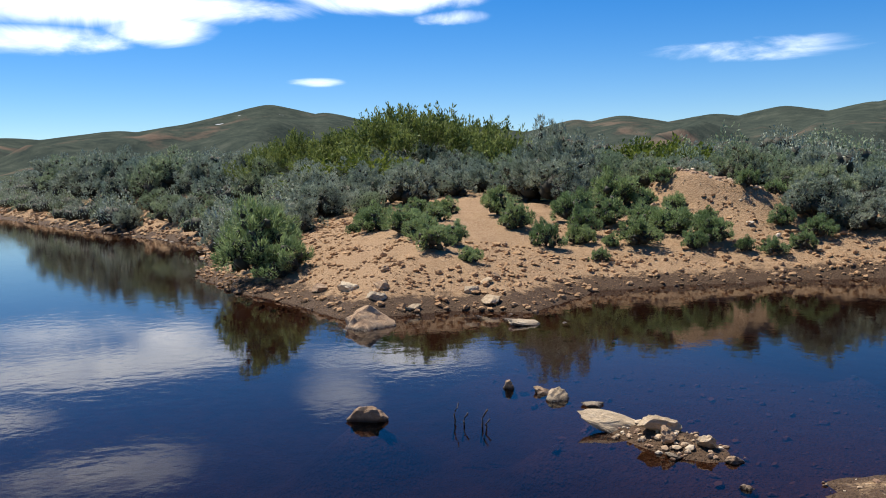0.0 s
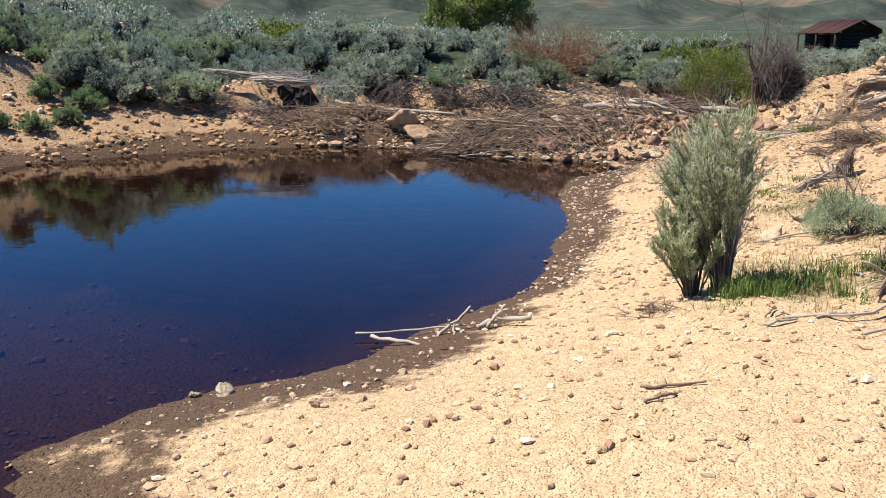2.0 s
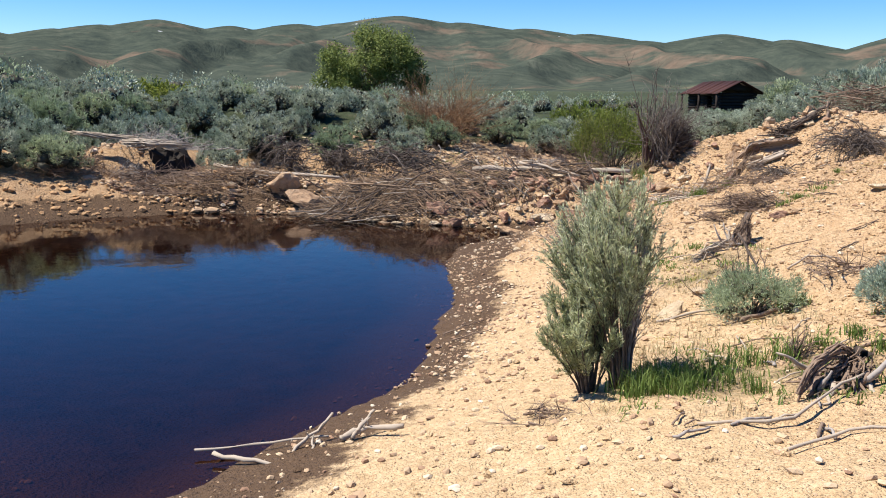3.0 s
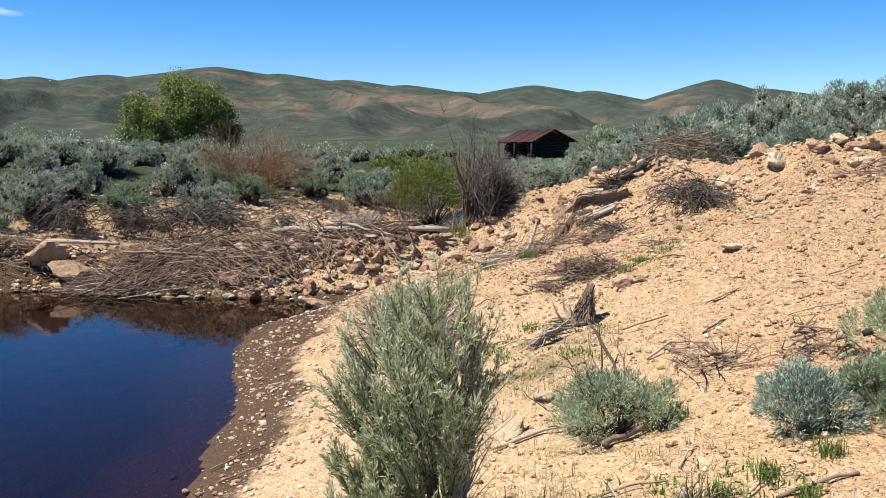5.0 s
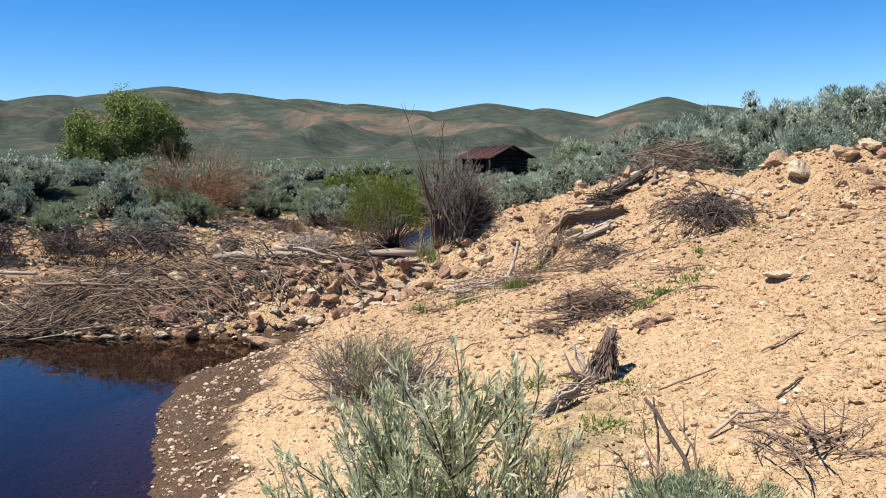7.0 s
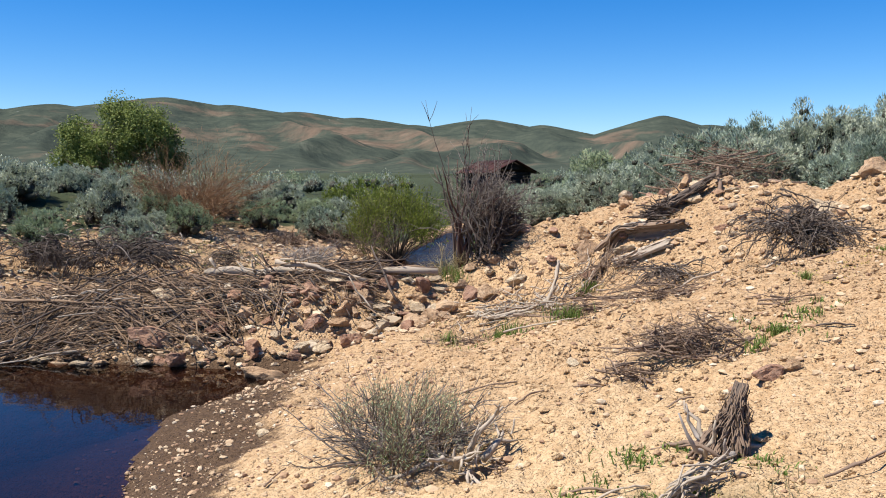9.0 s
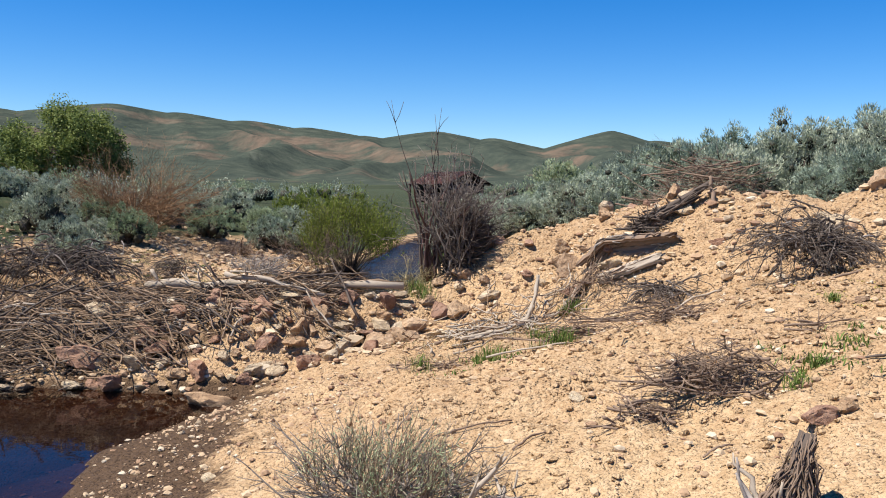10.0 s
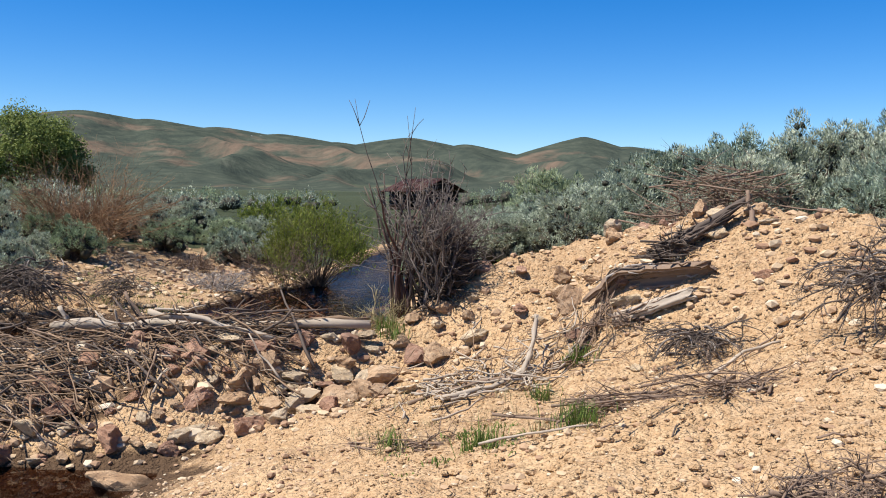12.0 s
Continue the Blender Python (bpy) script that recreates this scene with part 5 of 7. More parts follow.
fill("sage", 46, (-36, -14.5, 1.6, 11), 0.75, 1.15, 0.9, lambda x, y: shore(x, y) > 0.45 and not (x > -18 and y < 7.5))
fill("sage", 52, (-15, -3.5, 20, 36), 0.6, 1.1, 1.25, lambda x, y: shore(x, y) > 1.5 and not (x > -6.6 and y < 28.5))
fill("sage", 40, (2.2, 14, 14.8, 24), 0.9, 1.6, 0.85, lambda x, y: y > 15.2 - 0.25 * x)
fill("sage", 14, (0.0, 2.6, 15.6, 26), 0.6, 0.8, 0.9, lambda x, y: shore(x, y) > 0.5)
fill("far", 130, (-85, -19, -3.5, 6), 0.8, 1.25, 0.7, lambda x, y: 0.5 < shore(x, y) < 4.5 and not (x > -18 and y < 7.5))
fill("far", 110, (-60, -12, 8, 60), 0.9, 1.5, 1.0, lambda x, y: shore(x, y) > 6)
fill("far", 90, (-22, 22, 30, 75), 0.8, 1.4, 1.0, lambda x, y: shore(x, y) > 2.5 and not (-8 < x < 2 and 64 < y < 72) and not (-3 < x < 4.5 and 26 < y < 66))
fill("far", 40, (4, 30, 18, 40), 1.0, 1.6, 0.9, lambda x, y: True)
for kind, kinds, words in (("sage", sage_kinds, "sagebrush round the pond"), ("ridge", ridge_kinds, "sagebrush behind the crest"), ("small", small_kinds, "young sagebrush on the far bank")):
    for k, proto in enumerate(kinds):
        mine = spots[kind][k :: len(kinds)]
        spread(proto, [settle(x, y, 0.03, vr.random() * 360, (h * w, h * w, h)) for x, y, h, w in mine], "", words)

# the scrub that runs on over the flat
flat_g = {"pale": Geo(), "dark": Geo(), "inner": Geo()}
fr = np.random.default_rng(61)
for x, y, h, w in spots["far"]:
    n = 420
    a, r = fr.random(n) * 6.283, 0.62 * h * w * np.sqrt(fr.random(n))
    top = h * (1 - 0.75 * (r / (0.66 * h * w)) ** 2)
    lump = 0.75 + 0.5 * vnoise(a * 1.2 + x, r * 3.5 / h + y, 5)
    at = np.stack([x + np.cos(a) * r, y + np.sin(a) * r, gz(x, y) + top * lump * (0.25 + 0.75 * fr.random(n) ** 0.5)], -1)
    flat_g["pale" if fr.random() < 0.6 else "dark"].leaves(at, fr.normal(size=(n, 3)) * 0.5 + np.stack([np.cos(a) * 0.5, np.sin(a) * 0.5, np.ones(n)], -1), 0.10 * h, 0.040 * h, fr, np.stack([np.cos(a) * r / h, np.sin(a) * r / h, np.full(n, 0.6)], -1))
    # dark balls imitate the shade inside each bush
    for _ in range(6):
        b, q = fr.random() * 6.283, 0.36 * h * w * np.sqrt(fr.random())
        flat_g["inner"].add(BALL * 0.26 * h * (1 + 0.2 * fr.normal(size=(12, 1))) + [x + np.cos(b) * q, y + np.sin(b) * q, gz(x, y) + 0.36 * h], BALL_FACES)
for name, mat, txt in (("pale", SAGE, "grey sagebrush scrub spreading over the flat"), ("dark", SAGE_DARK, "dark green scrub spreading over the flat"), ("inner", GAP_SHADE, "dark lumps standing in for shade inside the scrub")):
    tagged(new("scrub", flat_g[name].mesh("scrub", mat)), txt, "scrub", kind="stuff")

# ---- shrubs beside the path ----
def bush(maker, x, y, turn=0.0, size=(1, 1, 1), sink=0.02, tilt=(0.0, 0.0)):
    maker.matrix_basis = settle(x, y, sink, turn, size, tilt)
    return maker


def wand_bush(label, seed, height, radius, stems, shoots, per, leaf, lean=0.0, bare=0.0):
    """Many slender stems fanning from one foot, leafy on the upper shoots; bare: the share of leafless stems towards +x."""
    rng = np.random.default_rng(seed)
    wood_g, dry_g, leaf_g, at, way = Geo(), Geo(), Geo(), [], []
    for k in range(stems):
        a, q = rng.random() * 6.283, np.sqrt((k + 0.5) / stems)
        out = np.array([np.cos(a), np.sin(a), 0.0])
        top = out * q * radius + [lean * height, 0, height * (1 - 0.42 * q * q) * (0.80 + 0.2 * rng.random())]
        t = np.linspace(0, 1, 7)[:, None]
        line = out * 0.05 * q * (1 - t) + top * np.concatenate([t**1.5, t**1.5, t], 1) + rng.normal(size=(7, 3)) * 0.010 * height * t - [0, 0, 0.03]
        naked = out[0] > 0.1 and rng.random() < bare
        (dry_g if naked else wood_g).tube(line, taper(0.0075, 0.0022, 7) * (0.6 + 0.7 * rng.random()), 5)
        for _ in range(shoots):
            i = rng.integers(4, 7) if not naked and height > 0.8 else rng.integers(3, 7) if not naked else rng.integers(2, 6)
            d = (line[i] - line[i - 1]) / np.linalg.norm(line[i] - line[i - 1]) + out * 0.35 * rng.random() + rng.normal(size=3) * 0.28 + [0, 0, 0.25]
            shoot = bend(rng, line[i], d, height * (0.10 + 0.12 * rng.random()), 4, 0.09, 0.06)
            (dry_g if naked else wood_g).tube(shoot, taper(0.0024, 0.0009, 5), 3)
            if naked:
                continue
            u = rng.random((per, 1)) ** 0.8 * 3.999
            j = u.astype(int)[:, 0]
            at.append(shoot[j] + (shoot[j + 1] - shoot[j]) * (u - j[:, None]) + rng.normal(size=(per, 3)) * 0.004)
            way.append((shoot[j + 1] - shoot[j]) / np.linalg.norm(shoot[j + 1] - shoot[j], axis=1)[:, None] + rng.normal(size=(per, 3)) * 0.42)
    at, way = np.concatenate(at), np.concatenate(way)
    n = len(at)
    leaf_g.leaves(at, way, leaf[0] * (0.6 + 0.8 * rng.random(n)), leaf[1] * (0.7 + 0.6 * rng.random(n)), rng)
    ob = thing("rabbitbrush", label, "shrub")
    tagged(part("wood", wood_g, BARK, ob), "", "", "", "stuff")
    if dry_g.v:
        tagged(part("dry_growth", dry_g, GREY, ob, "bare straw-grey stems"), "", "", "", "stuff")
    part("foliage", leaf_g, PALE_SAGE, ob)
    return ob


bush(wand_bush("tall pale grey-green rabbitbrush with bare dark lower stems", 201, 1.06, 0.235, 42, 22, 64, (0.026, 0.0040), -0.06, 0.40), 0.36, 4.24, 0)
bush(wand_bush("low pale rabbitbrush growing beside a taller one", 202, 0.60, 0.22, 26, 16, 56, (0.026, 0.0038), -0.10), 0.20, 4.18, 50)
bush(shrub("sagebrush", "low leafy sagebrush with a dead grey top", "shrub", 203, 0.44, 0.29, 16, 6, 16, (0.024, 0.0040), BARK, SAGE_DARK, low=0.08, stem_r=0.02, twig_share=0.5, spread_leaf=0.6, clump=760, clump_r=0.2, tufts=9, plume=1.5, heart=0.35), 1.04, 5.62, 0)
bush(shrub("sagebrush", "small blue-green sagebrush on the bare slope", "shrub", 204, 0.36, 0.19, 13, 5, 14, (0.025, 0.0042), BARK, SAGE, low=0.1, stem_r=0.02, twig_share=0.3, spread_leaf=0.6, clump=760, clump_r=0.2, tufts=9, plume=1.5, heart=0.35), 1.75, 5.1, 40)
bush(shrub("sagebrush", "dark green sagebrush growing on the slope", "shrub", 205, 0.46, 0.24, 14, 5, 14, (0.025, 0.0042), BARK, SAGE_DARK, low=0.1, stem_r=0.02, twig_share=0.3, spread_leaf=0.6, clump=760, clump_r=0.2, tufts=9, plume=1.5, heart=0.35), 2.42, 5.75, 80)
bush(shrub("sagebrush", "small sagebrush tangled with dead twigs", "shrub", 206, 0.34, 0.20, 11, 5, 14, (0.025, 0.0042), BARK, SAGE_DARK, low=0.1, stem_r=0.02, twig_share=0.5, spread_leaf=0.6, clump=760, clump_r=0.2, tufts=9, plume=1.5, heart=0.35), 2.08, 5.15, 10)
bush(dead_brush("dead_shrub", "dead grey twigs above a low sagebrush", "dead shrub", 207, (0.2, 0.2, 0.45), 14, 160, 0.006, DEAD, up=1.6), 1.0, 5.8)
bush(shrub("uprooted_sagebrush", "half-dead sagebrush lying on its side, grey roots bare", "shrub", 208, 0.52, 0.40, 26, 16, 5, (0.022, 0.0034), DEAD, SAGE_DARK, low=0.12, stem_r=0.012, twig_share=1.0, spread_leaf=0.6, clump=40, clump_r=0.13), -0.36, 8.22, 160, (1, 1, 1.05), 0.03, (0, -12))
bush(dead_brush("uprooted_shrub", "bleached forked roots of an uprooted sagebrush", "dead shrub", 209, (0.24, 0.2, 0.30), 20, 60, 0.016, PALE_WOOD, up=0.7, wander=0.3), -0.06, 8.14)
bush(dead_brush("dead_shrub", "bare grey twigs of a half-dead sagebrush", "dead shrub", 219, (0.44, 0.3, 0.40), 150, 1100, 0.0055, GREY_TWIG, up=0.6, wander=0.14, sliver=0.08), -0.34, 8.3)

# ---- dead stumps, brush heaps and loose twigs on the slope ----
HEAPS = "dead brush on the slope"
for x, y, turn, size, stems, sl, th, mat, up, hang, stray, txt in [
        (1.12, 8.85, 0, (0.36, 0.20, 0.17), 170, 1300, 0.0070, DEAD, 0.22, 0.15, 0.55, "heap of dark reddish dead twigs beside green weeds"),
        (0.78, 8.70, 20, (0.30, 0.12, 0.10), 40, 260, 0.0065, DEAD, 0.16, 0.05, 0.55, "heap of dark reddish dead twigs beside green weeds"),
        (1.20, 10.10, 15, (0.55, 0.16, 0.07), 46, 320, 0.0065, DEAD, 0.06, 0, 0.35, "flat spread of dry twigs on the slope"),
        (0.80, 10.40, 0, (0.45, 0.16, 0.07), 36, 260, 0.006, DEAD, 0.06, 0, 0.35, "flat spread of dry twigs on the slope"),
        (1.75, 9.35, 20, (0.36, 0.12, 0.06), 16, 90, 0.006, DEAD, 0.06, 0, 0.4, "flat spread of dry twigs on the slope"),
        (1.58, 12.33, 35, (0.32, 0.10, 0.16), 60, 240, 0.012, BARK, 0.12, 0, 0.35, "dark dead branches heaped on the crest"),
        (1.20, 12.05, 8, (0.26, 0.14, 0.12), 50, 300, 0.007, DEAD, 0.16, 0.1, 1.0, "dark dead branches round a hollow log"),
        (1.70, 6.25, -20, (0.50, 0.26, 0.10), 36, 240, 0.0075, DEAD, 0.14, 0, 0.8, "scatter of dry twigs on bare soil"),
        (2.05, 5.95, -30, (0.22, 0.16, 0.18), 30, 200, 0.008, DEAD, 0.35, 0, 0.9, "dead upturned roots half buried in soil"),
        (3.9, 9.9, 10, (0.50, 0.20, 0.12), 40, 260, 0.009, DEAD, 0.08, 0, 0.4, "dead twigs lying at the crest"),
        (2.75, 14.9, 0, (1.0, 0.5, 1.02), 300, 2800, 0.011, DEAD, 0.14, 0.25, 0.5, "brown heap of cut brush among the sagebrush"),
        (0.0, 10.9, 0, (0.5, 0.2, 0.05), 26, 200, 0.0055, DEAD, 0.05, 0, 0.5, "low scatter of twigs above the dam"),
        (0.15, 8.0, 0, (0.2, 0.15, 0.05), 8, 50, 0.005, DEAD, 0.1, 0, 0.8, "small scatter of dry twigs on soil"),
        (0.15, 3.7, 0, (0.28, 0.2, 0.05), 36, 300, 0.0045, DEAD, 0.06, 0, 1.2, "dead litter of twigs below a bush")]:
    bush(tagged(dead_brush("dead_brush", txt, "dead shrub", int(220 + 10 * x), size, stems, sl, th, mat, up=up, hang=hang, wander=0.11, grain=0, stray=stray * 1.5, sliver=0.10), "", "", HEAPS), x, y, turn)
drooping = brush_dome("dead_sagebrush", "dead grey sagebrush hanging over the cut bank", 236, (0.95, 0.7, 0.95), 130, 0.015, (0.0, 0.1, 0.7), 0.20, 5)
spread(drooping, [settle(-6.5, 22.0, 0.03, 0), settle(-7.5, 21.9, 0.03, 150), settle(-8.5, 21.5, 0.03, 60, 0.8), settle(-9.6, 21.1, 0.03, 250, 0.9), settle(-5.4, 23.4, 0.03, 200, 0.6)])
for x, y, size, txt in [
                        (-8.7, 13.1, (0.5, 0.3, 0.35), "dead grey twigs on the cut bank"), (-9.6, 12.9, (0.5, 0.4, 0.35), "dead grey twigs on the cut bank"), (-4.4, 26.6, (0.7, 0.4, 0.3), "dead grey twigs on the cut bank"), (-5.2, 28.4, (0.6, 0.4, 0.4), "dead grey twigs on the cut bank")]:
    bush(dead_brush("dead_sagebrush", txt, "dead shrub", int(300 - 7 * x), size, 90, 1100, 0.014, (GREY, DEAD)[int(-x) % 2], up=0.95, hang=0.9, wander=0.3), x, y)


bush(tagged(brush_dome("dead_sagebrush", "uprooted dead sagebrush with tangled drooping grey branches", 231, (0.36, 0.32, 0.40), 250, 0.0072, (0.0, 0.1, 0.60), 0.15, 7), "", "", HEAPS), 2.16, 10.52, -8)
bush(tagged(brush_dome("dead_brush", "small tangle of dead twigs below the crest", 234, (0.30, 0.20, 0.20), 100, 0.0062, (0.0, 0.1, 0.6), 0.14), "", "", HEAPS), 1.45, 11.35, 0)


def stump(x, y, height, radius, seed, label):
    """A splintered stump of upright slivers with root ends."""
    rng = np.random.default_rng(seed)
    g, roots = Geo(), []
    for _ in range(64):
        a, q = rng.random() * 6.283, radius * np.sqrt(rng.random())
        line = bend(rng, (np.cos(a) * q, np.sin(a) * q, -0.03), (0.30 + 0.15 * rng.normal(), 0.12 * rng.normal(), 1), height * (0.35 + 0.65 * rng.random() * (1.2 - q / radius)), 5, 0.24)
        g.tube(line, taper(min(radius * 0.15, 0.011), radius * 0.05, 6), 5)
    for _ in range(14):
        a = rng.random() * 6.283
        line = bend(rng, (0, 0, 0.05), (np.cos(a), np.sin(a), 0.1), radius * (1.2 + 1.5 * rng.random()), 5, 0.6)
        line[:, 2] = np.maximum(line[:, 2], 0.01)
        r = Geo()
        r.tube(line, taper(radius * 0.12, radius * 0.04, 6), 5)
        roots.append(r)
    ob = thing("stump", label, "stump", at=settle(x, y))
    tagged(part("trunk", g, BARK if height > 0.3 else DEAD, ob), "", "", "", "stuff")
    for k, r in enumerate(roots):
        part("root", r, (DEAD, PALE_WOOD, BARK)[k % 3], ob)
    return ob




def log(name, pts, radius, material, label, seed=0, knots=2):
    """A trunk or branch with bends, snapped ends and side stubs."""
    rng = np.random.default_rng(seed)
    g = Geo()
    pts = np.array(pts, float)
    radius *= 0.62
    t = np.linspace(0, len(pts) - 1, 9)
    line = np.stack([np.interp(t, range(len(pts)), pts[:, k]) for k in range(3)], -1) + rng.normal(size=(9, 3)) * radius * 0.4
    g.tube(line, radius * (1 + 0.12 * rng.normal(size=9)) * np.linspace(1, 0.72, 9), 9)
    g.v[0] += rng.normal(size=g.v[0].shape) * radius * 0.13
    ob = tagged(new(name, g.mesh(name, material)), label, "log")
    for _ in range(knots):
        i = rng.integers(2, 7)
        s = Geo()
        s.tube(bend(rng, line[i], rng.normal(size=3) + [0, 0, 0.8], radius * (2 + 4 * rng.random()), 3, 0.2), taper(radius * 0.4, radius * 0.15, 4), 5)
        part("branch_stub", s, material, ob)
    return ob


def rotten_log(pts, radius, material, label, seed, strips=70, wild=0.12):
    """A rotten log of long splinters round a hollow."""
    rng = np.random.default_rng(seed)
    pts = np.array(pts, float)
    g, ends = Geo(), []
    for k in range(strips):
        a, b = sorted((rng.random() * 0.45, 0.5 + rng.random() * 0.55))
        t = np.linspace(a, min(b, 1.04), 6) * (len(pts) - 1)
        q = rng.random() * 6.283
        off = np.array([0.15 * np.cos(q), np.cos(q), np.sin(q)]) * radius * (0.35 + 0.65 * rng.random())
        line = np.stack([np.interp(t, range(len(pts)), pts[:, i]) for i in range(3)], -1) + off + rng.normal(size=(6, 3)) * radius * wild
        piece = Geo() if k < 10 else g
        piece.tube(line, radius * (0.07 + 0.13 * rng.random()) * np.array([0.5, 1, 1.1, 1, 0.9, 0.4]), 5)
        if k < 10:
            ends.append(piece)
    ob = thing("rotten_log", label, "log")
    tagged(part("rotten_core", g, material, ob), "", "", "", "stuff")
    for e in ends:
        part("splinter", e, DEAD if material is BARK else material, ob)
    return ob


def bark_shell(pts, radius, material, label, seed, arc=(20, 200), thick=0.3, strips=30):
    """A rotted-out log: a thick ragged shell over a hollow, with loose strands of bark."""
    rng = np.random.default_rng(seed)
    pts = np.array(pts, float)
    n, m = 19, 18
    t = np.linspace(0, len(pts) - 1, n)
    line = np.stack([np.interp(t, range(len(pts)), pts[:, i]) for i in range(3)], -1)
    way = np.gradient(line, axis=0)
    way /= np.linalg.norm(way, axis=1)[:, None]
    side = np.cross(way, [0, 0, 1.0])
    side /= np.linalg.norm(side, axis=1)[:, None]
    up = np.cross(side, way)
    ang = np.radians(np.linspace(arc[0], arc[1], m))
    lump = 1 + 0.05 * rng.normal(size=(n, 1)) + 0.13 * rng.normal(size=(1, m)) + 0.04 * rng.normal(size=(n, m))
    fray = way[:, None] * (rng.normal(size=(n, m)) * radius * 0.45 * (np.abs(np.linspace(-1, 1, n)) > 0.85)[:, None])[..., None]
    rim = np.cos(ang)[None, :, None] * side[:, None] + np.sin(ang)[None, :, None] * up[:, None]
    outer = line[:, None] + rim * (radius * lump)[..., None] + fray
    inner = line[:, None] + rim * (radius * lump * (1 - thick))[..., None] + fray * 0.6
    g = Geo()
    i, j = np.meshgrid(np.arange(n - 1), np.arange(m - 1), indexing="ij")
    a, b, c, d = i * m + j, (i + 1) * m + j, (i + 1) * m + j + 1, i * m + j + 1
    o = n * m
    faces = [np.stack([a, b, c, d], -1).reshape(-1, 4), np.stack([d, c, b, a], -1).reshape(-1, 4) + o]
    k = np.arange(n - 1)
    for e in (0, m - 1):
        faces.append(np.stack([k * m + e, (k + 1) * m + e, (k + 1) * m + e + o, k * m + e + o], -1))
    k = np.arange(m - 1)
    for e in (0, (n - 1) * m):
        faces.append(np.stack([e + k, e + k + 1, e + k + 1 + o, e + k + o], -1))
    g.add(np.concatenate([outer.reshape(-1, 3), inner.reshape(-1, 3)]), np.concatenate(faces))
    ob = thing("hollow_log", label, "log")
    part("shell", g, material, ob)
    for _ in range(strips):
        u0, u1 = sorted(rng.random(2))
        u = np.linspace(u0, max(u1, u0 + 0.25), 6) * (n - 1)
        w = rng.integers(m)
        path = np.stack([np.interp(u, range(n), outer[:, w, q]) for q in range(3)], -1) + rng.normal(size=(6, 3)) * radius * 0.14
        one = Geo()
        one.tube(path, radius * (0.05 + 0.09 * rng.random()) * np.array([0.4, 1, 1, 0.9, 0.7, 0.3]), 5)
        part("bark_strand", one, (BARK, DEAD, GREY)[rng.integers(3)], ob)
    return ob


def shaggy_stump(x, y, height, low, high, label, seed, strands=60, lean=(0.0, 0.0), roots=9):
    """A fibrous stump that flares from a narrow top to its spreading roots."""
    rng = np.random.default_rng(seed)
    ob = thing("stump", label, "stump", at=settle(x, y, 0.02))
    heart, fibre = Geo(), Geo()
    heart.tube([(0, 0, -0.05), (lean[0] * 0.4, lean[1] * 0.4, height * 0.45), (lean[0], lean[1], height * 0.96)], [low * 0.40, (low + high) * 0.24, high * 0.7], 9)
    heart.v[0] += rng.normal(size=heart.v[0].shape) * high * 0.18
    part("heartwood", heart, BARK, ob)
    for k in range(strands):
        a = rng.random() * 6.283
        t = np.linspace(0, 0.55 + 0.5 * rng.random(), 8)
        r = low * (1 - t) ** 1.6 + high * t
        turn = a + 0.5 * rng.normal() * t
        path = np.stack([np.cos(turn) * r + lean[0] * t, np.sin(turn) * r + lean[1] * t, height * t + 0.0 * t], -1) + rng.normal(size=(8, 3)) * high * 0.30
        fibre.tube(path, taper(high * (0.10 + 0.16 * rng.random()), high * 0.06, 8), 5)
    tagged(part("shaggy_bark", fibre, DEAD, ob), "", "", "", "stuff")
    for k in range(roots):
        a = k * 6.283 / roots + rng.normal() * 0.3
        line = bend(rng, (np.cos(a) * low * 0.6, np.sin(a) * low * 0.6, 0.05), (np.cos(a), np.sin(a), 0.1), low * (1.0 + 1.2 * rng.random()), 6, 0.4)
        line[:, 2] = np.maximum(line[:, 2], 0.015)
        one = Geo()
        one.tube(line, taper(low * 0.12, low * 0.03, 7), 6)
        part("root", one, (PALE_WOOD, DEAD, GREY)[k % 3], ob)
    return ob


def over(x, y, h):
    return (x, y, gz(x, y) + h)


log("log", [over(0.56, 12.05, 0.03), over(0.62, 12.15, 0.16), over(0.68, 12.3, 0.34)], 0.030, PALE_WOOD, "short bleached log propped upright in the rubble", 1, 0)
bark_shell([over(1.06, 12.42, 0.03), over(1.22, 12.28, 0.10), over(1.44, 12.10, 0.10), over(1.68, 11.94, 0.03)], 0.080, DEAD, "hollow dead log half buried in the bank", 2, (60, 235))
rotten_log([over(0.84, 12.0, 0.02), over(0.98, 12.15, 0.05), over(1.16, 12.3, 0.10)], 0.036, DEAD, "dark rotten roots half buried in the bank", 53, 24, 0.5)
bark_shell([over(1.14, 12.12, 0.02), over(1.34, 12.0, 0.04), over(1.56, 11.86, 0.04)], 0.044, PALE_WOOD, "split pale log below the crest", 3, (-40, 210), 0.5, 12)
rotten_log([over(1.42, 12.38, 0.05), over(1.58, 12.37, 0.06), over(1.75, 12.36, 0.07), over(2.05, 12.32, 0.10)], 0.055, BARK, "dark splintered branch lying on the crest", 4, 60, 0.22)
log("log", [over(1.44, 12.36, 0.03), over(1.62, 12.34, 0.08), over(1.86, 12.34, 0.13), over(2.06, 12.33, 0.15)], 0.042, BARK, "forked dead branch lying on the crest", 5, 5)
log("log", [over(2.02, 12.20, 0.0), over(2.04, 12.28, 0.08), over(2.05, 12.34, 0.16)], 0.026, DEAD, "broken branch end hanging down the bank", 55, 2)
log("log", [over(2.4, 12.1, 0.05), over(2.9, 12.0, 0.06), over(3.4, 11.6, 0.05)], 0.030, DEAD, "thin dead branch along the crest", 6, 2)
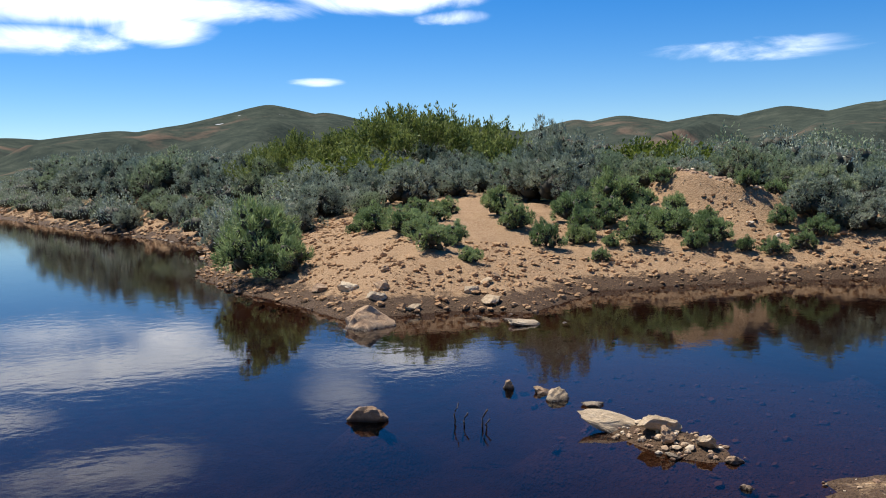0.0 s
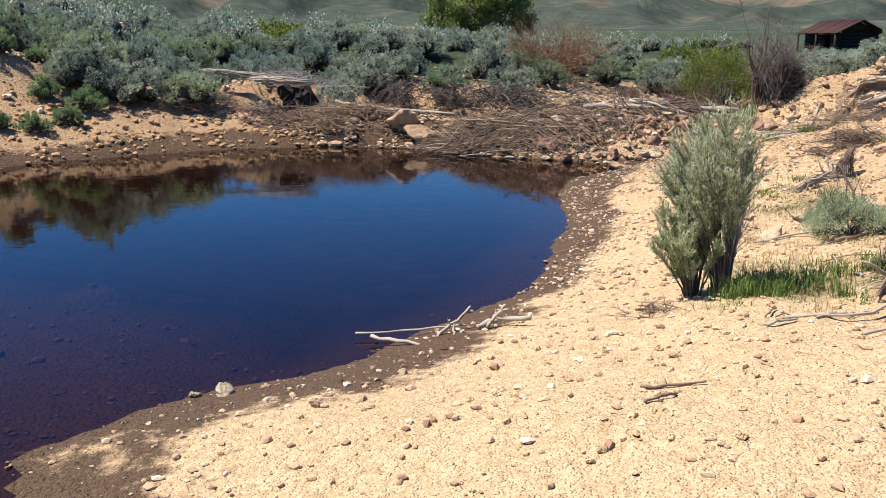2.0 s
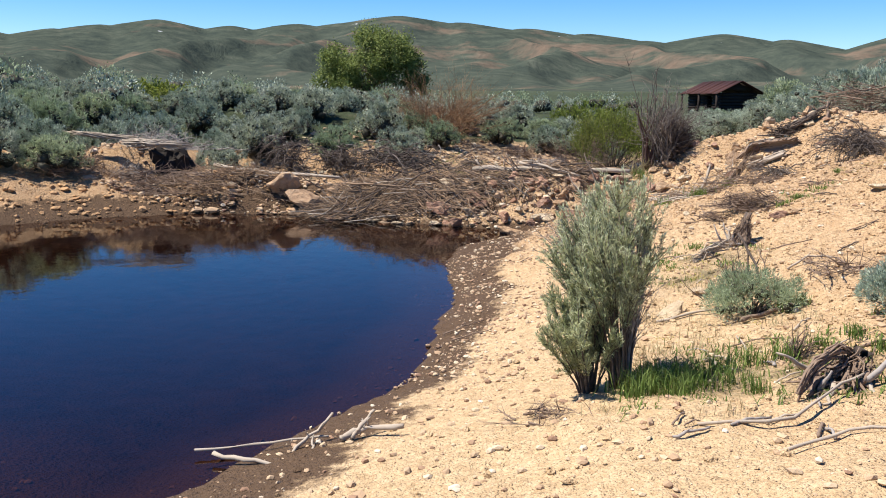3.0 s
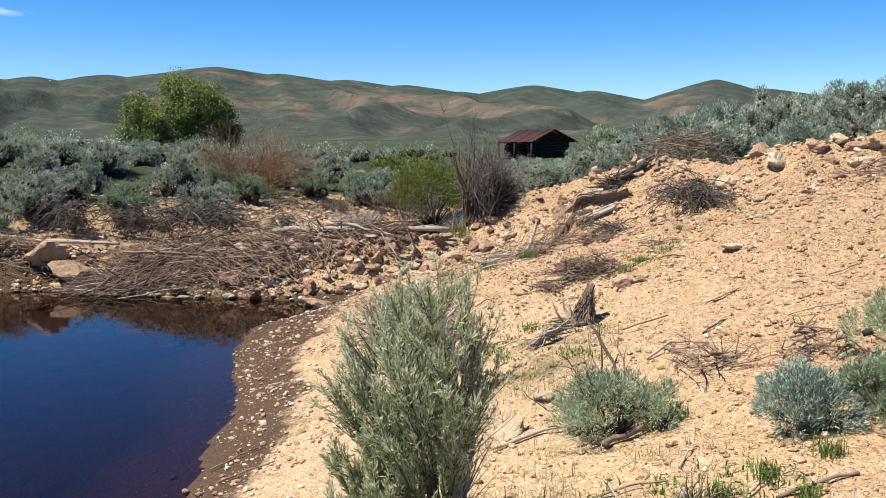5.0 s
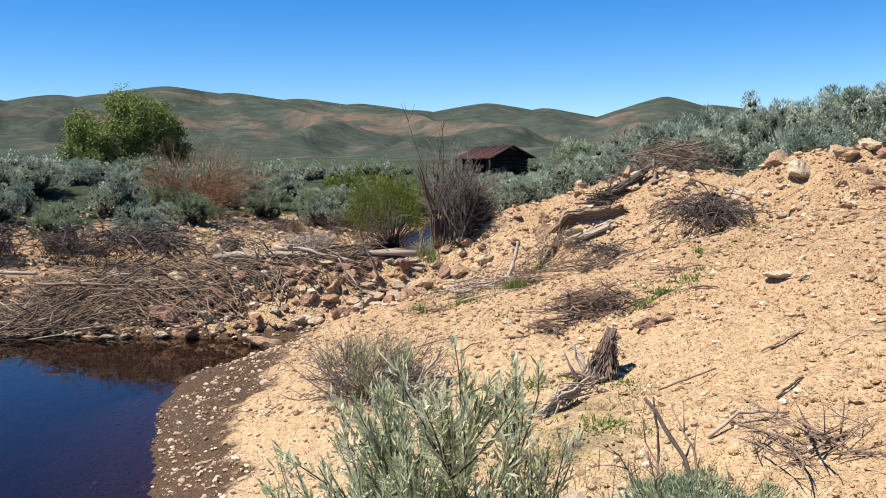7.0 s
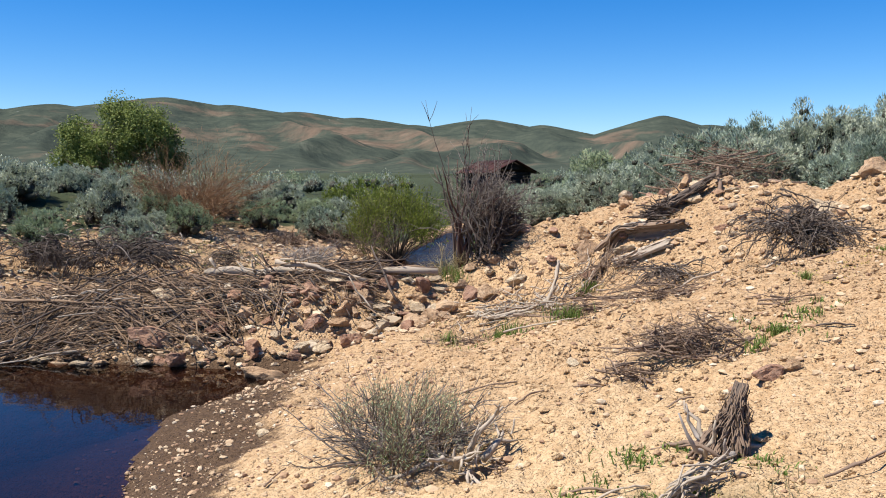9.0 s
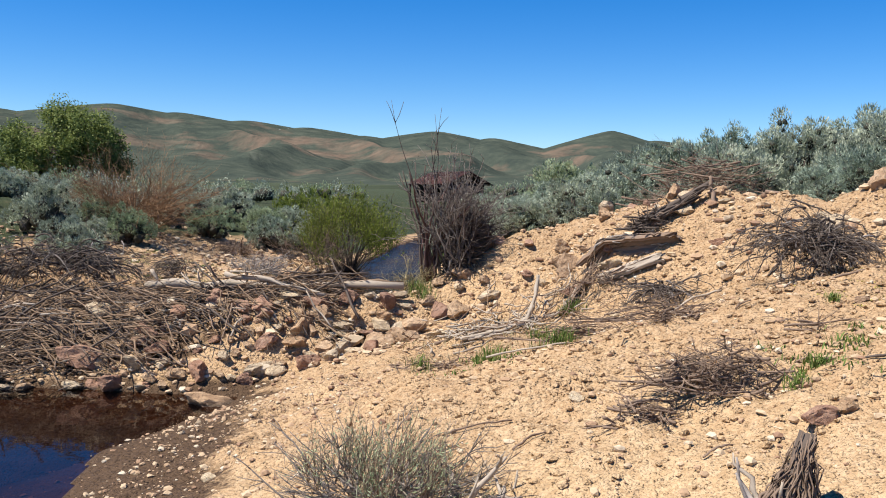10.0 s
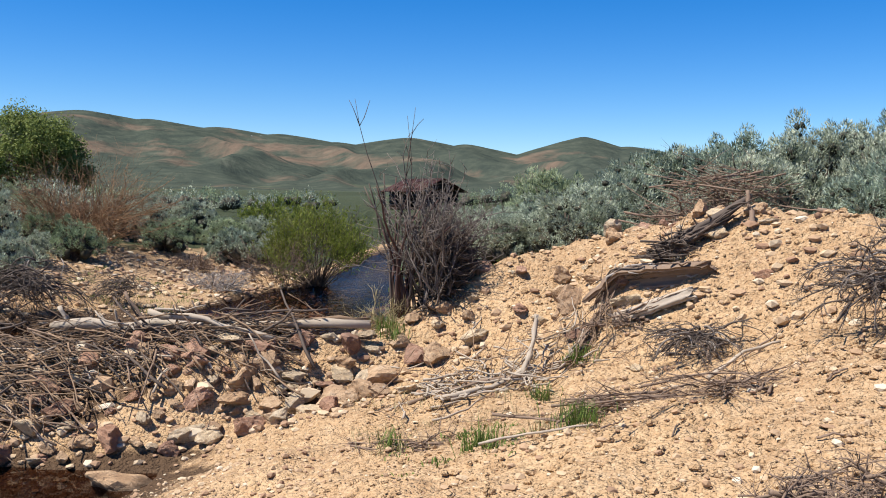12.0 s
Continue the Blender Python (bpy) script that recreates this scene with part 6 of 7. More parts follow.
log("log", [over(0.05, 11.85, 0.03), over(0.35, 11.95, 0.05), over(0.62, 12.15, 0.05)], 0.030, PALE_WOOD, "bleached branch in a heap of driftwood", 7, 1)
log("log", [over(-0.15, 12.0, 0.02), over(0.2, 12.1, 0.05), over(0.55, 12.0, 0.06)], 0.024, DEAD, "dark branch in a heap of driftwood", 8, 2)
log("log", [over(1.35, 10.9, 0.02), over(1.55, 10.95, 0.04), over(1.75, 11.0, 0.03)], 0.018, PALE_WOOD, "short pale stick on the slope", 9, 0)
log("log", [over(0.15, 10.25, 0.03), over(0.35, 10.2, 0.04), over(0.62, 10.15, 0.02)], 0.010, PALE_WOOD, "bleached stick beside grass", 10, 1)
log("log", [over(1.20, 7.25, 0.02), over(1.35, 7.3, 0.05), over(1.52, 7.42, 0.03)], 0.010, DEAD, "long dead branch lying on soil", 11, 1)
log("log", [over(0.45, 5.55, 0.02), over(0.7, 5.7, 0.02), over(0.98, 5.75, 0.02)], 0.014, PALE_WOOD, "pale stick lying by the bushes", 12, 0)
log("log", [over(0.95, 5.4, 0.02), over(1.15, 5.5, 0.03), over(1.28, 5.55, 0.02)], 0.022, DEAD, "short broken stick in dry litter", 13, 1)
log("log", [over(0.75, 3.45, 0.01), over(1.1, 3.4, 0.03), over(1.3, 3.75, 0.05), over(1.45, 3.95, 0.05)], 0.013, PALE_WOOD, "bent pale root lying on soil", 14, 1)
log("log", [over(1.05, 3.05, 0.01), over(1.3, 3.25, 0.02), over(1.6, 3.3, 0.02)], 0.012, PALE_WOOD, "thin bleached stick on the beach", 15, 0)
log("log", [over(0.25, 2.38, 0.012), over(0.35, 2.4, 0.012), over(0.5, 2.42, 0.012)], 0.012, DEAD, "short brown stick on the beach", 16, 1)
log("log", [over(0.30, 2.18, 0.012), over(0.36, 2.24, 0.012), over(0.40, 2.32, 0.012)], 0.012, DEAD, "short brown stick on the beach", 17, 0)
log("log", [over(2.1, 6.75, 0.02), over(2.25, 6.72, 0.04), over(2.42, 6.8, 0.02)], 0.010, PALE_WOOD, "pale stick half buried in the slope", 18, 1)
log("driftwood", [(-1.50, 3.42, 0.04), (-1.25, 3.38, 0.045), (-0.96, 3.40, 0.05)], 0.020, PALE_WOOD, "bleached driftwood stick at the waterline", 19, 0)
log("driftwood", [(-1.62, 3.45, 0.03), (-1.4, 3.58, 0.04), (-1.15, 3.64, 0.08), (-1.0, 3.66, 0.11)], 0.011, PALE_WOOD, "thin bleached driftwood branch in the mud", 20, 1)
log("driftwood", [(-1.16, 3.48, 0.02), (-1.10, 3.58, 0.09), (-1.04, 3.64, 0.13), (-1.0, 3.72, 0.20)], 0.016, PALE_WOOD, "forked bleached driftwood standing in the mud", 21, 3)
log("driftwood", [(-1.0, 3.48, 0.02), (-1.04, 3.56, 0.08), (-1.06, 3.62, 0.11)], 0.012, PALE_WOOD, "forked bleached driftwood standing in the mud", 22, 2)
log("driftwood", [over(-0.92, 3.62, 0.02), over(-0.8, 3.68, 0.05), over(-0.6, 3.66, 0.04)], 0.024, PALE_WOOD, "gnarled pale driftwood on the beach", 23, 3)
log("driftwood", [over(-0.86, 3.62, 0.02), over(-0.82, 3.70, 0.07), over(-0.80, 3.76, 0.12)], 0.018, PALE_WOOD, "gnarled pale driftwood on the beach", 24, 2)
log("driftwood", [over(0.25, 0.6, 0.04), over(0.45, 0.7, 0.06), over(0.65, 0.65, 0.04)], 0.03, PALE_WOOD, "gnarled pale driftwood on the beach", 25, 2)
for k, (x, y, a, n) in enumerate([(-0.85, 5.9, 30, 0.3), (-1.0, 6.2, 50, 0.35), (-0.95, 8.3, 80, 0.25), (-0.15, 6.3, 10, 0.2), (0.05, 8.95, 5, 0.3), (-0.55, 8.2, 170, 0.3), (0.9, 8.2, 30, 0.15), (1.9, 7.6, 20, 0.25)]):
    c, s = math.cos(radians(a)) * n / 2, math.sin(radians(a)) * n / 2
    log("twig", [over(x - c, y - s, 0.012), over(x, y, 0.02), over(x + c, y + s, 0.012)], 0.008, DEAD, "small dry twig lying on soil", 60 + k, 1)

shaggy_stump(0.95, 7.68, 0.32, 0.12, 0.030, "splintered shaggy grey stump on the bare slope", 240, 95, (0.09, 0.03))
rotten_log([over(0.60, 7.22, 0.02), over(0.74, 7.28, 0.07), over(0.92, 7.36, 0.06)], 0.035, PALE_WOOD, "bleached roots at the foot of a stump", 241, 30, 0.4)
shaggy_stump(1.34, 3.98, 0.19, 0.15, 0.055, "uprooted shaggy stump with curling pale roots", 242, 44, (0.10, 0.05), 12)
stump(1.19, 4.52, 0.24, 0.035, 243, "broken upright dead stem in grass")
rotten_log([over(1.14, 3.70, 0.0), over(1.22, 3.86, 0.12), over(1.34, 3.98, 0.17), over(1.46, 4.12, 0.05)], 0.034, DEAD, "arched root of an uprooted stump", 244, 30, 0.22)
lr = np.random.default_rng(88)
for k in range(34):
    x, y, a, n = lr.uniform(0.55, 2.0), lr.uniform(3.1, 5.0), lr.uniform(0, 180), 0.10 + 0.22 * lr.random() ** 2
    c, d = math.cos(radians(a)) * n / 2, math.sin(radians(a)) * n / 2
    log("twig", [over(x - c, y - d, 0.010), over(x, y, 0.022), over(x + c, y + d, 0.010)], 0.006 + 0.007 * lr.random(), (PALE_WOOD, DEAD, GREY)[k % 3], "small dry stick lying among grass and litter", 700 + k, 1)
for k in range(40):
    x, y, a, n = lr.uniform(0.2, 3.4), lr.uniform(6.2, 11.4), lr.uniform(-40, 60), 0.08 + 0.20 * lr.random() ** 2
    c, d = math.cos(radians(a)) * n / 2, math.sin(radians(a)) * n / 2
    log("twig", [over(x - c, y - d, 0.010), over(x, y, 0.022), over(x + c, y + d, 0.010)], 0.005 + 0.006 * lr.random(), (PALE_WOOD, DEAD, DEAD, BARK)[k % 4], "small dry stick lying on the bare slope", 760 + k, 1)
# the undercut bank with its fallen trunk on the far shore
def lumpy_block(name, label, category, lo, hi, material, rough, seed, cells=(12, 6, 6)):
    """A rough-faced block."""
    rng = np.random.default_rng(seed)
    bm = bmesh.new()
    bmesh.ops.create_cube(bm, size=1.0)
    bmesh.ops.subdivide_edges(bm, edges=bm.edges[:], cuts=9, use_grid_fill=True)
    lo, hi, off = np.array(lo), np.array(hi), rng.random(3) * 30
    for v in bm.verts:
        p = (np.array(v.co) * np.array([1, 1, 1]) + 0.5) * (hi - lo) + lo
        mid = 0.5 * (lo + hi)
        p = mid + (p - mid) * (1 - 0.16 * np.linalg.norm((p - mid) / (hi - lo)) ** 2 * 4)
        q = noise.noise_vector(Vector(p * 2.6 + off)) + 0.7 * noise.noise_vector(Vector(p * 8.0 + off))
        v.co = Vector(p) + q * rough
    me = bpy.data.meshes.new(name)
    bm.to_mesh(me)
    bm.free()
    me.materials.append(material)
    return tagged(new(name, me), label, category)


rotten_log([(-10.3, 13.5, 1.16), (-9.4, 13.4, 1.10), (-8.4, 13.3, 1.03)], 0.05, PALE_WOOD, "bleached fallen trunk on the undercut bank", 30, 40)
rotten_log([(-8.9, 13.22, 1.0), (-8.3, 13.2, 1.0), (-7.6, 13.3, 0.98)], 0.065, PALE_WOOD, "grey trunk capping an undercut bank", 31, 60)
# added black block takes the place of the hollow's shade
lumpy_block("peat_block", "black block standing in for the shaded hollow under the bank", "bank", (-8.45, 13.2, 0.30), (-7.7, 13.9, 0.96), HOLLOW_SHADE, 0.12, 82)
bush(dead_brush("dead_roots", "bleached roots and twigs over the undercut bank", "dead shrub", 235, (0.9, 0.4, 0.22), 90, 700, 0.011, GREY, up=0.25, hang=0.3, grain=0, stray=0.6, wander=0.2), -8.6, 13.9)
for x, y, turn, w in [(-8.6, 12.75, 10, 0.9), (-7.4, 12.75, -15, 0.8), (-6.5, 12.95, 20, 0.7), (-9.3, 12.2, 35, 0.7), (-8.0, 12.35, 15, 0.7), (-6.9, 12.5, -5, 0.7)]:
    bush(tagged(dead_brush("dead_brush", "dry sticks washed up along the far shore", "dead shrub", int(400 - 10 * x), (w, 0.25, 0.16), 70, 500, 0.010, (DEAD, STICK)[int(-10 * x) % 2], up=0.16, wander=0.14, grain=0, stray=0.5, sliver=0.10), "", "", HEAPS), x, y, turn)
bush(dead_brush("dead_roots", "grey roots and twigs hanging from the cut bank", "dead shrub", 232, (0.95, 0.35, 0.34), 110, 900, 0.012, GREY, up=0.3, hang=0.8, grain=0, stray=0.9, wander=0.25), -8.7, 12.95)
bush(dead_brush("dead_roots", "dead branches heaped on the cut bank", "dead shrub", 233, (0.8, 0.5, 0.42), 90, 800, 0.011, DEAD, up=0.3, hang=0.3, grain=10, stray=0.7, wander=0.25), -7.3, 13.9)
log("fallen_trunk", [(-7.8, 14.4, 0.55), (-6.6, 14.2, 0.50), (-5.2, 13.9, 0.46)], 0.055, PALE_WOOD, "bleached log lying behind the dam", 34, 2)
log("fallen_trunk", [(-7.4, 13.6, 0.55), (-6.5, 13.2, 0.42), (-5.9, 12.9, 0.30)], 0.035, PALE_WOOD, "bleached log lying across the dam stones", 35, 1)

# ---- the dam ----
dam = thing("beaver_dam", "broken beaver dam of tangled dry sticks and poles", "dam", at=pose(-2.6, 13.0, 0))
DAM_LINE = [(-4.9, 12.75), (-4.3, 12.75), (-3.2, 12.85), (-2.0, 12.95), (-0.9, 13.15)]


def stick_mesh(seed, length, r):
    rng = np.random.default_rng(seed)
    g = Geo()
    line = bend(rng, (-length / 2, 0, 0), (1, 0, 0), length, 5, 0.07 + 0.15 * rng.random())
    g.tube(line, taper(r, r * 0.5, 6), 5)
    if rng.random() < 0.5:
        i = rng.integers(1, 4)
        g.tube(bend(rng, line[i], (1, rng.normal() * 0.8, rng.normal() * 0.6), length * 0.25, 2, 0.1), taper(r * 0.5, r * 0.25, 3), 4)
    return g


sr = np.random.default_rng(300)
lengths = [0.22, 0.30, 0.40, 0.55, 0.80]
stick_meshes = [stick_mesh(310 + k, lengths[k % 5], 0.0055 + 0.0026 * (k % 4)).mesh("stick", (STICK, DEAD, PALE_WOOD, BARK)[k % 4]) for k in range(20)]


def dam_spot():
    u = sr.random()
    if u < 0.66:
        k = sr.random() * 4
        i = min(int(k), 3)
        (ax, ay), (bx, by) = DAM_LINE[i], DAM_LINE[i + 1]
        x, y = ax + (bx - ax) * (k - i), ay + (by - ay) * (k - i) + sr.normal() * 0.24 - 0.03
    elif u < 0.84:
        x, y = sr.uniform(-5.2, -2.3), sr.uniform(12.25, 12.75)
    else:
        x, y = sr.uniform(-8.2, -5.3), sr.uniform(12.7, 13.9)
    return x, y


def lie(x, y, lift, turn, dip=0.0, roll=0.0, half=0.3):
    """A place on the ground, with its x axis along the slope."""
    c, s = math.cos(radians(turn)) * half, math.sin(radians(turn)) * half
    a, b = max(gz(x - c, y - s), 0.0), max(gz(x + c, y + s), 0.0)
    z = max(gz(x, y), 0.5 * (a + b))
    return pose(x, y, z + lift, roll, dip - math.degrees(math.atan2(b - a, 2 * half)), turn)


rest = {"brown": Geo(), "grey": Geo()}
for k in range(4000):
    x, y = dam_spot()
    if k > 3400:
        x, y = sr.uniform(-5.3, -2.5), 12.55 + 0.22 * sr.normal()
    lift = abs(sr.normal()) * 0.065 + 0.015
    mat_way = 130 * (float(vnoise(np.array(x * 1.6), np.array(y * 1.6), 71)) - 0.5)
    m = lie(x, y, lift, mat_way + sr.normal() * 20 + (180 if sr.random() < 0.5 else 0), sr.normal() * 5, sr.normal() * 25)
    if k < 290:
        ob = new("stick", stick_meshes[k % 20])
        ob.parent = dam
        ob.matrix_basis = dam.matrix_basis.inverted() @ m
    else:
        g = stick_mesh(1000 + k, 0.10 + 0.42 * sr.random() ** 1.6, 0.0022 + 0.0075 * sr.random() ** 2.0)
        for v in g.v:
            v[:] = v @ np.array(m.to_3x3()).T + np.array(m.translation)
        box = rest["brown" if k % 3 else "grey"]
        box.f += [f + box.n for f in g.f]
        box.add(np.concatenate(g.v), np.zeros((0, 4), int))
for name, g, mat in (("brushwood", rest["brown"], STICK), ("brushwood", rest["grey"], BARK)):
    ob = part(name, g, mat, dam)
    ob.matrix_basis = dam.matrix_basis.inverted()
    tagged(ob, "", "", "", "stuff")
for pts, r, mat, txt, sd in [
        ([(-2.70, 13.05, 0.75), (-1.7, 13.06, 0.76), (-0.45, 13.08, 0.78)], 0.062, PALE_WOOD, "long bleached pole along the top", 41),
        ([(-2.0, 12.95, 0.86), (-1.6, 12.9, 0.82), (-1.1, 12.8, 0.70)], 0.036, PALE_WOOD, "bleached forked branch", 42),
        ([(-1.5, 13.2, 0.74), (-0.9, 13.2, 0.79), (-0.45, 13.3, 0.78)], 0.030, STICK, "curved brown pole", 43),
        ([(-2.6, 13.1, 0.5), (-2.62, 13.1, 0.72), (-2.68, 13.12, 0.88)], 0.03, PALE_WOOD, "short upright bleached stick", 44),
        ([(-1.95, 13.25, 0.5), (-2.1, 13.3, 0.72), (-2.3, 13.35, 0.98)], 0.028, DEAD, "dark upright branch", 45),
        ([(-4.6, 12.7, 0.5), (-4.0, 12.65, 0.50), (-3.3, 12.7, 0.46)], 0.022, STICK, "brown pole", 46),
        ([(-3.4, 12.6, 0.44), (-2.7, 12.6, 0.46), (-1.9, 12.75, 0.54)], 0.018, STICK, "brown pole", 47),
        ([(-2.5, 12.72, 0.56), (-1.8, 12.75, 0.58), (-1.0, 12.95, 0.66)], 0.018, PALE_WOOD, "pale pole", 48)]:
    ob = log("pole", [(a + 2.6, b - 13.0, c) for a, b, c in pts], r, mat, txt, sd, 2)
    ob.parent = dam
    del ob["category"]

# driftwood heap where the dam meets the slope
heap = thing("driftwood_heap", "heap of grey driftwood where the dam meets the slope", "driftwood", at=pose(0.25, 12.1, gz(0.25, 12.1)))
for k in range(110):
    x, y = 0.25 + sr.normal() * 0.28, 12.15 + sr.normal() * 0.28
    ob = new("stick", stick_meshes[2 * sr.integers(10)])
    ob.parent = heap
    ob.matrix_basis = heap.matrix_basis.inverted() @ lie(x, y, 0.015 + abs(sr.normal()) * 0.04, sr.normal() * 75 + 20, sr.normal() * 4, 0, 0.15) @ Matrix.Diagonal((0.5, 0.8, 0.8, 1))
heap2 = thing("driftwood_heap", "heap of grey driftwood and twigs on the bank", "driftwood", at=pose(0.85, 12.0, gz(0.85, 12.0)))
for k in range(80):
    x, y = 0.85 + sr.normal() * 0.2, 12.1 + sr.normal() * 0.22
    ob = new("stick", stick_meshes[2 * sr.integers(10)])
    ob.parent = heap2
    ob.matrix_basis = heap2.matrix_basis.inverted() @ lie(x, y, 0.015 + abs(sr.normal()) * 0.04, sr.normal() * 75 + 30, sr.normal() * 4, 0, 0.15) @ Matrix.Diagonal((0.45, 0.75, 0.75, 1))

# ---- snag, willows, tree ----
snag = thing("snag", "tall dead shrub of upright grey and reddish stems", "dead shrub", at=settle(-0.02, 13.72, 0.05))
tr = np.random.default_rng(261)
crown, base, snag_shade = Geo(), Geo(), Geo()
for k in range(17):
    stem = Geo()
    line = bend(tr, (-0.18 + 0.055 * tr.normal(), 0.05 * tr.normal(), -0.05), (-0.03 + 0.07 * tr.normal(), 0.06 * tr.normal(), 1), 0.75 + 0.5 * tr.random(), 8, 0.10)
    stem.tube(line, taper(0.011 + 0.009 * tr.random(), 0.005, 9), 6)
    part("stem", stem, RUST_BARK if k % 3 else BARK, snag)
    for _ in range(3):
        i = tr.integers(3, 8)
        crown.tube(bend(tr, line[i], (tr.normal() * 0.5 - 0.1, tr.normal() * 0.5, 0.9), 0.10 + 0.18 * tr.random(), 3, 0.2), taper(0.0045, 0.0016, 4), 3)
for _ in range(190):
    x0 = tr.uniform(-0.12, 0.20)
    top = 1.28 - 2.0 * abs(x0 + 0.03) - 0.12 * tr.random()
    line = bend(tr, (x0 * 0.7 + 0.03, 0.12 * tr.normal(), 0.02 + 0.3 * tr.random()), (x0 * 0.2 + 0.07 * tr.normal(), 0.10 * tr.normal(), 1), top * (0.55 + 0.4 * tr.random()), 7, 0.22)
    crown.tube(line, taper(0.0075 * (0.5 + tr.random()), 0.0018, 8), 4)
    for _ in range(7):
        i = tr.integers(2, 8)
        crown.tube(bend(tr, line[i], (tr.normal() * 0.7, tr.normal() * 0.7, 0.7), 0.06 + 0.12 * tr.random(), 3, 0.3), taper(0.0032, 0.0012, 4), 3)
for _ in range(1500):
    a, q = tr.random() * 6.283, np.sqrt(tr.random())
    z = 0.62 * tr.random()
    line = bend(tr, (0.15 + 0.17 * q * np.cos(a) * (1.1 - z), 0.15 * q * np.sin(a), z), (np.cos(a) + 0.25, np.sin(a) - 0.2, 0.9 * tr.normal() - 0.2), 0.12 + 0.18 * tr.random(), 4, 0.45)
    line[:, 2] = np.maximum(line[:, 2], 0.0)
    base.tube(line, taper(0.008, 0.003, 5), 4)
tagged(part("twig_crown", crown, GREY_TWIG, snag, "fine grey-brown twigs"), "", "", "", "stuff")
# dark lumps added in place of the shaded hollow low in the snag
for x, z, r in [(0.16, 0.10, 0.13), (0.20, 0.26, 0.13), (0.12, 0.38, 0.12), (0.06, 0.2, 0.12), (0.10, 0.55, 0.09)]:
    snag_shade.add(BALL * r * (1 + 0.2 * tr.normal(size=(12, 1))) + [x, 0.02, z], BALL_FACES)
tagged(part("inner_growth", snag_shade, GAP_SHADE, snag), "", "", "", "stuff")
# lower twigs take the darker wood colour to imitate shade at the foot
tagged(part("lower_tangle", base, BARK, snag, "matted lower twigs, darker to imitate the shaded hollow"), "", "", "", "stuff")
for x0, lean, h, curl in [(-0.20, -0.26, 1.72, 0.05), (-0.17, -0.05, 1.62, -0.03), (-0.13, 0.03, 1.56, -0.03)]:
    tall = Geo()
    line = bend(tr, (x0, 0, 0), (lean, 0.05, 1), h, 8, 0.05)
    line[:, 0] += curl * np.sin(np.linspace(0, 5, 9))
    tall.tube(line, taper(0.0085, 0.0016, 9), 5)
    for _ in range(2):
        i = tr.integers(5, 8)
        tall.tube(bend(tr, line[i], (0.35 * tr.normal(), 0.1, 1), 0.22, 3, 0.1), taper(0.004, 0.0018, 4), 4)
    part("tall_stem", tall, BARK, snag)
fringe = dead_brush("dead_weeds", "dry grey stalks at the foot of a dead shrub", "dead shrub", 262, (0.20, 0.16, 0.36), 50, 400, 0.005, STRAW, up=2.0)
fringe.matrix_basis = settle(-0.38, 13.5, 0.02)

will = shrub("willow_bush", "yellow-green willow bush with bare grey lower stems", "shrub", 270, 2.65, 1.55, 60, 16, 18, (0.085, 0.019), BARK, WILLOW, low=0.16, fan=0.5, wand=0.30, stem_r=0.007, twig_share=0.6, dome=0.74)
will.matrix_basis = settle(-2.45, 29.6, 0.05)
bush(dead_brush("dead_willow", "bare grey willow stems at the foot of a green bush", "dead shrub", 271, (1.2, 0.6, 1.0), 90, 900, 0.008, DEAD, up=1.5, wander=0.10), -3.2, 28.4)
w2 = shrub("willow_bush", "bright green willow bush on the brook's bank", "shrub", 272, 1.2, 0.95, 20, 8, 10, (0.11, 0.03), BARK, WILLOW, low=0.1, stem_r=0.008)
w2.matrix_basis = settle(2.0, 36.0, 0.05)
copy_thing(w2, settle(0.5, 29.0, 0.05, 30, (0.9, 0.9, 0.8)))
copy_thing(w2, settle(0.4, 24.0, 0.05, 200, (0.7, 0.7, 0.55)))
copy_thing(w2, settle(-5.0, 40.0, 0.05, 70, 1.4))
copy_thing(w2, settle(3.4, 40.0, 0.05, 130, 1.1))
big = shrub("willow_thicket", "broad green willow thicket standing above the sagebrush", "shrub", 275, 2.5, 4.3, 70, 16, 22, (0.13, 0.05), BARK, TREE_LEAF, low=0.10, fan=0.5, wand=0.26, stem_r=0.007, dome=0.76)
big.matrix_basis = settle(-27.6, 11.2, 0.1, 25, (1, 1, 1))
copy_thing(big, settle(-28.6, 7.4, 0.1, 120, (0.62, 0.62, 0.72)))
mid_b = shrub("willow_thicket", "green leafy thicket behind the sagebrush", "shrub", 276, 1.7, 1.9, 26, 9, 11, (0.16, 0.06), BARK, WILLOW, low=0.08, stem_r=0.008)
mid_b.matrix_basis = settle(-22.5, 17.0, 0.1, 25, (1.2, 1, 0.9))
copy_thing(mid_b, settle(-23.5, 7.6, 0.1, 80, (1.0, 1.0, 0.9)))
copy_thing(mid_b, settle(-19.0, 30.0, 0.1, 140, (1.0, 1.0, 0.8)))
bush(dead_brush("rusty_willow", "rust-brown dead willow bush above the sagebrush", "dead shrub", 280, (1.35, 0.9, 1.95), 230, 4200, 0.012, RUST_TWIG, up=0.85, wander=0.16), -7.6, 27.6)


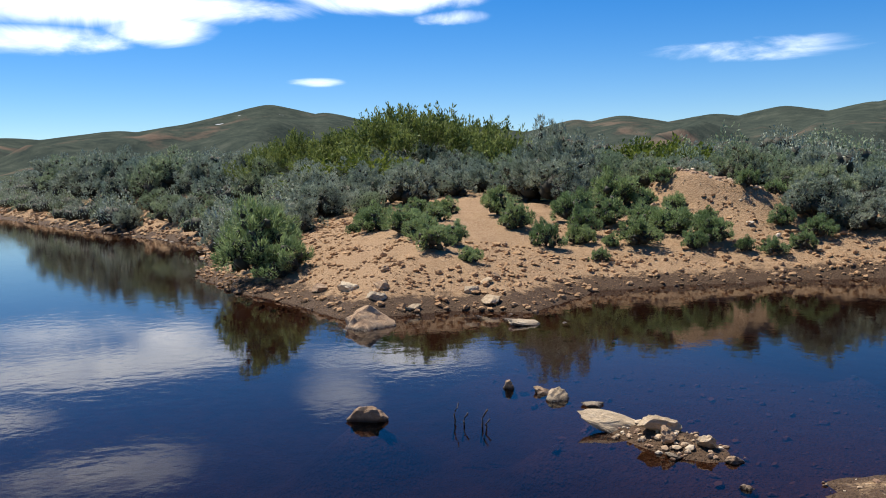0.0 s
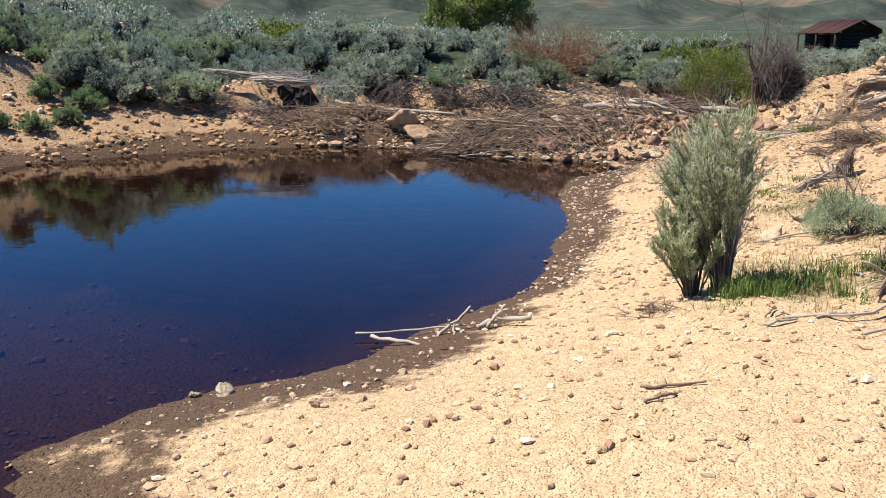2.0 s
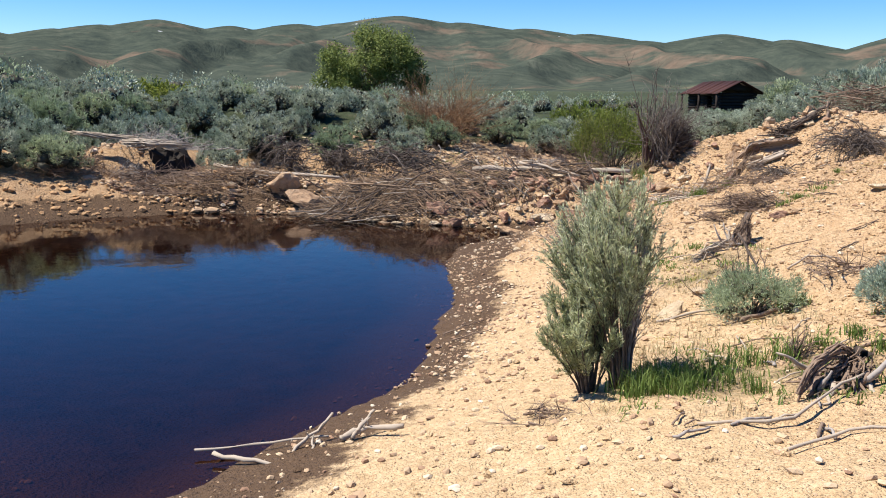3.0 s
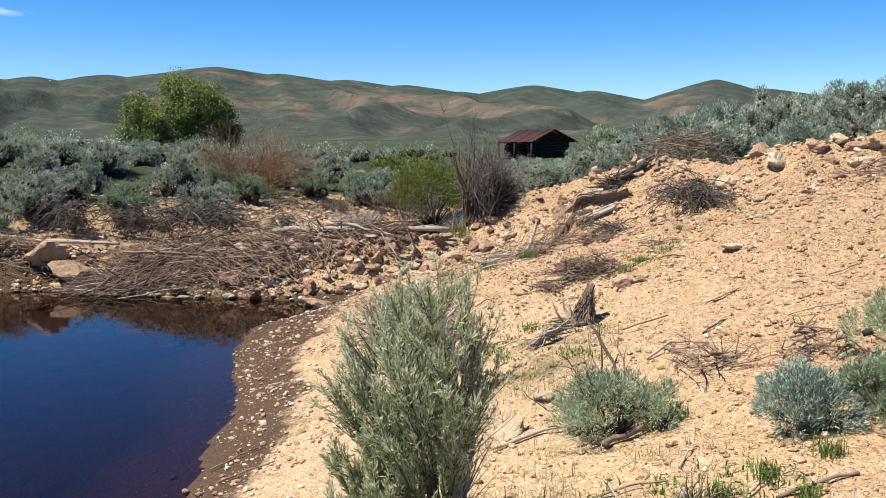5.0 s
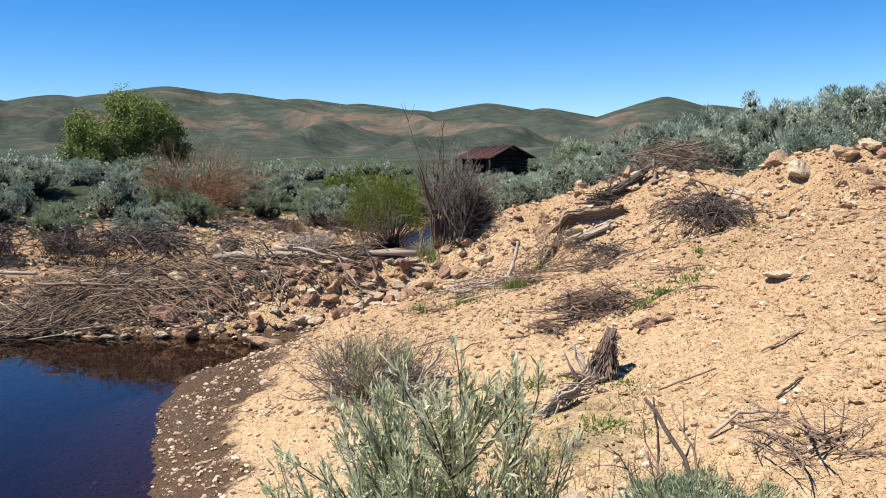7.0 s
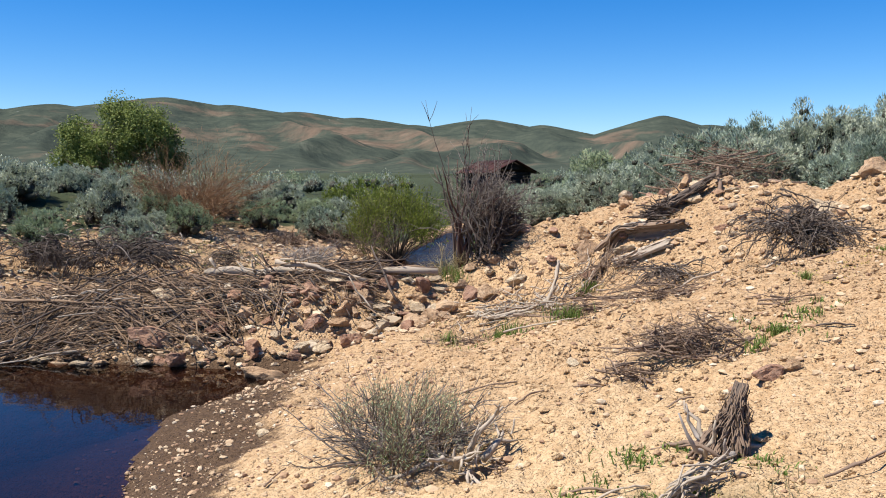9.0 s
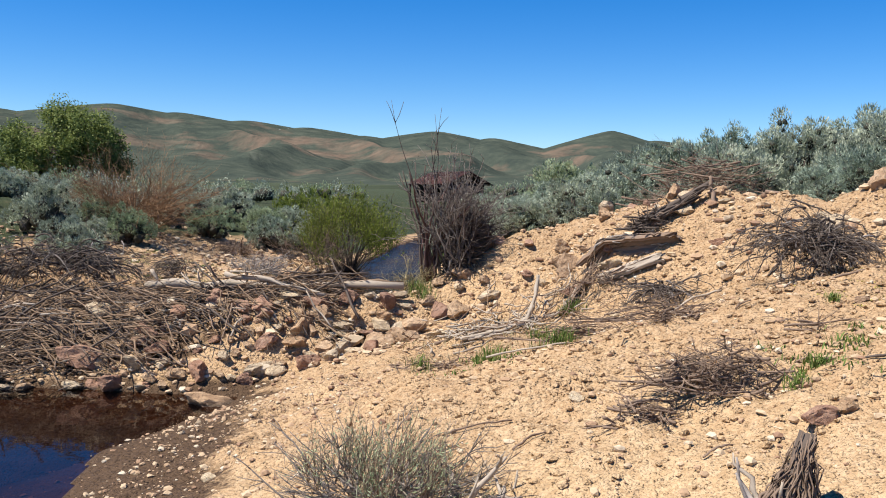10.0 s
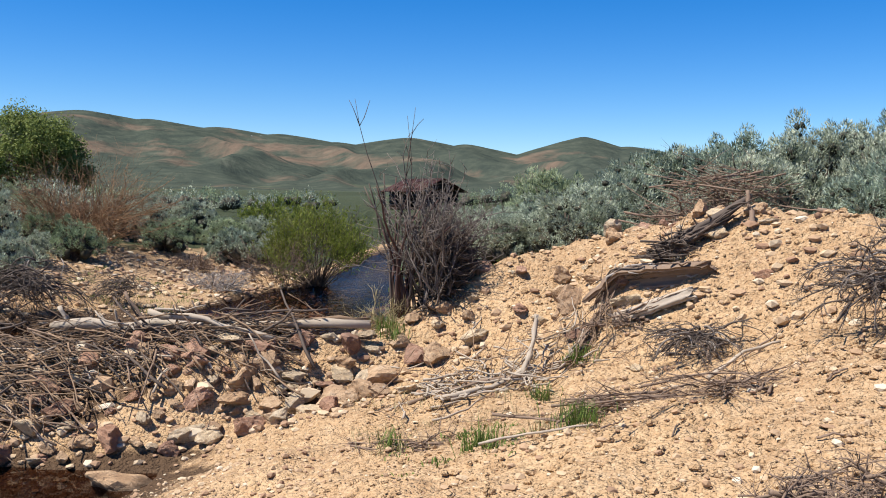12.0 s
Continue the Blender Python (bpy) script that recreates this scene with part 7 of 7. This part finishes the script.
def tree(x, y, height, label, seed, lobes):
    rng = np.random.default_rng(seed)
    wood_g, crown = Geo(), Geo()
    wood_g.tube([(0, 0, -0.2), (0.05, 0, height * 0.2), (0.1, 0.05, height * 0.42)], [height * 0.035, height * 0.028, height * 0.02], 9)
    for cx, cy, cz, r in lobes:
        c = np.array([cx, cy, cz]) * height
        wood_g.tube([(0.03, 0, height * 0.16), c * [0.4, 0.4, 0.6], c * [0.8, 0.8, 0.9], c], [height * 0.02, height * 0.014, height * 0.009, height * 0.004], 6)
        for _ in range(26):
            d = rng.normal(size=3)
            d[2] = d[2] * 0.8 + 0.15
            d /= np.linalg.norm(d)
            q = c + d * r * height * (0.55 + 0.5 * rng.random())
            wood_g.tube([c, 0.5 * (c + q) + rng.normal(size=3) * 0.02 * height, q], [height * 0.004, height * 0.003, height * 0.0015], 4)
            n = 170
            at = q + rng.normal(size=(n, 3)) * r * height * 0.20
            crown.leaves(at, rng.normal(size=(n, 3)) + d * 0.8 + [0, 0, -0.2], 0.16 * (0.7 + 0.6 * rng.random(n)), 0.075, rng, rng.normal(size=(n, 3)) * 0.5 + d)
    ob = thing("tree", label, "tree", at=settle(x, y))
    part("trunk", wood_g, BARK, ob)
    part("crown", crown, TREE_LEAF, ob)
    return ob


tree(-21.8, 58.5, 5.4, "full green cottonwood tree on the flat", 290, [(-0.38, 0, 0.55, 0.22), (0.06, 0.05, 0.74, 0.23), (0.30, -0.05, 0.68, 0.24), (-0.05, -0.1, 0.45, 0.22), (0.50, 0, 0.50, 0.18), (-0.52, 0.05, 0.30, 0.20), (0.2, 0.15, 0.48, 0.24), (-0.25, -0.1, 0.30, 0.2), (0.55, 0.1, 0.28, 0.16)])

# ---- cabin ----
def box(g, a, b):
    (x0, y0, z0), (x1, y1, z1) = a, b
    g.add([(x0, y0, z0), (x1, y0, z0), (x1, y1, z0), (x0, y1, z0), (x0, y0, z1), (x1, y0, z1), (x1, y1, z1), (x0, y1, z1)],
          [(0, 3, 2, 1), (4, 5, 6, 7), (0, 1, 5, 4), (1, 2, 6, 5), (2, 3, 7, 6), (3, 0, 4, 7)])


cabin = thing("cabin", "old dark log cabin with a rusted metal roof", "cabin", at=settle(0.70, 70.0, 0.38, -57))
W, D, H, RZ = 3.7, 2.8, 1.72, 2.38
for k in range(7):
    for sx, sy, ex, ey in ((-W / 2, -D / 2, W / 2, -D / 2), (-W / 2, D / 2, W / 2, D / 2), (-W / 2, -D / 2, -W / 2, D / 2), (W / 2, -D / 2, W / 2, D / 2)):
        if sy == ey == -D / 2 and 1 < k < 6:
            for a, b in ((sx - 0.15, -1.0), (-0.35, 0.4), (1.1, ex + 0.15)):
                g = Geo()
                g.tube([(a, sy, 0.12 + 0.22 * k), (b, ey, 0.12 + 0.22 * k)], [0.115, 0.11], 7)
                part("log", g, LOGWALL, cabin)
            continue
        g = Geo()
        along = 0.15 if sy == ey else 0.0
        g.tube([(sx - along, sy, 0.12 + 0.22 * k), (ex + along, ey, 0.12 + 0.22 * k)], [0.115, 0.11], 7)
        part("log", g, LOGWALL, cabin)
for sx in (-W / 2, W / 2):
    g = Geo()
    g.add([(sx - 0.05, -D / 2, H), (sx - 0.05, D / 2, H), (sx - 0.05, 0, RZ - 0.05), (sx + 0.05, -D / 2, H), (sx + 0.05, D / 2, H), (sx + 0.05, 0, RZ - 0.05)],
          [(0, 2, 1), (3, 4, 5), (0, 3, 5, 2), (1, 2, 5, 4), (0, 1, 4, 3)])
    part("gable", g, LOGWALL, cabin)
for s in (-1, 1):
    for k in range(7):
        g = Geo()
        x0, x1 = -W / 2 - 0.6 + k * (W + 1.2) / 7, -W / 2 - 0.6 + (k + 1) * (W + 1.2) / 7
        up, y0, z0 = 0.02 * (k % 2), s * (D / 2 + 0.55), H - 0.22
        g.add([(x0, y0, z0 + up), (x1, y0, z0 + up), (x1, 0, RZ + up), (x0, 0, RZ + up), (x0, y0, z0 + up - 0.05), (x1, y0, z0 + up - 0.05), (x1, 0, RZ + up - 0.05), (x0, 0, RZ + up - 0.05)],
              [(0, 1, 2, 3), (4, 7, 6, 5), (0, 4, 5, 1), (2, 6, 7, 3), (0, 3, 7, 4), (1, 5, 6, 2)])
        part("roof_sheet", g, ROOF, cabin)
for x in (-W / 2 - 0.4, 0.0, W / 2 + 0.4):
    g = Geo()
    g.tube([(x, -D / 2 - 0.45, -0.1), (x, -D / 2 - 0.45, H - 0.15)], [0.08, 0.08], 7)
    part("porch_post", g, LOGWALL, cabin)

# ---- grass ----
gr = np.random.default_rng(50)


grass_patch("green_grass", "tufts of fresh green grass on dry soil", [(0.56, 10.25, 1.5), (0.60, 10.3, 1.3), (0.62, 11.62, 1.2), (0.20, 10.40, 1.4), (0.14, 10.45, 1.2), (0.92, 12.02, 1.3), (-0.25, 10.9, 1.0), (-0.28, 13.2, 1.6), (-0.33, 13.35, 1.7), (1.5, 8.75, 0.7), (1.36, 8.62, 0.8), (0.62, 4.15, 1.5), (0.75, 4.05, 1.6), (0.7, 4.3, 1.4),
            (0.9, 4.15, 1.3), (0.55, 4.0, 1.5), (1.0, 4.45, 1.4), (1.15, 4.5, 1.3), (0.85, 4.4, 1.3), (0.5, 4.35, 1.4), (0.65, 3.9, 1.2), (1.0, 4.0, 1.0), (1.32, 4.6, 0.9), (1.2, 5.55, 1.1), (1.3, 5.6, 1.0), (1.5, 4.65, 0.9), (1.75, 4.75, 0.9),
            (1.6, 4.5, 0.8), (-0.25, 8.3, 0.8), (-0.4, 8.25, 0.8), (2.5, 10.0, 0.7), (1.9, 9.6, 0.6), (-2.9, 22.6, 2.2), (-3.1, 22.8, 2.0), (-2.3, 19.0, 1.8), (-2.1, 18.6, 1.6), (0.85, 12.05, 0.9), (0.42, 4.02, 1.7), (0.50, 4.12, 1.6), (0.58, 4.22, 1.6), (0.66, 4.02, 1.3), (0.46, 3.92, 1.3)], 400, 80, 0.15, 0.0050, GRASS, 0.8, 0.032)
grass_patch("low_weeds", "low green weeds among dry litter", [(gr.uniform(0.4, 1.6), gr.uniform(3.7, 4.8), 0.8 + 0.6 * gr.random()) for _ in range(34)] + [(gr.uniform(0.2, 1.1), gr.uniform(6.6, 7.9), 0.6 + 0.5 * gr.random()) for _ in range(30)]
    + [(gr.uniform(1.4, 1.9), gr.uniform(8.6, 9.1), 0.9) for _ in range(9)] + [(gr.uniform(-0.3, 0.4), gr.uniform(10.2, 11.0), 0.7) for _ in range(10)] + [(gr.uniform(-6.8, -4.4), gr.uniform(23, 26), 1.6) for _ in range(36)] + [(gr.uniform(-0.3, 1.6), gr.uniform(15.0, 26), 2.2) for _ in range(90)]
    + [(gr.uniform(1.6, 2.4), gr.uniform(4.6, 5.4), 0.8) for _ in range(12)], 410, 34, 0.075, 0.008, GRASS, 1.3, 0.07)
grass_patch("dry_grass", "dry straw-coloured grass on bare soil", [(gr.uniform(0.3, 1.4), gr.uniform(3.6, 5.2), 0.9) for _ in range(26)] + [(gr.uniform(0.2, 1.2), gr.uniform(5.4, 7.6), 0.9) for _ in range(30)] + [(gr.uniform(-0.4, 0.7), gr.uniform(10.2, 12.4), 0.9) for _ in range(22)]
    + [(gr.uniform(-7.5, -3.8), gr.uniform(22.5, 27), 1.6) for _ in range(30)], 420, 30, 0.12, 0.004, STRAW, 1.4, 0.08)

MOSS = leaf_material("yellow_moss", (0.23, 0.20, 0.035), (0.36, 0.31, 0.06), (0.50, 0.43, 0.12), 5, 0.2)
grass_patch("moss", "low yellow moss on bare soil", [(gr.uniform(0.45, 0.95), gr.uniform(6.5, 7.3), 0.8) for _ in range(60)] + [(gr.uniform(0.5, 1.3), gr.uniform(5.0, 5.5), 0.6) for _ in range(30)] + [(gr.uniform(1.9, 2.5), gr.uniform(9.4, 10.1), 0.7) for _ in range(40)], 430, 26, 0.022, 0.006, MOSS, 1.6, 0.05)

# ---- drowned twigs in the pond, a leaning stem and an old post ----
for x, y, h in [(-4.35, 0.24, 0.16), (-4.28, 0.28, 0.10), (-4.18, 0.37, 0.13), (-4.12, 0.36, 0.07)]:
    log("drowned_twig", [(x, y, -0.12), (x + 0.02, y + 0.01, 0.02), (x + 0.03, y, h * 0.5), (x + 0.06, y + 0.02, h)], 0.010, BARK, "dark drowned twig standing out of the pond", int(900 + 50 * h), 2)
log("bare_stalk", [over(1.10, 5.72, 0.0), over(1.04, 5.85, 0.28), over(0.92, 5.95, 0.46)], 0.016, BARK, "dark broken stem leaning out of a sagebrush", 92, 2)
log("bare_stalk", [over(1.0, 6.1, 0.0), over(1.0, 6.12, 0.2), over(0.98, 6.12, 0.36)], 0.008, BARK, "thin dead stem standing on the slope", 93, 1)
log("branch", [over(1.28, 6.55, 0.01), over(1.42, 6.6, 0.05), over(1.62, 6.62, 0.02)], 0.014, PALE_WOOD, "small bleached branch lying on the slope", 94, 2)
log("post", [over(3.79, 10.93, -0.05), over(3.79, 10.93, 0.08), over(3.78, 10.94, 0.20)], 0.05, RUST_BARK, "short old wooden post standing on the crest", 95, 0)
